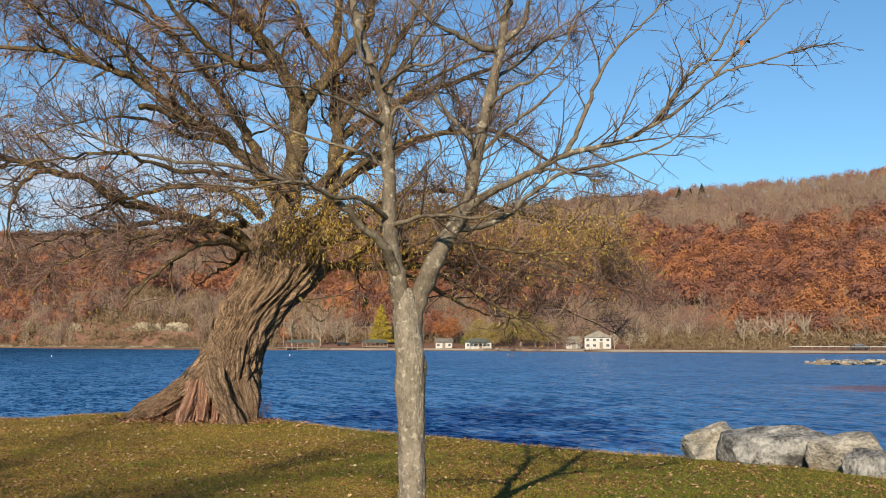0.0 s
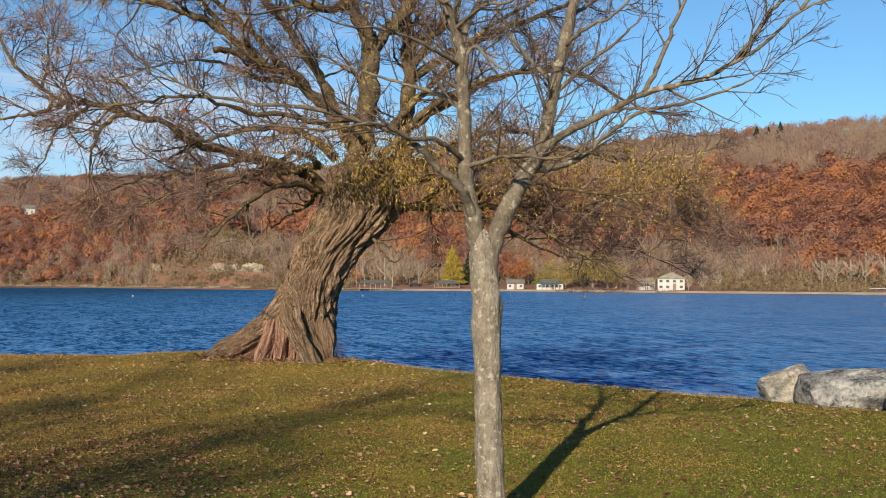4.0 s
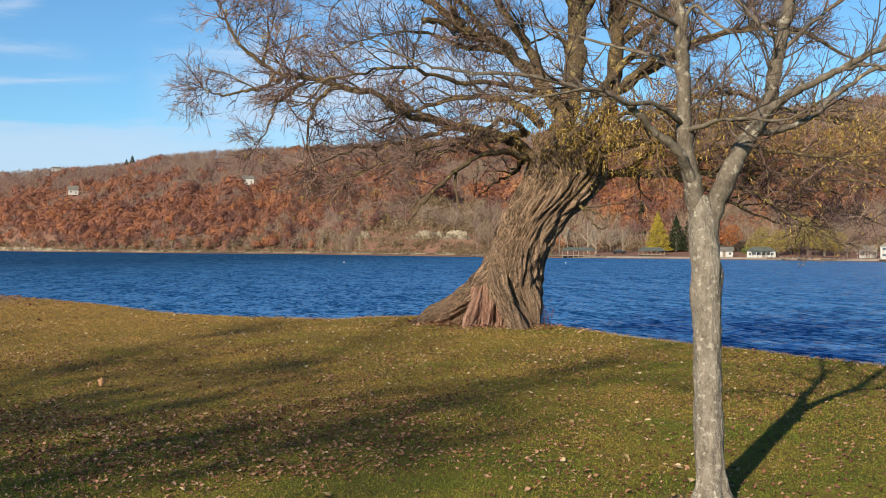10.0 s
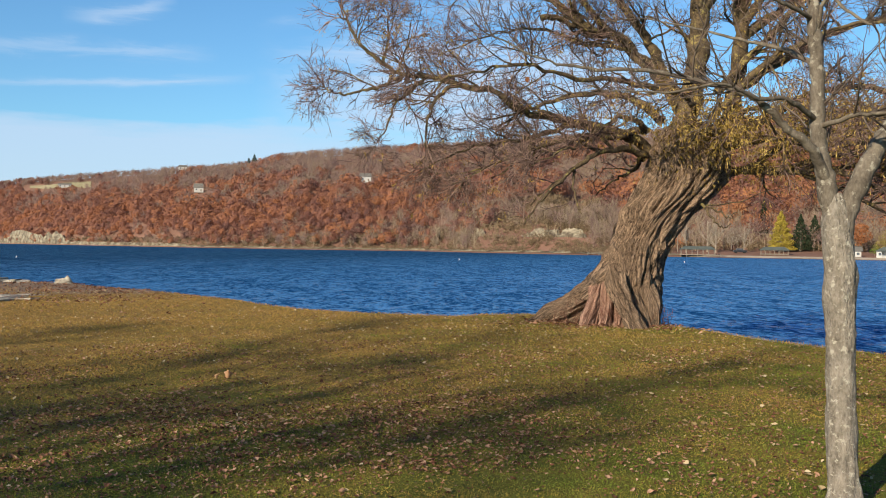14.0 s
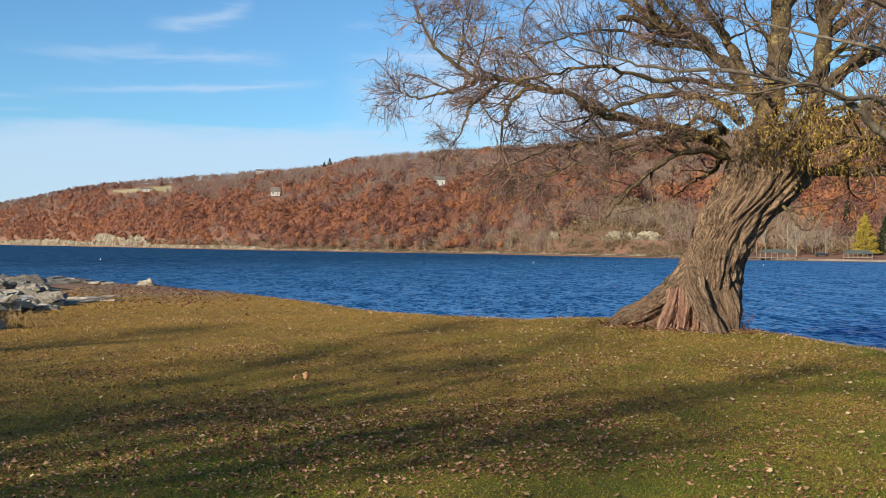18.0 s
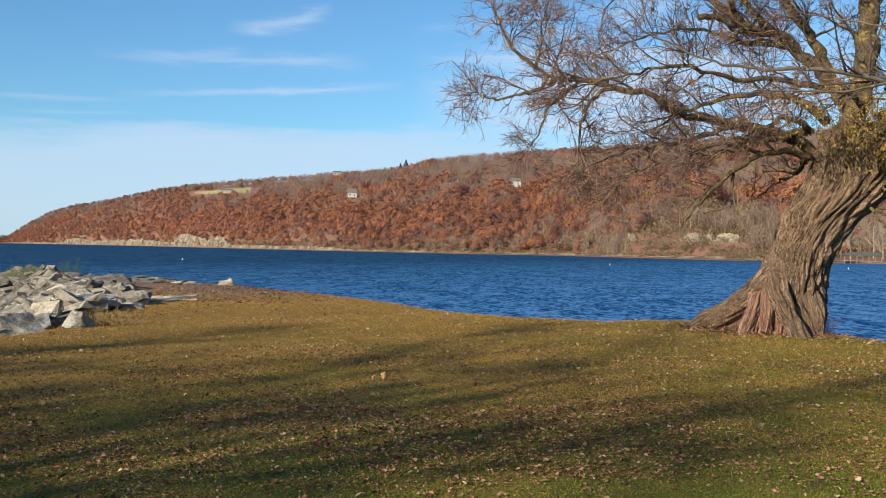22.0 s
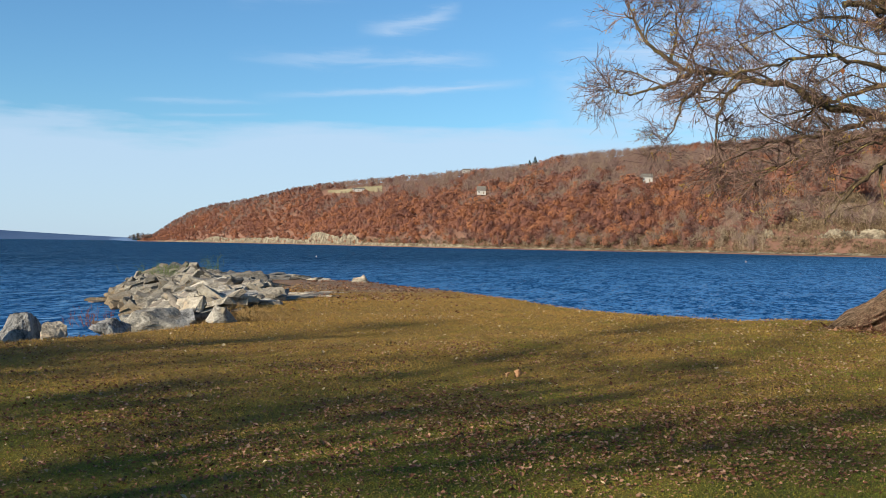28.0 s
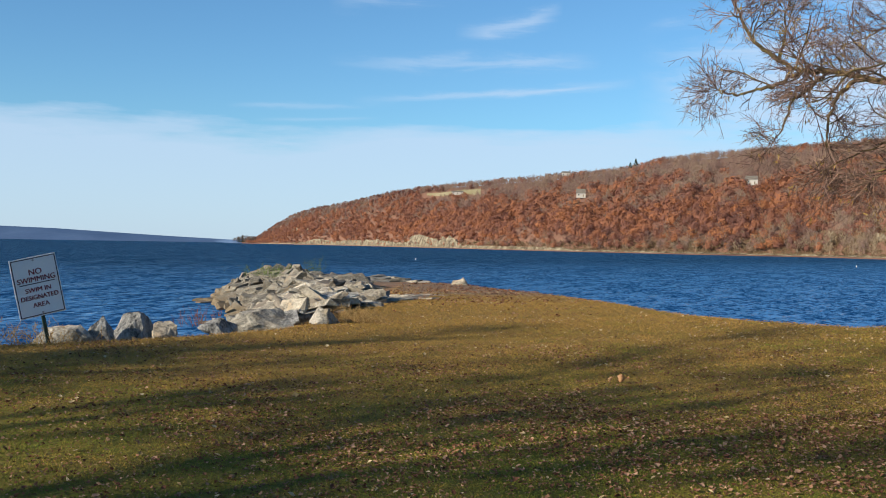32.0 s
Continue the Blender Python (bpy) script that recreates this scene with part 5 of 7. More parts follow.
def woods():
    n = 30000
    az = -26 + 79.2 * rng.random(n)
    D, W = by_bearing(SHORE, az), by_bearing(DEPTH, az)
    shelf = np.interp(az, [-20, 8, 16, 60], [50, 42, 8, 4])
    u = rng.random(n)
    d = D + shelf + (W * 1.06 - shelf) * u
    # thinner far off
    dens = (W * (D + W / 2) / 5.2e5)
    keep = rng.random(n) < np.clip(dens * 0.86, 0, 1) * np.interp(d, [300, 700, 1500, 2500], [1.0, 0.76, 0.72, 0.7])
    az, d, D, W, u = az[keep], d[keep], D[keep], W[keep], u[keep]
    el = np.degrees(np.arctan2(hill_z(az, d) - 1.6, d))
    clear = ((np.abs(az - 42) < 1.7) & (np.abs(el - (2.72 + (42 - az) * 0.1)) < 0.2)) | ((np.abs(az - 14.9) < 2.4) & (el > 1.5) & (el < 2.5)) | ((np.abs(az - 16.6) < 3.2) & (d - D < 50)) \
        | ((np.abs(az - 25.8) < 0.45) & (el > 2.9) & (el < 3.5)) | ((np.abs(az - 34.9) < 0.45) & (el > 2.1) & (el < 2.75))
    az, d, D, W, u, el = (q[~clear] for q in (az, d, D, W, u, el))
    pos = far_place(az, d)
    s1 = stand_noise(pos[:, 0], pos[:, 1], 0.012, 1.0)
    s2 = stand_noise(pos[:, 0], pos[:, 1], 0.03, 7.0)
    # oaks hold their rust leaves on the lower and middle slope, the upper slope is bare
    rustp = np.interp(u, [0, 0.06, 0.2, 0.42, 0.6, 1.0], [0.3, 0.74, 0.84, 0.34, 0.02, -0.1]) + 0.9 * s1 + 0.5 * s2
    low = (az < 22) & (d - D < 95)
    rustp = np.where(low, rustp - 0.55, rustp)
    rustp = np.where((az > 36), rustp + np.interp(az, [36, 42], [0.15, 0.4]) * (u < np.interp(az, [36, 48], [0.55, 1.0])), rustp)
    rustp = np.where((az < 4) & (d - D > 95), rustp + np.interp(u, [0.42, 0.56], [0.3, -0.35]), rustp)
    rustp = np.where((az < 4) & (u > 0.8), rustp + np.interp(u, [0.8, 0.9], [0, 0.95]), rustp)
    rust = rng.random(len(az)) < rustp
    size = (9.5 + 4.5 * rng.random(len(az))) * np.where(rust, 1.0, 1.05) * np.interp(d - D, [0, 40, 120], [0.65, 0.8, 1.0]) * np.interp(d, [450, 700, 1500], [1.0, 0.86, 0.78]) * np.interp(u, [0.86, 0.98], [1.0, 0.78])
    out = {}
    # leafy oaks
    temps = [crown_template(320, "leafy") for _ in range(6)]
    rp, rs, rd = pos[rust], size[rust], d[rust]
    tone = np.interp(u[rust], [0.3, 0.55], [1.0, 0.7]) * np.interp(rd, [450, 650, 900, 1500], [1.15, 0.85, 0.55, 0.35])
    # haze painted as duller tint far off; dull dark woods above the high field
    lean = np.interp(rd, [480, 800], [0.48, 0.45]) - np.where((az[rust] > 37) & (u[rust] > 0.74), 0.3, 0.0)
    C, S, Nn, Tn = [], [], [], []
    for k, (p, h, dd) in enumerate(zip(rp, rs, rd)):
        c = temps[k % 6]
        if dd > 520:
            c = c[: (190 if dd < 760 else 130 if dd < 1200 else 85)]
        a = rng.random() * 6.283
        ca, sa = math.cos(a), math.sin(a)
        wide = 1.0 + 0.45 * rng.random()
        C.append(np.stack([(c[:, 0] * ca - c[:, 1] * sa) * h * wide, (c[:, 0] * sa + c[:, 1] * ca) * h * wide, c[:, 2] * h], 1) + p)
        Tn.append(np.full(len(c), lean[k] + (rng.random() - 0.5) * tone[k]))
        Nn.append(unit((C[-1] - p - np.array([0, 0, 0.5 * h])) * np.array([1, 1, 0.8])))
        S.append(np.full(len(c), (0.058 if dd < 520 else 0.085 if dd < 760 else 0.12 if dd < 1200 else 0.163) * h))
    C, S = np.concatenate(C), np.concatenate(S)
    v, f = scraps(C, S, 1.1, 0.2, unit(np.concatenate(Nn) + 0.2 * rng.normal(size=C.shape)))
    out["rust"] = (v, f, np.concatenate(Tn))
    # bare trees: a fan of upright twig slivers on a thin stem
    bp, bs, bd = pos[~rust], size[~rust], d[~rust]
    n1 = np.where(bd < 760, 78, np.where(bd < 1200, 64, 40))
    idx = np.repeat(np.arange(len(bp)), n1)
    h = bs[idx]
    q = unit(rng.normal(size=(len(idx), 3))) * (rng.random((len(idx), 1)) ** 0.4)
    base = bp[idx] + np.stack([q[:, 0] * 0.24 * h, q[:, 1] * 0.24 * h, (0.49 + q[:, 2] * 0.40) * h], 1)
    dr = unit(np.stack([q[:, 0] * 0.8, q[:, 1] * 0.8, np.full(len(idx), 0.75)], 1) + rng.normal(size=(len(idx), 3)) * 0.3)
    side = unit(np.cross(dr, rng.normal(size=dr.shape)))
    L = (0.11 + 0.12 * rng.random(len(idx)))[:, None] * h[:, None]
    wd = np.interp(bd[idx], [300, 760, 1500, 2500], [0.088, 0.155, 0.31, 0.5])[:, None]
    v1 = np.stack([base - side * wd, base + side * wd, base + dr * L], 1).reshape(-1, 3)
    f1 = np.arange(len(v1)).reshape(-1, 3)
    # stems
    st = np.where(bd < 1000)[0]
    a = rng.normal(size=(len(st), 3)) * 0.4
    w = np.array([1.0, 0, 0]) * 0.13
    foot = bp[st]
    tip = foot + np.stack([a[:, 0], a[:, 1], bs[st] * 0.85], 1)
    v2 = np.stack([foot - w - [0, 0, 0.4], foot + w - [0, 0, 0.4], tip], 1).reshape(-1, 3)
    v, f = joined([(v1, f1), (v2, np.arange(len(v2)).reshape(-1, 3))])
    # bare crowns likewise go pinkish and more even with distance, by tint
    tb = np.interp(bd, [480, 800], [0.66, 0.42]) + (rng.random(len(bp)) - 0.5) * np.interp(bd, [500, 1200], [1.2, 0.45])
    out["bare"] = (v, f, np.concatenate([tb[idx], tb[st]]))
    return out


made = woods()
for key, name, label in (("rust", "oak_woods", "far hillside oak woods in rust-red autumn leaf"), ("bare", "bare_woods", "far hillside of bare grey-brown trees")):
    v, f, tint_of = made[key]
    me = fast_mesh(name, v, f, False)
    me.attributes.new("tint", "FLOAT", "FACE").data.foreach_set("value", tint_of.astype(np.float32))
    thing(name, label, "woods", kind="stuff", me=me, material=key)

# ---- far shore: banks, cliffs, brush ----


def shore_strip(name, label, category, a0, a1, height, material, inset=3.0):
    """A rough, steep face of bare rock along the far shore between two bearings."""
    az = np.arange(a0, a1, 0.05)
    d = by_bearing(SHORE, az) + inset
    cols = []
    for k in range(11):
        s = k / 10
        wob = np.array([noise.noise(Vector((a * 2.1, s * 7, 3.0))) + 0.6 * noise.noise(Vector((a * 8, s * 11, 6.0))) for a in az]) * (5 if a0 > 0 else 0.8) * (0.3 + s)
        dd = d + s * 4 + wob * 0.5
        z = np.maximum(hill_z(az, dd) + 0.12, WATER_Z + 0.1) + height(az) * s
        cols.append(np.stack([-np.sin(np.radians(az)) * dd, np.cos(np.radians(az)) * dd, z], 1))
    v = np.concatenate(cols)
    n = len(az)
    a = (np.arange(10) * n)[:, None] + np.arange(n - 1)[None]
    f = np.stack([a, a + 1, a + 1 + n, a + n], -1).reshape(-1, 4)
    thing(name, label, category, kind="structure", me=fast_mesh(name, v, f), material=material)


def cliff_h(az):
    n = np.array([noise.noise(Vector((a * 0.9, 0, 5))) for a in az])
    n2 = np.array([noise.noise(Vector((a * 5, 2, 5))) for a in az])
    g = np.interp(az, [9, 12, 30, 35.5, 36, 41.4, 41.9, 44.2, 44.5, 46.5, 49.6, 50.4, 52], [0.4, 0.7, 1.0, 1.3, 2.6, 3.5, 15, 16, 7, 11, 10, 4, 1.5])
    return g * np.clip(0.72 + 0.4 * n + 0.3 * n2, 0.25, 1.05)


shore_strip("shale_bank", "low pale shale bank and cliff along the far shore", "cliff", 8.5, 52.5, cliff_h, "shale")
shore_strip("beach", "strip of pale sand at the far waterline", "beach", -24, 8.6, lambda az: 0 * az, "sand", 0.4)


def ledge(a0, a1, rise, high):
    """A broken shelf of bare shale along the slope, seen between the trees; rise: degrees over the eye."""
    az = np.arange(a0, a1, 0.04)
    back = np.linspace(20, 300, 700)
    d = []
    for a in az:
        q = by_bearing(SHORE, a) + back
        d.append(q[np.argmax(np.degrees(np.arctan2(hill_z(np.full_like(q, a), q) - 1.6, q)) > rise)])
    d = np.array(d)
    base = hill_z(az, d)
    n = np.array([noise.noise(Vector((a * 1.6, rise, 1))) + 0.5 * noise.noise(Vector((a * 6, rise, 2))) for a in az])
    top = high * np.clip(0.3 + 1.3 * n, -0.3, 1.0)
    cols = [np.stack([-np.sin(np.radians(az)) * (d - 3 + 3 * s), np.cos(np.radians(az)) * (d - 3 + 3 * s), base - 0.8 + (top + 0.5) * s], 1) for s in (0, 0.35, 0.7, 1.0)]
    v = np.concatenate(cols)
    v += rng.normal(size=v.shape) * 0.2
    m = len(az)
    a = (np.arange(3) * m)[:, None] + np.arange(m - 1)[None]
    thing("shale_ledge", "pale bare shale ledge between trees on the slope", "cliff", kind="structure",
          me=fast_mesh("shale_ledge", v, np.stack([a, a + 1, a + 1 + m, a + m], -1).reshape(-1, 4)), material="shale")


ledge(13.4, 19.7, 0.62, 3.6)
ledge(12.7, 17.2, 2.42, 3.4)
ledge(49.9, 51.0, 0.62, 12.0)


def brush():
    """Low tangled scrub along the far shore."""
    n = 6800
    az = -25 + 76 * rng.random(n)
    D = by_bearing(SHORE, az)
    width = np.interp(az, [-25, 6, 14, 24, 30, 53], [85, 60, 60, 34, 24, 16])
    d = D + 4 + width * rng.random(n) ** 1.2
    clear = ((az < 9.2) & (az > -10.2) & (d - D < 46)) | ((az < -18.6) & (d - D < 20)) | ((az > 13.3) & (az < 19.8) & (d - D > 33) & (d - D < 42))
    az, d, D = az[~clear], d[~clear], D[~clear]
    # scrub over the open shelf higher up
    az2 = 12.0 + 8.4 * rng.random(1500)
    az, d = np.concatenate([az, az2]), np.concatenate([d, by_bearing(SHORE, az2) + 50 + 86 * rng.random(1500)])
    p = far_place(az, d)
    h = (1.2 + 5.0 * rng.random(len(p)) ** 2) * np.interp(az, [-25, 10, 30, 53], [0.9, 1.0, 0.8, 1.1])
    h *= np.interp(d - by_bearing(SHORE, az), [4, 26], [0.4, 1.0])
    m = np.where(d < 700, 28, 18)
    idx = np.repeat(np.arange(len(p)), m)
    q = unit(rng.normal(size=(len(idx), 3))) * rng.random((len(idx), 1)) ** 0.45
    c = p[idx] + np.stack([q[:, 0] * 0.75 * h[idx], q[:, 1] * 0.75 * h[idx], (0.42 + 0.5 * q[:, 2]) * h[idx]], 1)
    dr = unit(rng.normal(size=c.shape) * 0.7 + np.array([0, 0, 0.6]))
    side = unit(np.cross(dr, rng.normal(size=dr.shape)))
    L = (0.22 + 0.3 * rng.random(len(idx)))[:, None] * h[idx][:, None]
    w = np.interp(d[idx], [300, 1500], [0.13, 0.35])[:, None]
    v = np.stack([c - side * w, c + side * w, c + dr * L], 1).reshape(-1, 3)
    thing("shore_brush", "tangled tan and grey scrub along the far shore", "brush", kind="stuff",
          me=fast_mesh("shore_brush", v, np.arange(len(v)).reshape(-1, 3), False), material="brush")


brush()


def hill_field():
    """A mown field in the clearing high on the slope."""
    az, d = np.meshgrid(np.linspace(40.4, 43.4, 26), np.linspace(0, 1, 7), indexing="ij")
    depth = by_bearing(SHORE, az) + np.interp(az, [40.4, 43.4], [335, 352]) + d * np.interp(az, [40.4, 43.4], [62, 24])
    p = far_place(az, depth) + np.array([0, 0, 0.7])
    i = (np.arange(25) * 7)[:, None] + np.arange(6)[None]
    thing("hill_field", "pale olive mown field in a clearing high on the hill", "field", kind="structure",
          me=fast_mesh("hill_field", p.reshape(-1, 3), np.stack([i, i + 7, i + 8, i + 1], -1).reshape(-1, 4)), material="field")


hill_field()


# ---- far shore: single trees, houses, poles ----
def far_tree(name, label, az, back, high, wide, kind, crown_mat, n=900, stem="timber", lift=0.0):
    d = float(by_bearing(SHORE, az) + back)
    p = far_place(np.array(az), np.array(d))
    t = thing(name, label, "tree", Matrix.Translation(p) @ pose(0, 0, 0, 0, 0, az))
    part("trunk", rod((0.018 if kind == "bare" else 0.035) * high, 0.012 * high, -0.4, high * (0.92 if kind == "bare" else 0.6), 7), stem, t)
    if kind == "bare":
        lines = []
        for k in range(14):
            a = rng.random() * 6.283
            z0 = high * (0.15 + 0.5 * rng.random())
            rr = wide * (0.12 + 0.26 * rng.random())
            up = high * (0.12 + 0.22 * rng.random())
            pts = [(0, 0, z0), (math.cos(a) * rr * 0.5, math.sin(a) * rr * 0.5, z0 + up * 0.4), (math.cos(a) * rr, math.sin(a) * rr, z0 + up)]
            line = smooth_line(pts, 4)
            lines.append((line, np.linspace(0.014 * high, 0.005 * high, len(line))))
        (v, f), _ = shoots(lines, 0.9, high * 0.16, high * 0.09, 1, (4, 1), (0.2, 0.2, 0.1), (0.07, 0.045, 0.03), 0.2, 2, full=0.2)
        w, g = joined([tubes(np.array([l for l, _ in lines]), np.array([r for _, r in lines]), 5), (v, f)])
        me = fast_mesh("crown", w, g)
    else:
        c = crown_template(n, kind) * np.array([wide / 0.62, wide / 0.62, high]) if kind == "cone" else crown_template(n, kind) * np.array([wide / 0.72, wide / 0.72, high * 1.02])
        c[:, 2] += lift
        v, f = scraps(c, (0.034 if n > 1000 else 0.055) * high, 0.9, 0.25)
        me = fast_mesh("crown", v, f, False)
    part("crown", me, crown_mat, t)
    return t


far_tree("larch_tree", "tall golden conical larch on the far shore", 3.43, 38, 15.6, 9.4, "cone", "gold", 4200)
far_tree("spruce_tree", "dark evergreen beside the golden larch", 2.45, 46, 14, 8.0, "cone", "evergreen", 2600)
far_tree("spruce_tree", "dark evergreen beside the golden larch", 1.75, 52, 13.5, 8.0, "cone", "evergreen", 2600)
far_tree("spruce_tree", "small dark evergreen behind the golden larch", 4.3, 75, 15.0, 5.5, "cone", "evergreen", 1500)
far_tree("orange_maple_tree", "orange autumn maple on the far shore", -0.25, 40, 11.5, 11.0, "leafy", "orange", 2600)
far_tree("orange_maple_tree", "orange autumn maple on the far shore", 0.6, 55, 12.5, 11.0, "leafy", "rust_tree", 2600)
for az, back, high, wide in ((-1.9, 24, 11.0, 10), (-2.8, 22, 10.2, 9), (-3.5, 34, 12.5, 10), (-4.3, 26, 15.0, 12), (-5.1, 22, 11.5, 9), (-5.8, 26, 8.5, 8)):
    far_tree("yellow_willow_tree", "olive-yellow leafy willow on the far shore", az, back, high, wide, "leafy", "olive", 2600, lift=-0.14 * high)
far_tree("green_shrub", "small green shrub between the shore cottages", -1.15, 20, 4.6, 3.8, "leafy", "green", 1200, lift=-0.9)
far_tree("pale_shrub", "pale cream seed-headed shrub on the far shore", 5.95, 50, 8.6, 7.5, "leafy", "pale_wood", 1200)
for az, back, high in ((8.3, 24, 11.5), (7.2, 30, 13), (6.75, 26, 12), (5.3, 30, 10.5), (9.4, 30, 9), (-16.2, 30, 9.0), (-16.9, 34, 10.0), (-17.6, 28, 9.5), (-18.3, 30, 10.5), (-19.2, 34, 10.0),
                       (-13.4, 40, 8.0), (-12.2, 36, 7.0), (-5.6, 30, 10.0), (-6.7, 7, 5.0), (-7.5, 8, 4.4), (-9.4, 9, 6.5), (-6.2, 9, 6.0), (-10.2, 12, 6.0), (-11.0, 10, 5.5)):
    far_tree("bare_shore_tree", "pale bare tree on the far shore", az, back, high, high * 0.75, "bare", "pale_wood", stem="pale_wood")
for az, back, high in ((31.95, 440, 15), (32.25, 432, 13), (32.75, 446, 10), (-13.0, 395, 12), (-14.2, 385, 13), (-13.6, 402, 10), (18.1, 500, 12), (53.45, 26, 16), (53.65, 24, 13)):
    far_tree("hill_evergreen", "dark evergreen standing on the ridge", az, back, high, high * 0.6, "cone", "evergreen", 900)

for az, back, high in ((52.85, 30, 15), (53.0, 30, 17), (53.15, 26, 15), (53.3, 24, 18), (53.4, 30, 16), (53.55, 24, 17), (53.75, 22, 14), (53.9, 20, 11)):
    far_tree("point_tree", "dark bare tree on the far point", az, back, high, high * 0.9, "leafy", "bare_dark", 500)


def gable(w, dpt, z0, z1, over=0.4, hip=0.0):
    """A solid roof over a plan w by dpt; hip draws the ridge ends in."""
    bm = bmesh.new()
    x, y = w / 2 + over, dpt / 2 + over
    lo = [bm.verts.new(q) for q in ((-x, -y, z0), (x, -y, z0), (x, y, z0), (-x, y, z0))]
    r = [bm.verts.new((-x + hip, 0, z1)), bm.verts.new((x - hip, 0, z1))]
    for f in ((lo[0], lo[1], r[1], r[0]), (lo[2], lo[3], r[0], r[1]), (lo[1], lo[2], r[1]), (lo[3], lo[0], r[0]), (lo[3], lo[2], lo[1], lo[0])):
        bm.faces.new(f)
    bmesh.ops.recalc_face_normals(bm, faces=bm.faces)
    return bm


def window(parent, x, y, z, w, h):
    f = part("window", box(w + 0.24, 0.10, h + 0.24, (x, y - 0.05, z)), "white_wall", parent)
    part("pane", box(w, 0.05, h, (x, y - 0.095, z)), "pane", f)


def house(name, label, az, back, w, dpt, wall_h, roof_h, roof_mat="roof_grey", hip=0.0, floors=1, turn=0.0, porch=False, cols=3, base=0.0):
    d = float(by_bearing(SHORE, az) + back)
    p = far_place(np.array(az), np.array(d))
    h = thing(name, label, "house", Matrix.Translation(p) @ pose(0, 0, base, 0, 0, az + turn))
    part("wall", box(w, dpt, wall_h + 1.0, (0, 0, wall_h / 2 - 0.5)), "white_wall", h)
    part("roof", gable(w, dpt, wall_h, wall_h + roof_h, 0.5, hip), roof_mat, h, "low pitched shingle roof")
    fh = wall_h / floors
    for k in range(floors):
        for c in range(cols):
            x = (c + 0.5) / cols * w - w / 2
            if k == 0 and c == cols // 2:
                part("door", box(1.0, 0.1, 2.0, (x, -dpt / 2 - 0.04, 1.0)), "timber", h)
            else:
                window(h, x, -dpt / 2 - 0.02, fh * (k + 0.55), min(1.3, w / cols * 0.45), fh * 0.42)
    if porch:
        part("porch_roof", box(w * 0.7, 2.4, 0.18, (0, -dpt / 2 - 1.2, wall_h * 0.86), 0.03), roof_mat, h)
        for c in range(5):
            part("porch_post", box(0.18, 0.18, wall_h * 0.86, ((c / 4 - 0.5) * w * 0.66, -dpt / 2 - 2.2, wall_h * 0.43)), "white_wall", h)
    return h


house("lake_house", "white two-storey lake house with grey hipped roof", -8.5, 13, 8.2, 7.0, 3.5, 2.3, "roof_tan", hip=4.9, floors=2, cols=4)
house("lake_house", "white low house wing with porch by the lake", -7.2, 14, 5.0, 6.0, 2.6, 1.2, "roof_tan", hip=1.5, cols=3, porch=True)
house("cottage", "small white gabled cottage by the beach", -0.05, 11, 5.8, 5.0, 1.9, 1.5, hip=0.2, cols=3)
house("beach_cottage", "white cottage with porch posts and dark roof", -1.95, 10, 9.0, 6.0, 2.0, 1.4, "roof_dark", hip=2.5, cols=4, porch=True)
house("hill_house", "white house among trees on the hillside", 25.88, 240, 9, 7, 3.6, 3.0, hip=0.6, floors=1, cols=2, base=2.0)
house("hill_house", "small white gabled house on the hillside", 34.9, 248, 8.5, 6, 3.2, 4.2, hip=0.3, floors=1, cols=2, base=2.0)
house("farm_house", "low white farm building in a hillside clearing", 41.7, 330, 16, 8, 3.0, 1.8, hip=0.4, cols=3, base=2.0)
house("hill_house", "white house half hidden on the ridge", 35.75, 430, 9, 7, 3.4, 2.0, hip=1.0, floors=1, cols=2, base=5.0)


def pavilion(az, back, w, dpt, post_h, roof_h, label):
    d = float(by_bearing(SHORE, az) + back)
    p = far_place(np.array(az), np.array(d))
    t = thing("pavilion", label, "pavilion", Matrix.Translation(p) @ pose(0, 0, 0, 0, 0, az))
    part("roof", gable(w, dpt, post_h, post_h + roof_h, 0.5, 2.0), "roof_dark", t, "dark green low roof")
    part("deck", box(w, dpt, 0.3, (0, 0, 0.25)), "timber", t)
    for k in range(7):
        for y in (-0.46, 0.46):
            part("post", box(0.26, 0.26, post_h + 1.2, ((k / 6 - 0.5) * w * 0.95, y * dpt, post_h / 2 - 0.6)), "timber", t)


pavilion(7.7, 4, 12.2, 6, 2.1, 1.2, "open dark-roofed boat pavilion on posts over the water")
pavilion(3.75, 16, 9.6, 6, 1.6, 1.3, "low dark-roofed picnic shelter by the beach")


def vehicle(az, back, turn):
    d = float(by_bearing(SHORE, az) + back)
    p = far_place(np.array(az), np.array(d))
    t = thing("parked_car", "dark parked car on the far shore", "car", Matrix.Translation(p) @ pose(0, 0, 0, 0, 0, az + turn))
    part("body", box(5.0, 1.9, 0.75, (0, 0, 0.75), 0.12), "dark_paint", t)
    cab = part("cab", box(2.6, 1.7, 0.7, (-0.2, 0, 1.4), 0.2), "dark_paint", t)
    part("window", box(2.2, 1.74, 0.42, (-0.2, 0, 1.45), 0.08), "pane", cab)
    for x in (-1.6, 1.6):
        for y in (-0.85, 0.85):
            wb = rod(0.36, 0.36, -0.12, 0.12, 14)
            bmesh.ops.transform(wb, matrix=pose(x, y, 0.37, 90), verts=wb.verts)
            part("wheel", wb, "tyre", t)


vehicle(5.5, 26, 10)
vehicle(-21.9, 10, 5)


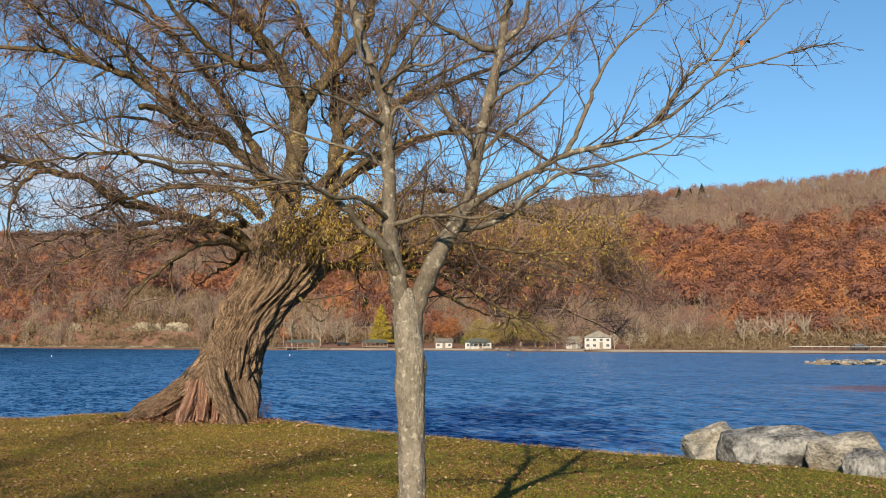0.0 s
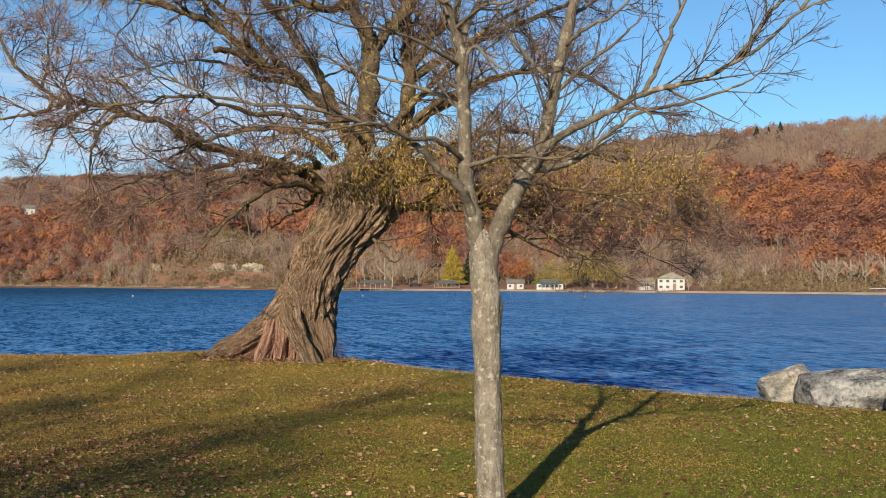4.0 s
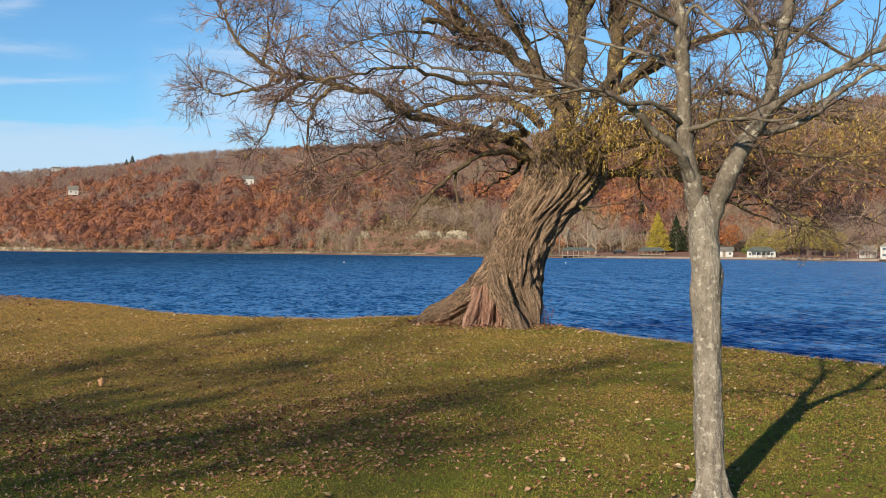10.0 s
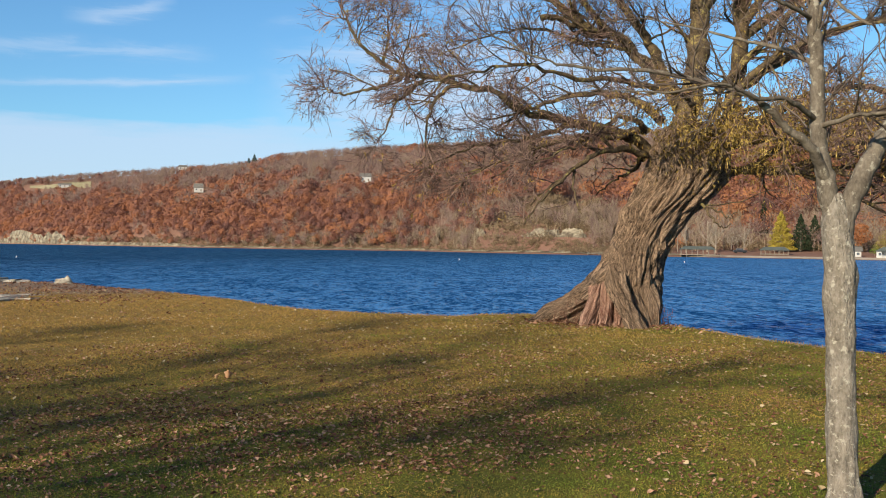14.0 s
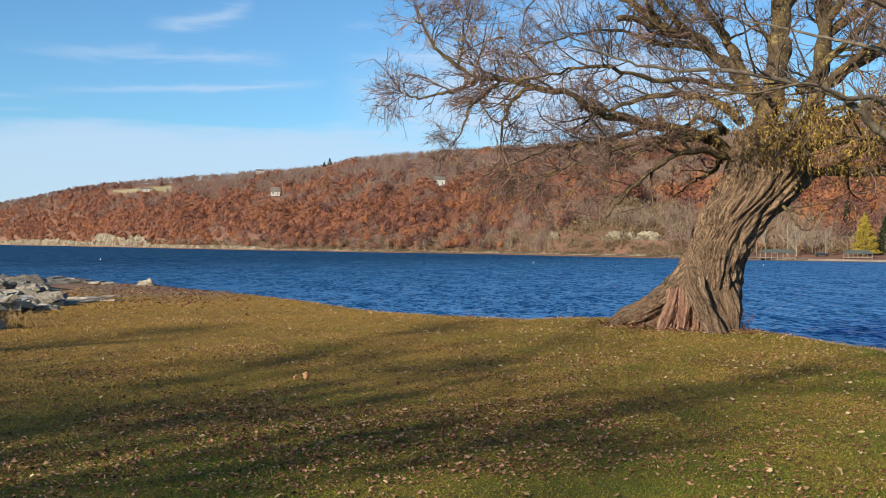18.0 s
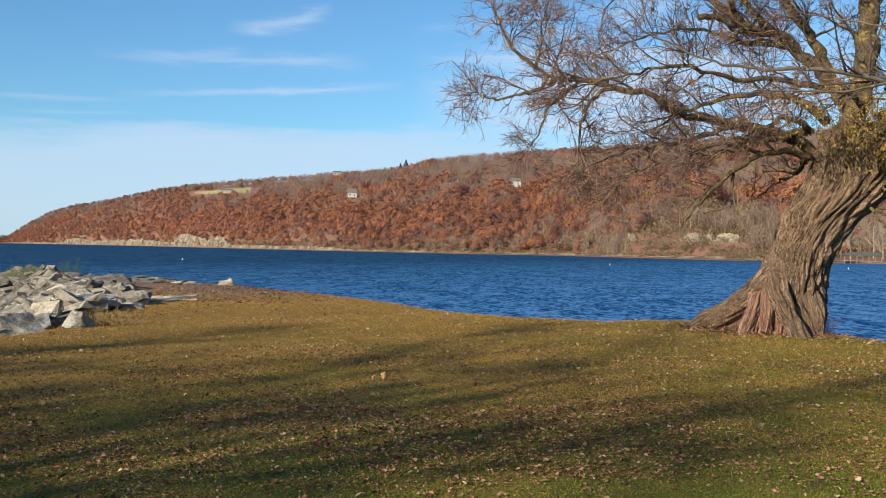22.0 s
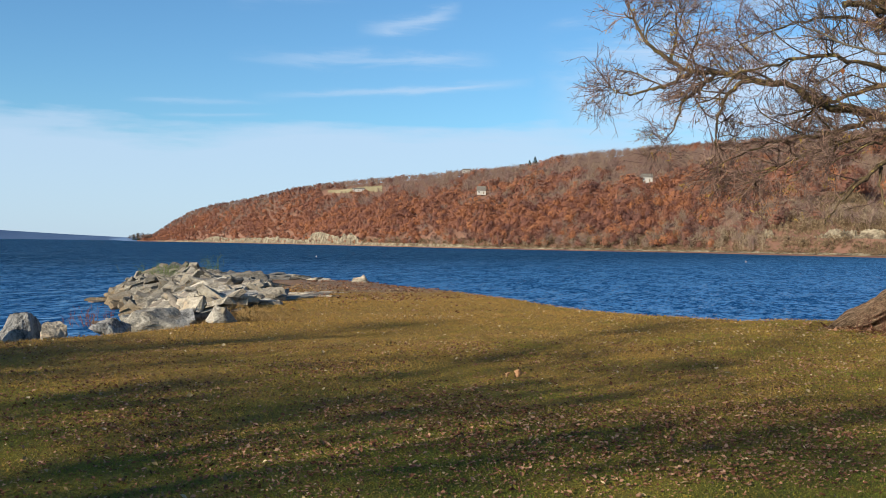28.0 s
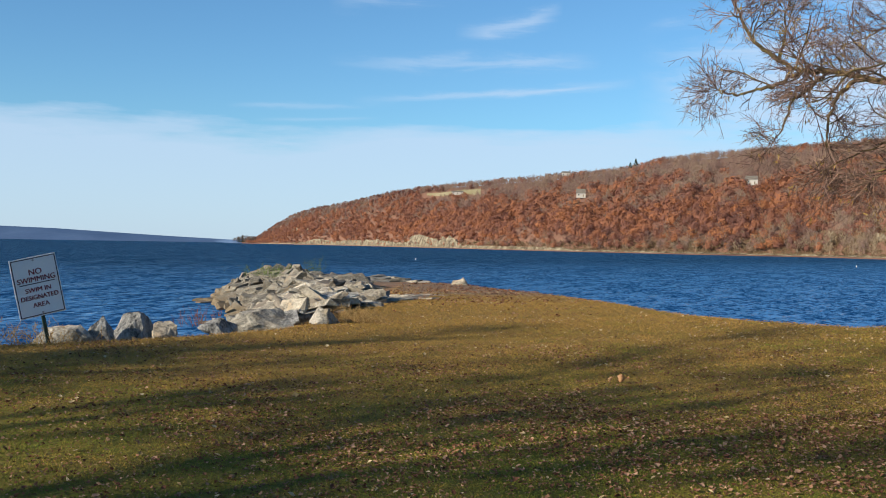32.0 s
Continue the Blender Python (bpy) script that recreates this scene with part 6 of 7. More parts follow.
def guard_rail():
    """A low pale rail on posts beside the lakeside road."""
    t = thing("guard_rail", "low pale guard rail along the lakeside road", "rail")
    az = np.arange(-25.6, -18.4, 0.4)
    line = far_place(az, by_bearing(SHORE, az) + 14)
    v, f = tubes((line + np.array([0, 0, 0.75]))[None], np.full((1, len(az)), 0.13), 6)
    part("rail", fast_mesh("rail", v, f), "white_wall", t)
    for x, y, z in line:
        ob = part("post", box(0.18, 0.18, 1.2, (0, 0, 0.2)), "timber", t)
        ob.location = (x, y, z)


guard_rail()


def pole(az, back, high):
    d = float(by_bearing(SHORE, az) + back)
    p = far_place(np.array(az), np.array(d))
    t = thing("utility_pole", "tall pale wooden utility pole on the far shore", "pole", Matrix.Translation(p) @ pose(0, 0, 0, 0, 0, az), "utility poles")
    part("mast", rod(0.22, 0.14, -0.5, high, 8), "timber", t)
    part("crossarm", box(2.2, 0.14, 0.16, (0, -0.15, high - 0.9)), "timber", t)


for az, back, high in ((6.1, 95, 12), (8.75, 20, 10), (-0.7, 95, 12), (-10.6, 32, 12), (-11.1, 30, 10), (-3.1, 90, 12), (11.6, 60, 11)):
    pole(az, back, high)


def buoy(x, y, tilt):
    t = thing("buoy", "white marker buoy with orange band afloat", "buoy", pose(x, y, WATER_Z, tilt, 3, 0) @ Matrix.Scale(0.44, 4), "marker buoys")
    part("float", rod(0.17, 0.17, -0.3, 0.6, 14), "buoy", t)
    part("cap", rod(0.17, 0.07, 0.6, 0.8, 14), "buoy", t)
    part("band", rod(0.174, 0.174, 0.4, 0.5, 14), "buoy_band", t)


buoy(-80, 212, 4)
buoy(-147, 152, -3)
buoy(-34, 230, 2)

# ---- rocks ----


def hull_rock(seed, flat=1.0, n=15):
    """An angular block: the hull of a few places on a rough box."""
    r = np.random.default_rng(seed)
    p = r.uniform(-1, 1, (n, 3))
    p /= np.maximum((np.abs(p) ** 4).sum(1, keepdims=True) ** 0.25, 0.2)
    p *= r.uniform(0.86, 1.05, (n, 1))
    bm = bmesh.new()
    for q in p:
        bm.verts.new((q[0] * 0.5, q[1] * 0.5, q[2] * 0.5 * flat))
    res = bmesh.ops.convex_hull(bm, input=bm.verts)
    bmesh.ops.delete(bm, geom=list({g for g in res["geom_interior"] + res["geom_unused"] if isinstance(g, bmesh.types.BMVert)}), context="VERTS")
    return bm


def boulder_mesh(seed, size, rough=0.055, cuts=3, n=11, pinch=0.0):
    """A worn boulder: a hull with softened edges and a broken surface."""
    bm = hull_rock(seed, 1.0, n)
    bmesh.ops.bevel(bm, geom=bm.edges[:], offset=0.03, segments=2, affect="EDGES", profile=0.6, clamp_overlap=True)
    bmesh.ops.remove_doubles(bm, verts=bm.verts, dist=0.012)
    bmesh.ops.triangulate(bm, faces=bm.faces)
    for _ in range(cuts):
        bmesh.ops.subdivide_edges(bm, edges=[e for e in bm.edges if e.calc_length() > 0.085], cuts=1)
        bmesh.ops.triangulate(bm, faces=bm.faces)
    for v in bm.verts:
        c = Vector((v.co.x * size[0], v.co.y * size[1], v.co.z * size[2]))
        d = noise.noise(c * 2.2 + Vector((seed, 0, 0))) * rough * 1.3 + noise.noise(c * 6 + Vector((0, seed, 0))) * rough * 0.7 + noise.noise(c * 15) * rough * 0.3
        v.co = c + c.normalized() * d
        k = 1.0 - pinch * v.co.z / size[2]
        v.co.x, v.co.y = v.co.x * k, v.co.y * k
    me = bpy.data.meshes.new("boulder")
    bm.to_mesh(me)
    bm.free()
    return me


def boulder(x, y, z, size, turn, seed, material, label, group, slope=0.0):
    me = boulder_mesh(seed, size, n=20 if group == RG else 16, pinch=0.0 if group == RG else 1.25 if "pointed" in label else 0.75)
    for v in me.vertices:
        # the back falls away to one side
        if slope and v.co.z > -0.1:
            v.co.z = -0.1 + (v.co.z + 0.1) * (1.0 - slope * min(1.0, max(0.0, 0.5 - v.co.x / size[0])) ** 1.3)
    return thing("boulder", label, "boulder", pose(x, y, z, 0, 0, turn), group, me=me, material=material)


RG, LG = "boulders on the bank beside the lawn", "boulders along the lake edge"
boulder(3.76, 14.75, 0.14, (0.84, 0.80, 0.86), -10, 11, "rock_pale", "rounded cream boulder on the grass bank", RG, 0.45)
boulder(4.45, 14.05, 0.15, (1.48, 0.85, 0.66), -22, 23, "rock_blue", "long flat-topped blue-grey boulder on the bank", RG)
boulder(5.30, 13.35, 0.14, (1.22, 0.85, 0.64), -30, 37, "rock_pale", "pale grey boulder with white streaks on the bank", RG)
boulder(5.12, 12.62, 0.08, (0.85, 0.6, 0.50), -20, 41, "rock_blue", "small dark grey boulder on the bank", RG)
boulder(6.2, 12.3, 0.12, (1.1, 0.8, 0.6), -35, 43, "rock_pale", "grey boulder at the end of the row", RG)
boulder(7.1, 11.5, 0.12, (1.0, 0.8, 0.6), -45, 47, "rock_blue", "blue-grey boulder at the end of the row", RG)
boulder(-16.48, 8.32, 0.02, (0.84, 0.62, 0.44), 62, 51, "rock_pale", "low flat grey boulder at the lake edge", LG)
boulder(-16.34, 8.86, 0.05, (0.40, 0.40, 0.62), 50, 53, "rock_blue", "small pointed grey boulder at the lake edge", LG)
boulder(-16.45, 9.6, 0.04, (0.80, 0.6, 0.66), 60, 57, "rock_blue", "upright grey boulder at the lake edge", LG)
boulder(-16.75, 10.4, -0.02, (0.62, 0.5, 0.36), 55, 59, "rock", "low grey boulder at the lake edge", LG)
boulder(-15.9, 10.95, 0.0, (0.82, 0.6, 0.40), 55, 61, "rock_blue", "broken grey boulder by dead red stems", LG)
boulder(-16.3, 12.3, 0.04, (1.42, 0.9, 0.66), 55, 67, "rock_pale", "large wedge-shaped grey boulder at the lawn edge", LG)
boulder(-16.0, 13.6, 0.10, (0.58, 0.46, 0.52), 50, 71, "rock_pale", "pale square boulder standing on the grass", LG)
boulder(-27.8, 31.0, 0.04, (0.80, 0.55, 0.66), 40, 73, "rock", "small pointed pale stone by the water", LG)

JETTY = np.array([(-15.8, 11.0), (-16.6, 13.0), (-19.3, 17.6), (-21.6, 21.6), (-22.4, 24.6), (-24.7, 29.0), (-28.3, 31.2), (-33.9, 34.3), (-41.0, 39.0), (-46.5, 40.4),
                  (-50.6, 37.6), (-49.8, 34.6), (-45.2, 31.4), (-40.2, 28.5), (-36.0, 26.1), (-31.0, 22.4), (-25.0, 17.2), (-19.6, 12.2)])
WATERLINE = JETTY[9:]


def inside(x, y):
    res = False
    j = len(JETTY) - 1
    for k in range(len(JETTY)):
        (xa, ya), (xb, yb) = JETTY[k], JETTY[j]
        if (ya > y) != (yb > y) and x < (xb - xa) * (y - ya) / (yb - ya) + xa:
            res = not res
        j = k
    return res


def line_dist(line, x, y):
    best = 1e9
    for (xa, ya), (xb, yb) in zip(line[:-1], line[1:]):
        t = max(0, min(1, ((x - xa) * (xb - xa) + (y - ya) * (yb - ya)) / ((xb - xa) ** 2 + (yb - ya) ** 2)))
        best = min(best, math.hypot(x - xa - t * (xb - xa), y - ya - t * (yb - ya)))
    return best


def jetty_z(x, y):
    up = min(1.0, line_dist(WATERLINE, x, y) / 2.7)
    top = 0.02 - 0.10 * min(1, max(0, (-x - 27) / 12))
    return WATER_Z + (top - WATER_Z) * up ** 0.8


jetty = thing("rock_jetty", "jetty of piled grey rock slabs running into the lake", "jetty")
grid, idx = [], {}
for xi in range(-50, -14):
    for yi in range(10, 38):
        if inside(xi + 0.5, yi + 0.5):
            idx[(xi, yi)] = len(grid)
            grid.append((xi + 0.5, yi + 0.5, jetty_z(xi + 0.5, yi + 0.5) - (0.62 if line_dist(WATERLINE, xi + 0.5, yi + 0.5) < 4.2 else 0.08)))
cf = [(idx[(a, b)], idx[(a + 1, b)], idx[(a + 1, b + 1)], idx[(a, b + 1)]) for a, b in idx if (a + 1, b) in idx and (a + 1, b + 1) in idx and (a, b + 1) in idx]
part("core", fast_mesh("core", np.array(grid), np.array(cf)), "dirt", jetty, "earth and rubble between the rocks")

def split_block(seed, flat, worn=0.05):
    """A quarried block: a skewed box with broken corners, worn edges and a pitted face."""
    r = np.random.default_rng(seed)
    bm = bmesh.new()
    bmesh.ops.create_cube(bm, size=1.0)
    for v in bm.verts:
        j = r.uniform(-0.24, 0.12, 3)
        v.co = Vector((v.co.x * (1 + j[0]), v.co.y * (1 + j[1]), v.co.z * flat * (1 + j[2] * 1.6)))
    for _ in range(5):
        n = Vector(r.normal(size=3) * np.array([1, 1, 0.5 / flat])).normalized()
        near = sorted((v.co.dot(n) for v in bm.verts), reverse=True)
        cut = near[0] - r.uniform(0.35, 0.9) * max(0.03, near[0] - near[1]) - 0.03
        res = bmesh.ops.bisect_plane(bm, geom=bm.verts[:] + bm.edges[:] + bm.faces[:], plane_co=n * cut, plane_no=n, clear_outer=True)
        rim = [e for e in res["geom_cut"] if isinstance(e, bmesh.types.BMEdge)]
        if len(rim) > 2:
            bmesh.ops.contextual_create(bm, geom=rim)
    bmesh.ops.bevel(bm, geom=bm.edges[:], offset=worn, segments=1, affect="EDGES", clamp_overlap=True)
    bmesh.ops.triangulate(bm, faces=bm.faces)
    bmesh.ops.subdivide_edges(bm, edges=[e for e in bm.edges if e.calc_length() > 0.3], cuts=1)
    bmesh.ops.triangulate(bm, faces=bm.faces)
    for v in bm.verts:
        v.co += v.co.normalized() * (noise.noise(v.co * 3.1 + Vector((seed, 0, 0))) * 0.09 + noise.noise(v.co * 8 + Vector((0, seed, 0))) * 0.03)
    bmesh.ops.recalc_face_normals(bm, faces=bm.faces)
    return bm


def block_mesh(name, seed, flat, material):
    bmk = split_block(seed, flat)
    me = bpy.data.meshes.new(name)
    bmk.to_mesh(me)
    bmk.free()
    me.materials.append(M[material])
    return me


KINDS = ("rock", "rock", "slab", "rock", "rock", "rock_blue", "rock", "rock_pale", "rock")
rock_meshes = [block_mesh("rock", 100 + k, 0.44, kind) for k, kind in enumerate(KINDS)]
slab_meshes = [block_mesh("slab", 200 + k, 0.5, "slab" if k % 2 else "rock") for k in range(5)]

rr = random.Random(5)
placed = []
for _ in range(16000):
    x, y = rr.uniform(-48, -15), rr.uniform(10.5, 36.5)
    if not inside(x, y) or math.hypot(x + 16, y - 12) < 1.9 or x > -16.4:
        continue
    dw = line_dist(WATERLINE, x, y)
    flat_top = dw > 4.6 and x < -19.5
    if flat_top and (math.hypot(x + 24.3, y - 28.0) < 4.4 or math.hypot(x + 29.5, y - 32.0) < 4.6):
        continue
    size = rr.uniform(0.5, 1.05) if flat_top else rr.choice((0.3, 0.4, 0.5, 0.55, 0.65, 0.75))
    if any((x - px) ** 2 + (y - py) ** 2 < (0.37 * (size + ps)) ** 2 for px, py, ps in placed):
        continue
    placed.append((x, y, size))
    if len(placed) > 900:
        break
placed.sort(key=lambda q: q[1] - 0.15 * q[0])
rest_v, rest_f, rest_n = [], [], 0
for k, (x, y, size) in enumerate(placed):
    dw = line_dist(WATERLINE, x, y)
    flat_top = dw > 4.6 and x < -19.5
    block = (slab_meshes if flat_top else rock_meshes)[rr.randrange(5 if flat_top else 9)]
    z = jetty_z(x, y) + (-0.11 * size + rr.uniform(-0.04, 0.05) if flat_top else rr.uniform(-0.16, 0.24) * size)
    tilt = 4 if flat_top else 17
    # slabs lie down the slope, towards the water
    gx, gy = jetty_z(x + 0.4, y) - jetty_z(x - 0.4, y), jetty_z(x, y + 0.4) - jetty_z(x, y - 0.4)
    down = math.degrees(math.atan2(-gy, -gx)) if abs(gx) + abs(gy) > 0.02 else rr.uniform(0, 360)
    dip = 0 if flat_top else 0.5 * min(26, math.degrees(math.atan(math.hypot(gx, gy) / 0.8)))
    at = pose(x, y, z, rr.gauss(0, tilt), dip + rr.gauss(0, tilt), rr.uniform(0, 360) if flat_top else down + rr.gauss(0, 40)) @ Matrix.Diagonal((size * rr.uniform(1.3, 2.3), size * rr.uniform(0.75, 1.1), size * rr.uniform(0.6, 1.0) * (0.6 if flat_top else 1.0), 1))
    if k < 290:
        ob = new("slab" if flat_top else "rock", block)
        ob.parent = jetty
        ob.matrix_basis = at
    else:
        rest_v += [at @ v.co for v in block.vertices]
        rest_f += [[rest_n + i for i in p.vertices] for p in block.polygons]
        rest_n += len(block.vertices)
rest_me = bpy.data.meshes.new("rubble")
rest_me.from_pydata(rest_v, [], rest_f)
tagged(part("rubble", rest_me, "rock", jetty), kind="stuff")

# pale stones along the far brink of the jetty
for k in range(11):
    s = k / 10 + rr.uniform(-0.03, 0.03)
    ob = new("rock", rock_meshes[7])
    ob.parent = jetty
    size = rr.uniform(0.25, 0.5)
    ob.matrix_basis = pose(-38.3 + 7.6 * s, 36.9 - 4.6 * s, -0.08, rr.gauss(0, 6), rr.gauss(0, 6), rr.uniform(-60, 0)) @ Matrix.Diagonal((size * 1.9, size, size * 0.7, 1))
# rubble in the shallows off the jetty
for k, (x, y, size) in enumerate(((-33.5, 23.3, 0.5), (-45.6, 31.0, 0.7), (-44.4, 30.2, 0.5), (-33.2, 22.6, 0.4))):
    ob = new("rock", rock_meshes[k])
    ob.parent = jetty
    ob.matrix_basis = pose(x, y, WATER_Z + 0.0, 6, -5, k * 47) @ Matrix.Diagonal((size * 1.4, size, size * 0.9, 1))

# breakwater out in the lake
bw = thing("breakwater", "low breakwater of pale piled rocks far out in the lake", "breakwater")
for k in range(260):
    s = rr.random()
    ob = new("rock", rock_meshes[rr.randrange(9)])
    ob.parent = bw
    size = rr.uniform(0.4, 0.95)
    ob.matrix_basis = pose(52.0 + 26 * s + rr.gauss(0, 0.6), 146.0 - 7 * s + rr.gauss(0, 1.6), WATER_Z + rr.uniform(-0.1, 0.5), rr.gauss(0, 14), rr.gauss(0, 14), rr.uniform(0, 360)) @ Matrix.Diagonal((size * 1.3, size, size, 1))

# ---- the sign ----
sign = thing("warning_sign", "white metal no-swimming sign with red letters on a leaning post", "sign", pose(-15.5, 7.55, 0, 0, -12, 82))
sign.scale = (0.96, 1.0, 0.92)
part("post", box(0.055, 0.045, 1.55, (0, 0.035, 0.62), 0.006), "steel_green", sign, "dark green steel post")
board = part("board", box(0.735, 0.012, 1.0, (0.0, 0, 0.97), 0.004), "sign_white", sign, "white sheet with dark red border")
for w_, h_, x_, z_ in ((0.69, 0.014, 0, 0.97 + 0.475), (0.69, 0.014, 0, 0.97 - 0.475), (0.014, 0.95, -0.345, 0.97), (0.014, 0.95, 0.345, 0.97)):
    part("border", box(w_, 0.004, h_, (x_, -0.0085, z_)), "sign_dark", board)
part("rule", box(0.56, 0.004, 0.014, (0, -0.0085, 1.025)), "sign_dark", board)
for z_ in (1.41, 0.53):
    b_ = rod(0.017, 0.014, 0, 0.012, 10)
    bmesh.ops.transform(b_, matrix=pose(0, -0.006, z_, 90), verts=b_.verts)
    part("bolt", b_, "steel", board)
for text, z_, size in (("NO", 1.175, 0.135), ("SWIMMING", 1.055, 0.125), ("SWIM IN", 0.885, 0.108), ("DESIGNATED", 0.762, 0.108), ("AREA", 0.63, 0.108)):
    cu = bpy.data.curves.new("text", "FONT")
    cu.body, cu.size, cu.align_x, cu.extrude = text, size, "CENTER", 0.0012
    tmp = new("lettering", cu)
    bpy.context.view_layer.update()
    one = bpy.data.meshes.new_from_object(tmp.evaluated_get(bpy.context.evaluated_depsgraph_get()))
    bpy.data.objects.remove(tmp)
    # bold: the strokes struck three times, a hair apart
    strokes = bmesh.new()
    for k in range(3):
        n0 = len(strokes.verts)
        strokes.from_mesh(one)
        bmesh.ops.translate(strokes, vec=((k - 1) * 0.0026, (k - 1) * 0.0012, k * 0.0004), verts=strokes.verts[n0:])
    me = bpy.data.meshes.new("lettering")
    strokes.to_mesh(me)
    strokes.free()
    ob = part("lettering", me, "sign_red", board)
    ob.matrix_basis = pose(0, -0.009, z_, 90, 0, 0)
    wid = max(v.co.x for v in me.vertices) * 2
    if wid > 0.60:
        ob.scale.x = 0.60 / wid
    if not me.materials:
        me.materials.append(M["sign_red"])

# ---- bare trees behind, whose shade falls over the lawn ----


def park_tree(across, back, limbs, thick):
    """A tall tree behind the walk. Its limbs run from (across, height, radius) to the next; thick: twigs for each metre of a limb."""
    t = thing("bare_park_tree", "tall bare tree on the lawn away from the lake", "tree", pose(0.979 * across - 0.204 * back, -0.204 * across - 0.979 * back, 0, 0, 0, -11.8))
    z0, r0 = limbs[0][0][1], limbs[0][0][2]
    v, f = tubes(smooth_line([(0, 0, -0.2), (0.06, 0.1, z0 * 0.3), (-0.05, 0.15, z0 * 0.65), (limbs[0][0][0] - across, 0, z0)], 4)[None], np.linspace(0.42, r0, 13)[None], 12)
    part("trunk", fast_mesh("trunk", v, f), "willow_limb", t)
    lines = []
    for limb in limbs:
        q = np.array(limb)
        line = smooth_line([(u - across, 0.35 * math.sin(h * 1.9 + u), h) for u, h, _ in limb], 5)
        rad = np.interp(np.arange(len(line)) / 5, np.arange(len(q)), q[:, 2])
        v, f = tubes(line[None], rad[None], 7)
        part("limb", fast_mesh("limb", v, f), "willow_limb", t)
        lines.append((line, rad))
    (v, f), _ = shoots(lines, thick, 2.5, 1.0, 1, (7, 1), (0.0, 0.0, 0.0), (0.034, 0.02, 0.014), 0.1, 2, full=0.05, bend=0.2)
    tagged(part("twig_mass", fast_mesh("twig_mass", v, f), "willow_twig", t), kind="stuff")


park_tree(-6.7, 26, [[(-6.6, 10.8, 0.11), (-6.4, 13.2, 0.06), (-5.9, 14.6, 0.045), (-5.0, 15.7, 0.04), (-4.5, 17.0, 0.03)],
                     [(-6.6, 11.0, 0.06), (-6.0, 13.2, 0.05), (-5.4, 14.4, 0.04), (-4.3, 15.6, 0.03)],
                     [(-6.7, 11.0, 0.07), (-7.9, 13.4, 0.05), (-8.0, 14.9, 0.05), (-8.6, 16.0, 0.05), (-9.7, 17.7, 0.04), (-11.1, 19.2, 0.03)],
                     [(-6.7, 10.6, 0.07), (-7.6, 12.6, 0.05), (-7.6, 13.6, 0.04), (-8.4, 15.2, 0.03)],
                     [(-6.6, 11.4, 0.06), (-5.6, 12.8, 0.045), (-5.2, 13.4, 0.035), (-4.6, 13.7, 0.03)], [(-6.5, 11.4, 0.06), (-5.4, 12.5, 0.05), (-4.7, 13.2, 0.04), (-4.0, 13.6, 0.03)],
                     [(-6.7, 11.4, 0.06), (-7.1, 13.2, 0.05), (-7.3, 14.4, 0.04)], [(-6.6, 11.4, 0.06), (-5.8, 12.6, 0.045), (-5.4, 13.6, 0.04), (-5.0, 14.4, 0.03)],
                     [(-6.6, 11.0, 0.07), (-8.4, 12.8, 0.05), (-9.6, 14.8, 0.04), (-10.2, 16.4, 0.03)]], 1.7)
park_tree(-9.4, 30, [[(-9.4, 12.0, 0.14), (-9.6, 14.0, 0.08), (-10.0, 15.9, 0.06), (-11.2, 17.2, 0.05), (-12.2, 18.0, 0.05), (-12.9, 19.2, 0.03)],
                     [(-9.4, 12.2, 0.10), (-8.8, 13.6, 0.07), (-8.4, 14.4, 0.04)], [(-9.4, 12.0, 0.10), (-10.3, 13.6, 0.07), (-10.6, 14.4, 0.04)]], 3.2)
park_tree(-13.6, 28, [[(-13.6, 10.6, 0.16), (-13.2, 12.4, 0.10), (-12.5, 13.6, 0.06), (-12.0, 14.3, 0.04)], [(-13.7, 10.8, 0.14), (-14.2, 12.6, 0.10), (-14.6, 13.4, 0.06), (-15.4, 14.0, 0.04)],
                      [(-13.6, 11.0, 0.12), (-13.6, 12.4, 0.08), (-13.5, 13.2, 0.05)], [(-13.8, 10.6, 0.12), (-15.2, 12.2, 0.08), (-16.4, 13.0, 0.04)], [(-13.6, 10.2, 0.10), (-14.2, 11.6, 0.06), (-14.6, 12.8, 0.04)], [(-13.6, 10.4, 0.10), (-12.9, 11.6, 0.06), (-12.6, 12.6, 0.04)], [(-13.8, 11.6, 0.10), (-14.4, 14.0, 0.05), (-15.0, 15.4, 0.04), (-15.7, 16.4, 0.03)]], 3.5)


# ---- docks and moored bits along the far beach ----
def dock(az, long, turn=0.0):
    d = float(by_bearing(SHORE, az))
    p = far_place(np.array(az), np.array(d + 2.0))
    t = thing("dock", "low grey timber dock on the far shore", "dock", Matrix.Translation((p[0], p[1], WATER_Z)) @ pose(0, 0, 0, 0, 0, az + turn), "docks on the far shore")
    part("deck", box(1.8, long, 0.16, (0, -long / 2 + 3, 0.62), 0.02), "timber", t)
    for k in range(4):
        for x in (-0.8, 0.8):
            part("post", rod(0.12, 0.10, -0.5, 1.2, 8, (x, 2.6 - k * long / 4)), "timber", t)


for az, long, turn in ((-2.7, 9, 60), (-4.2, 8, 75), (-5.4, 10, 60), (-3.4, 7, 80), (-8.2, 8, 70), (6.9, 8, 60), (13.2, 9, 80), (12.6, 8, 80)):
    dock(az, long, turn)

# ---- lawn: grass, fallen leaves, weeds ----


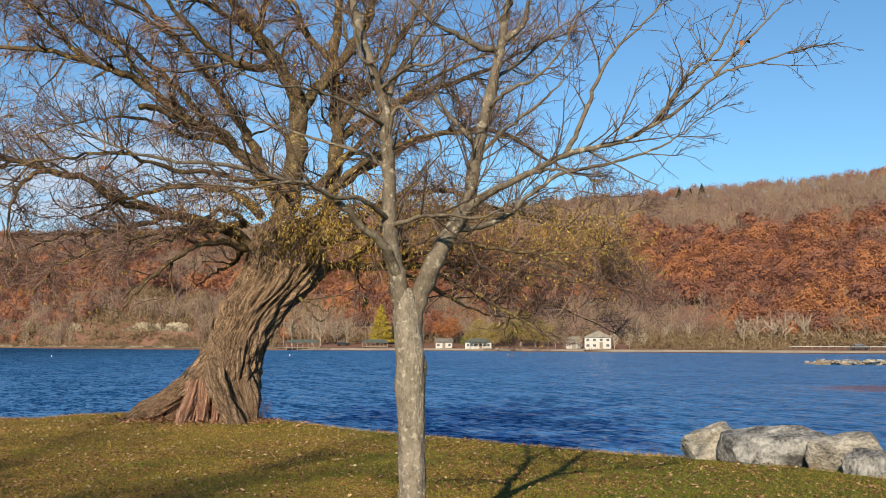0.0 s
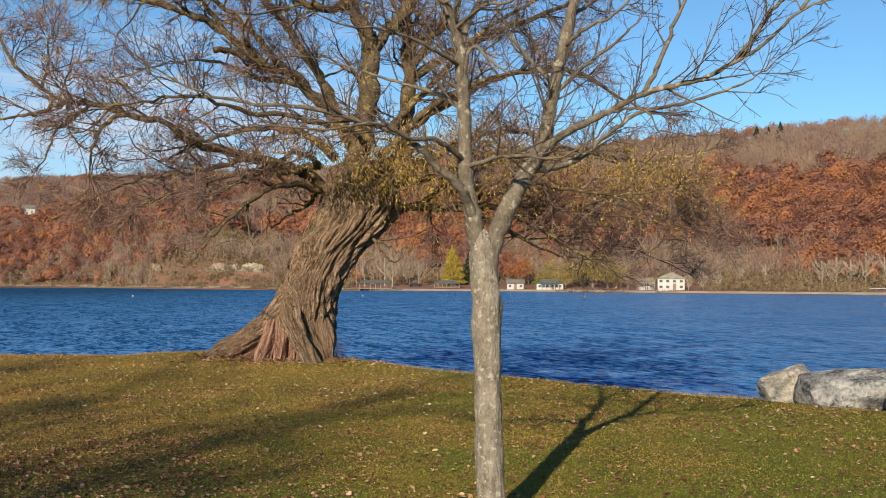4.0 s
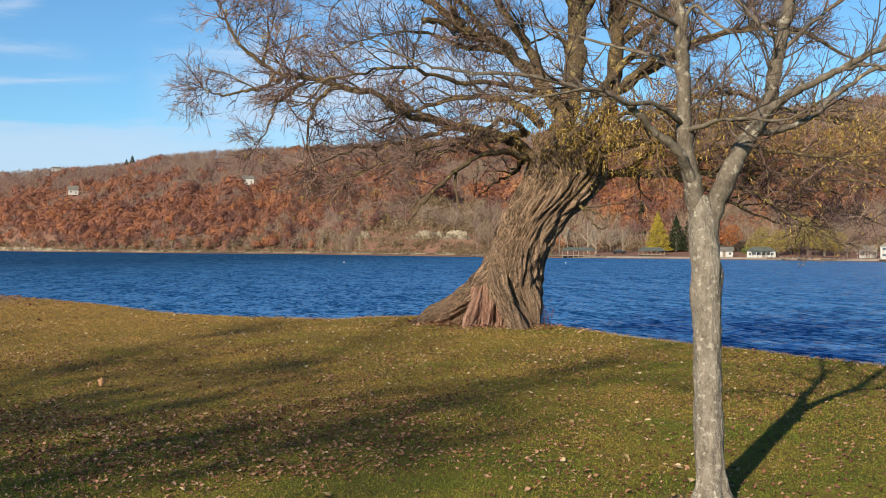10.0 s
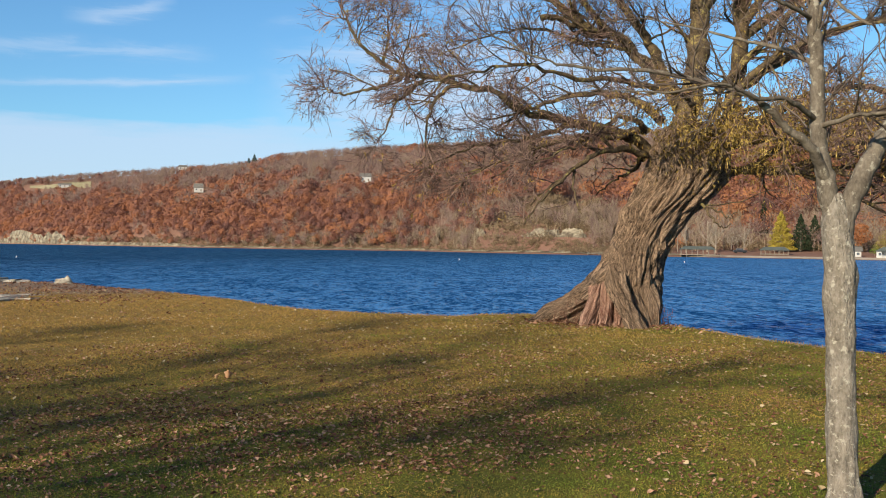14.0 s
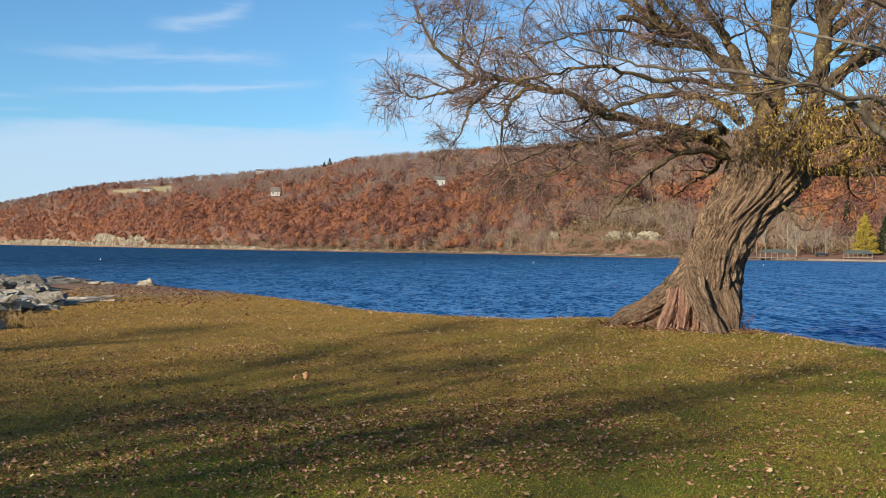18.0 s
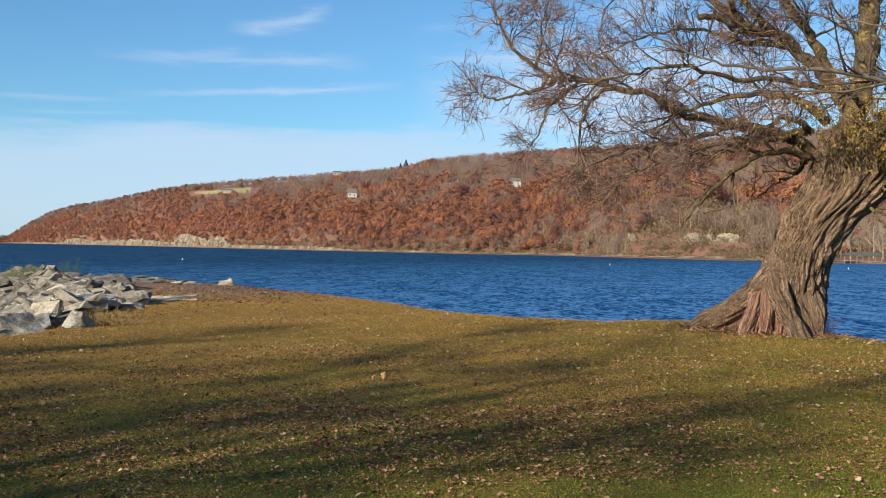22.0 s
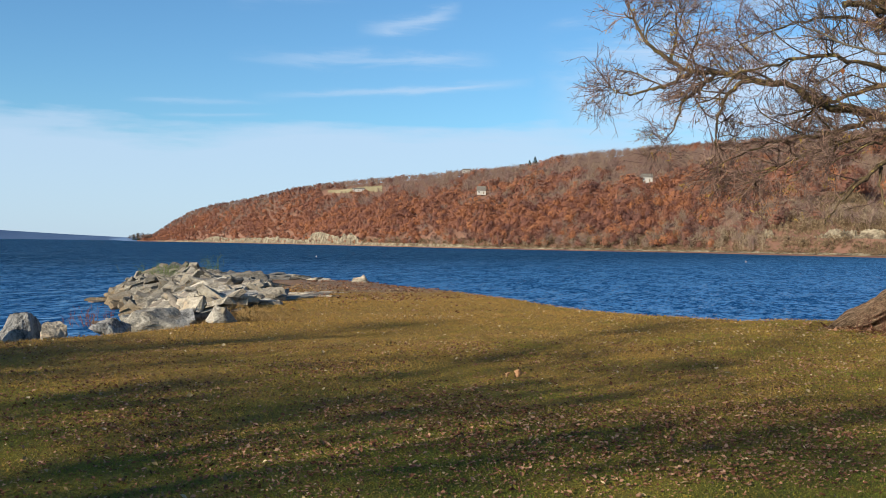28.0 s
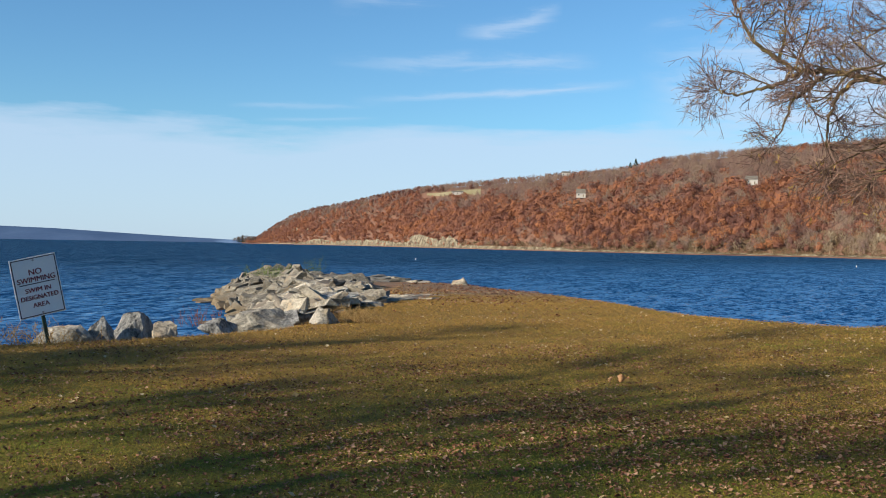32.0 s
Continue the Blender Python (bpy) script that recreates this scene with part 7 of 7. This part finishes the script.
def on_lawn(n, r0, r1, a0=-27.0, a1=69.0, power=1.0):
    az = a0 + (a1 - a0) * rng.random(n)
    d = np.sqrt(r0 * r0 + (r1 * r1 - r0 * r0) * rng.random(n) ** power)
    keep = d < by_bearing(EDGE, az) - 0.05
    az, d = az[keep], d[keep]
    x, y = -np.sin(np.radians(az)) * d, np.cos(np.radians(az)) * d
    z = 0.02 * np.sin(d * 0.9 + az * 0.2)
    return np.stack([x, y, z], 1), d


def grass(n, r0, r1, long, wide):
    """Blades, thick on the ground near by and thinning evenly with distance."""
    az = -27 + 96 * rng.random(n)
    d = r0 * (r1 / r0) ** rng.random(n)
    keep = (d < by_bearing(EDGE, az) - 0.05) & (np.hypot(-np.sin(np.radians(az)) * d + 24.3, np.cos(np.radians(az)) * d - 28.0) > 3.0 + 1.6 * rng.random(len(d))) & (np.hypot(-np.sin(np.radians(az)) * d + 29.5, np.cos(np.radians(az)) * d - 32.0) > 4.8 + 1.6 * rng.random(len(d))) & (np.hypot(-np.sin(np.radians(az)) * d + 0.15, np.cos(np.radians(az)) * d - 6.6) > 0.15 + 0.3 * rng.random(len(d)))
    az, d = az[keep], d[keep]
    p = np.stack([-np.sin(np.radians(az)) * d, np.cos(np.radians(az)) * d, 0.02 * np.sin(d * 0.9 + az * 0.2)], 1)
    dr = unit(rng.normal(size=p.shape) * np.array([0.9, 0.9, 0.25]) + np.array([0, 0, 0.7]))
    side = unit(np.cross(dr, rng.normal(size=p.shape)))
    k = (0.6 + 0.8 * rng.random(len(p)))[:, None]
    w = wide * (d / r0)[:, None] ** 0.9
    ln = long * (d / r0)[:, None] ** 0.45
    v = np.stack([p - side * w * k, p + side * w * k, p + dr * ln * k], 1).reshape(-1, 3)
    thing("grass", "short mown grass, green in the open and browning under the trees", "grass", kind="stuff", me=fast_mesh("grass", v, np.arange(len(v)).reshape(-1, 3), False), material="grass")


grass(620000, 5.6, 42.0, 0.015, 0.0018)


def fallen(name, p, size, material, label):
    """Curled leaves: two bent halves each, lying at random."""
    N = len(p)
    a = rng.random(N) * 6.283
    u = np.stack([np.cos(a), np.sin(a), 0.35 * rng.normal(size=N)], 1)
    u = unit(u)
    v = unit(np.cross(np.array([0, 0, 1.0]) + 0.35 * rng.normal(size=(N, 3)), u))
    up = np.cross(u, v)
    L = size * (0.55 + 1.2 * rng.random(N) ** 2)[:, None]
    W = L * (0.16 + 0.34 * rng.random(N))[:, None]
    curl = L * (0.12 + 0.25 * rng.random(N))[:, None]
    c = p + np.array([0, 0, 0.012])
    q = [c - u * L * 0.5 + up * curl * 0.4, c - u * L * 0.1 + v * W + up * curl, c + u * L * 0.22 + v * W * 0.8 + up * curl * 0.8, c + u * L * 0.5 + up * curl * 0.6,
         c + u * L * 0.22 - v * W * 0.8 + up * curl * 0.8, c - u * L * 0.1 - v * W + up * curl, c]
    vs = np.stack(q, 1).reshape(-1, 3)
    t = np.array([(0, 1, 6), (1, 2, 6), (2, 3, 6), (3, 4, 6), (4, 5, 6), (5, 0, 6)])
    f = (np.arange(N) * 7)[:, None, None] + t[None]
    thing(name, label, "leaves", kind="stuff", me=fast_mesh(name, vs, f.reshape(-1, 3), False), material=material)


def patchy(p, centres, base):
    w = np.full(len(p), base)
    for x, y, r, s in centres:
        w += s * np.exp(-((p[:, 0] - x) ** 2 + (p[:, 1] - y) ** 2) / (r * r))
    n = np.array([noise.noise(Vector((a * 0.7, b * 0.7, 9))) for a, b in p[:, :2]])
    return p[rng.random(len(p)) < w * np.clip(1 + 1.4 * n, 0.15, 2)]


LEAFY_SPOTS = ((-7.8, 5.4, 1.0, 0.3), (-8.6, 6.6, 1.2, 0.25), (-7.2, 8.4, 1.2, 0.2), (-3.5, 8.6, 0.9, 0.55), (-2.8, 7.6, 0.8, 0.55), (-3.7, 7.2, 1.0, 0.45), (-2.0, 7.9, 0.5, 0.5), (-5.2, 6.7, 1.0, 0.45), (-4.5, 6.1, 0.5, 0.5), (-6.3, 7.3, 1.2, 0.4), (-4.0, 8.5, 0.9, 0.5), (-3.0, 7.6, 0.8, 0.5), (-5.9, 5.5, 0.8, 0.35), (-6.2, 6.0, 1.0, 0.35), (-3.3, 7.5, 0.8, 0.5), (-5.7, 6.9, 1.2, 0.4), (-4.0, 9.2, 1.0, 0.35), (-3.1, 9.9, 0.8, 0.3))
p, _ = on_lawn(95000, 5.6, 17)
p = patchy(p, LEAFY_SPOTS, 0.20)
fallen("fallen_leaves", p, 0.030, "leaf_litter", "dry brown and tan leaves scattered over the lawn")
p, _ = on_lawn(150000, 5.6, 26, power=1.35)
p = patchy(p, LEAFY_SPOTS, 0.5) + np.array([0, 0, 0.011])
v, f = scraps(p, 0.021, 0.8, 2.0)
thing("leaf_crumbs", "crumbled bits of dead leaf among the grass", "leaves", kind="stuff", me=fast_mesh("leaf_crumbs", v, f, False), material="leaf_litter")
p, _ = on_lawn(52000, 5.6, 36)
p = patchy(p, ((-4.5, 20.5, 3.0, 0.6), (-10, 20, 5, 0.3), (-2, 17, 4, 0.2), (-22, 25, 4, 0.9)), 0.2)
fallen("fallen_willow_leaves", p, 0.040, "yellow_litter", "small yellow willow leaves strewn over the grass")
p, _ = on_lawn(30000, 24, 44, 34.0, 46.0)
p = patchy(p, ((-24.3, 28.0, 3.6, 0.26), (-29.5, 32.0, 4.2, 0.16), (-21, 24, 3, 0.18)), 0.02)
fallen("jetty_leaves", p, 0.06, "leaf_litter", "orange and brown leaves strewn over bare earth by the jetty")
# drift of dead leaves and stems about the willow's foot
a = rng.random(1100) * 6.283
r = 0.75 + np.abs(rng.normal(size=1100)) * 0.75
p = np.stack([-4.75 + np.cos(a) * r * 1.25, 21.3 + np.sin(a) * r, 0.01 + 0.03 * rng.random(1100)], 1)
fallen("leaf_drift", p[np.hypot(p[:, 0], p[:, 1]) < by_bearing(EDGE, np.degrees(np.arctan2(-p[:, 0], p[:, 1]))) - 0.2], 0.06, "leaf_litter", "drift of dead leaves about the willow's foot")


def stems(name, x, y, rx, ry, n, high, material, label, category, lean=0.25):
    p = np.stack([x + rng.normal(size=n) * rx, y + rng.normal(size=n) * ry, np.full(n, -0.02)], 1)
    d = unit(rng.normal(size=(n, 3)) * lean + np.array([0, 0, 1.0]))
    P = grow(p, d, high * (0.45 + 0.7 * rng.random(n)), 5, 0.0, 0.16)
    v1 = tubes(P, taper(np.full(n, 0.0045), np.full(n, 0.002), 5), 3)
    at, dr, _, _ = spawn(P, taper(np.full(n, 0.004), np.full(n, 0.002), 5), 4, 0.3, 1.0, 0.7, 0.2)
    P2 = grow(at, dr, high * 0.22 * (0.5 + rng.random(len(at))), 3, 0.05, 0.2)
    v2 = tubes(P2, taper(np.full(len(at), 0.003), np.full(len(at), 0.0015), 3), 3)
    v, f = joined([v1, v2])
    thing(name, label, category, kind="stuff", me=fast_mesh(name, v, f), material=material)


stems("red_stems", -4.95, 20.75, 0.4, 0.12, 60, 0.6, "red_stem", "dead red stems in the hollow of the willow's foot", "weeds")
stems("red_stems", -3.75, 21.4, 0.12, 0.2, 16, 0.5, "red_stem", "dead red stems beside the willow", "weeds")
stems("red_stems", -17.0, 11.3, 0.25, 0.25, 30, 0.36, "red_stem", "dead red stems among lake-edge boulders", "weeds")
stems("dead_weeds", -15.9, 14.25, 0.3, 0.25, 170, 0.36, "dry_grass", "rust-coloured dead weeds beside a pale boulder", "weeds", 0.5)
stems("dead_weeds", -16.0, 7.3, 0.7, 0.5, 120, 0.3, "dry_grass", "dead tan weeds at the lake edge by the sign", "weeds", 0.5)
stems("green_weeds", -40.0, 31.0, 0.9, 0.5, 120, 0.6, "green", "green weeds growing between jetty rocks", "weeds", 0.5)
stems("green_weeds", -36.0, 30.4, 0.2, 0.2, 30, 1.0, "green", "tall green weed on the jetty", "weeds", 0.2)
stems("dead_weeds", -26.5, 24.6, 2.2, 1.0, 160, 0.25, "dry_grass", "dead tan weeds between jetty slabs", "weeds", 0.5)


def edge_grass():
    """Longer uncut grass along the brink of the lawn."""
    n = 16000
    az = -27 + 95 * rng.random(n)
    d = by_bearing(EDGE, az) + rng.normal(size=n) * 0.10 - 0.02
    p = np.stack([-np.sin(np.radians(az)) * d, np.cos(np.radians(az)) * d, np.full(n, -0.09)], 1)
    dr = unit(rng.normal(size=p.shape) * np.array([0.5, 0.5, 0.15]) + np.array([0, 0, 1.0]))
    side = unit(np.cross(dr, rng.normal(size=p.shape)))
    L = (0.085 + 0.05 * rng.random(n) ** 2)[:, None]
    v = np.stack([p - side * 0.007, p + side * 0.007, p + dr * L], 1).reshape(-1, 3)
    thing("bank_grass", "longer dry grass along the brink of the bank", "grass", kind="stuff", me=fast_mesh("bank_grass", v, np.arange(len(v)).reshape(-1, 3), False), material="dry_grass")


edge_grass()


def curled_leaf(x, y, size, turn):
    """One big dead leaf standing curled on the grass."""
    bm = bmesh.new()
    rows = []
    for k in range(7):
        t = k / 6
        w = size * 0.42 * math.sin(math.pi * (0.08 + 0.88 * t)) * (1 + 0.25 * math.sin(k * 2.4))
        z = size * t
        rows.append([bm.verts.new((s * w, abs(s) * w * 0.8 - t * t * size * 0.25, z)) for s in (-1, -0.5, 0, 0.5, 1)])
    for ra, rb in zip(rows, rows[1:]):
        for c in range(4):
            bm.faces.new((ra[c], ra[c + 1], rb[c + 1], rb[c])).smooth = True
    me = bpy.data.meshes.new("curled_leaf")
    bm.to_mesh(me)
    bm.free()
    ob = thing("curled_leaf", "large curled tan dead leaf standing on the lawn", "leaf", pose(x, y, 0.0, 15, 10, turn), me=me, material="tan_leaf")
    md = ob.modifiers.new("thick", "SOLIDIFY")
    md.thickness = 0.002


curled_leaf(-7.0, 10.4, 0.115, 30)
curled_leaf(-7.08, 10.3, 0.08, 100)
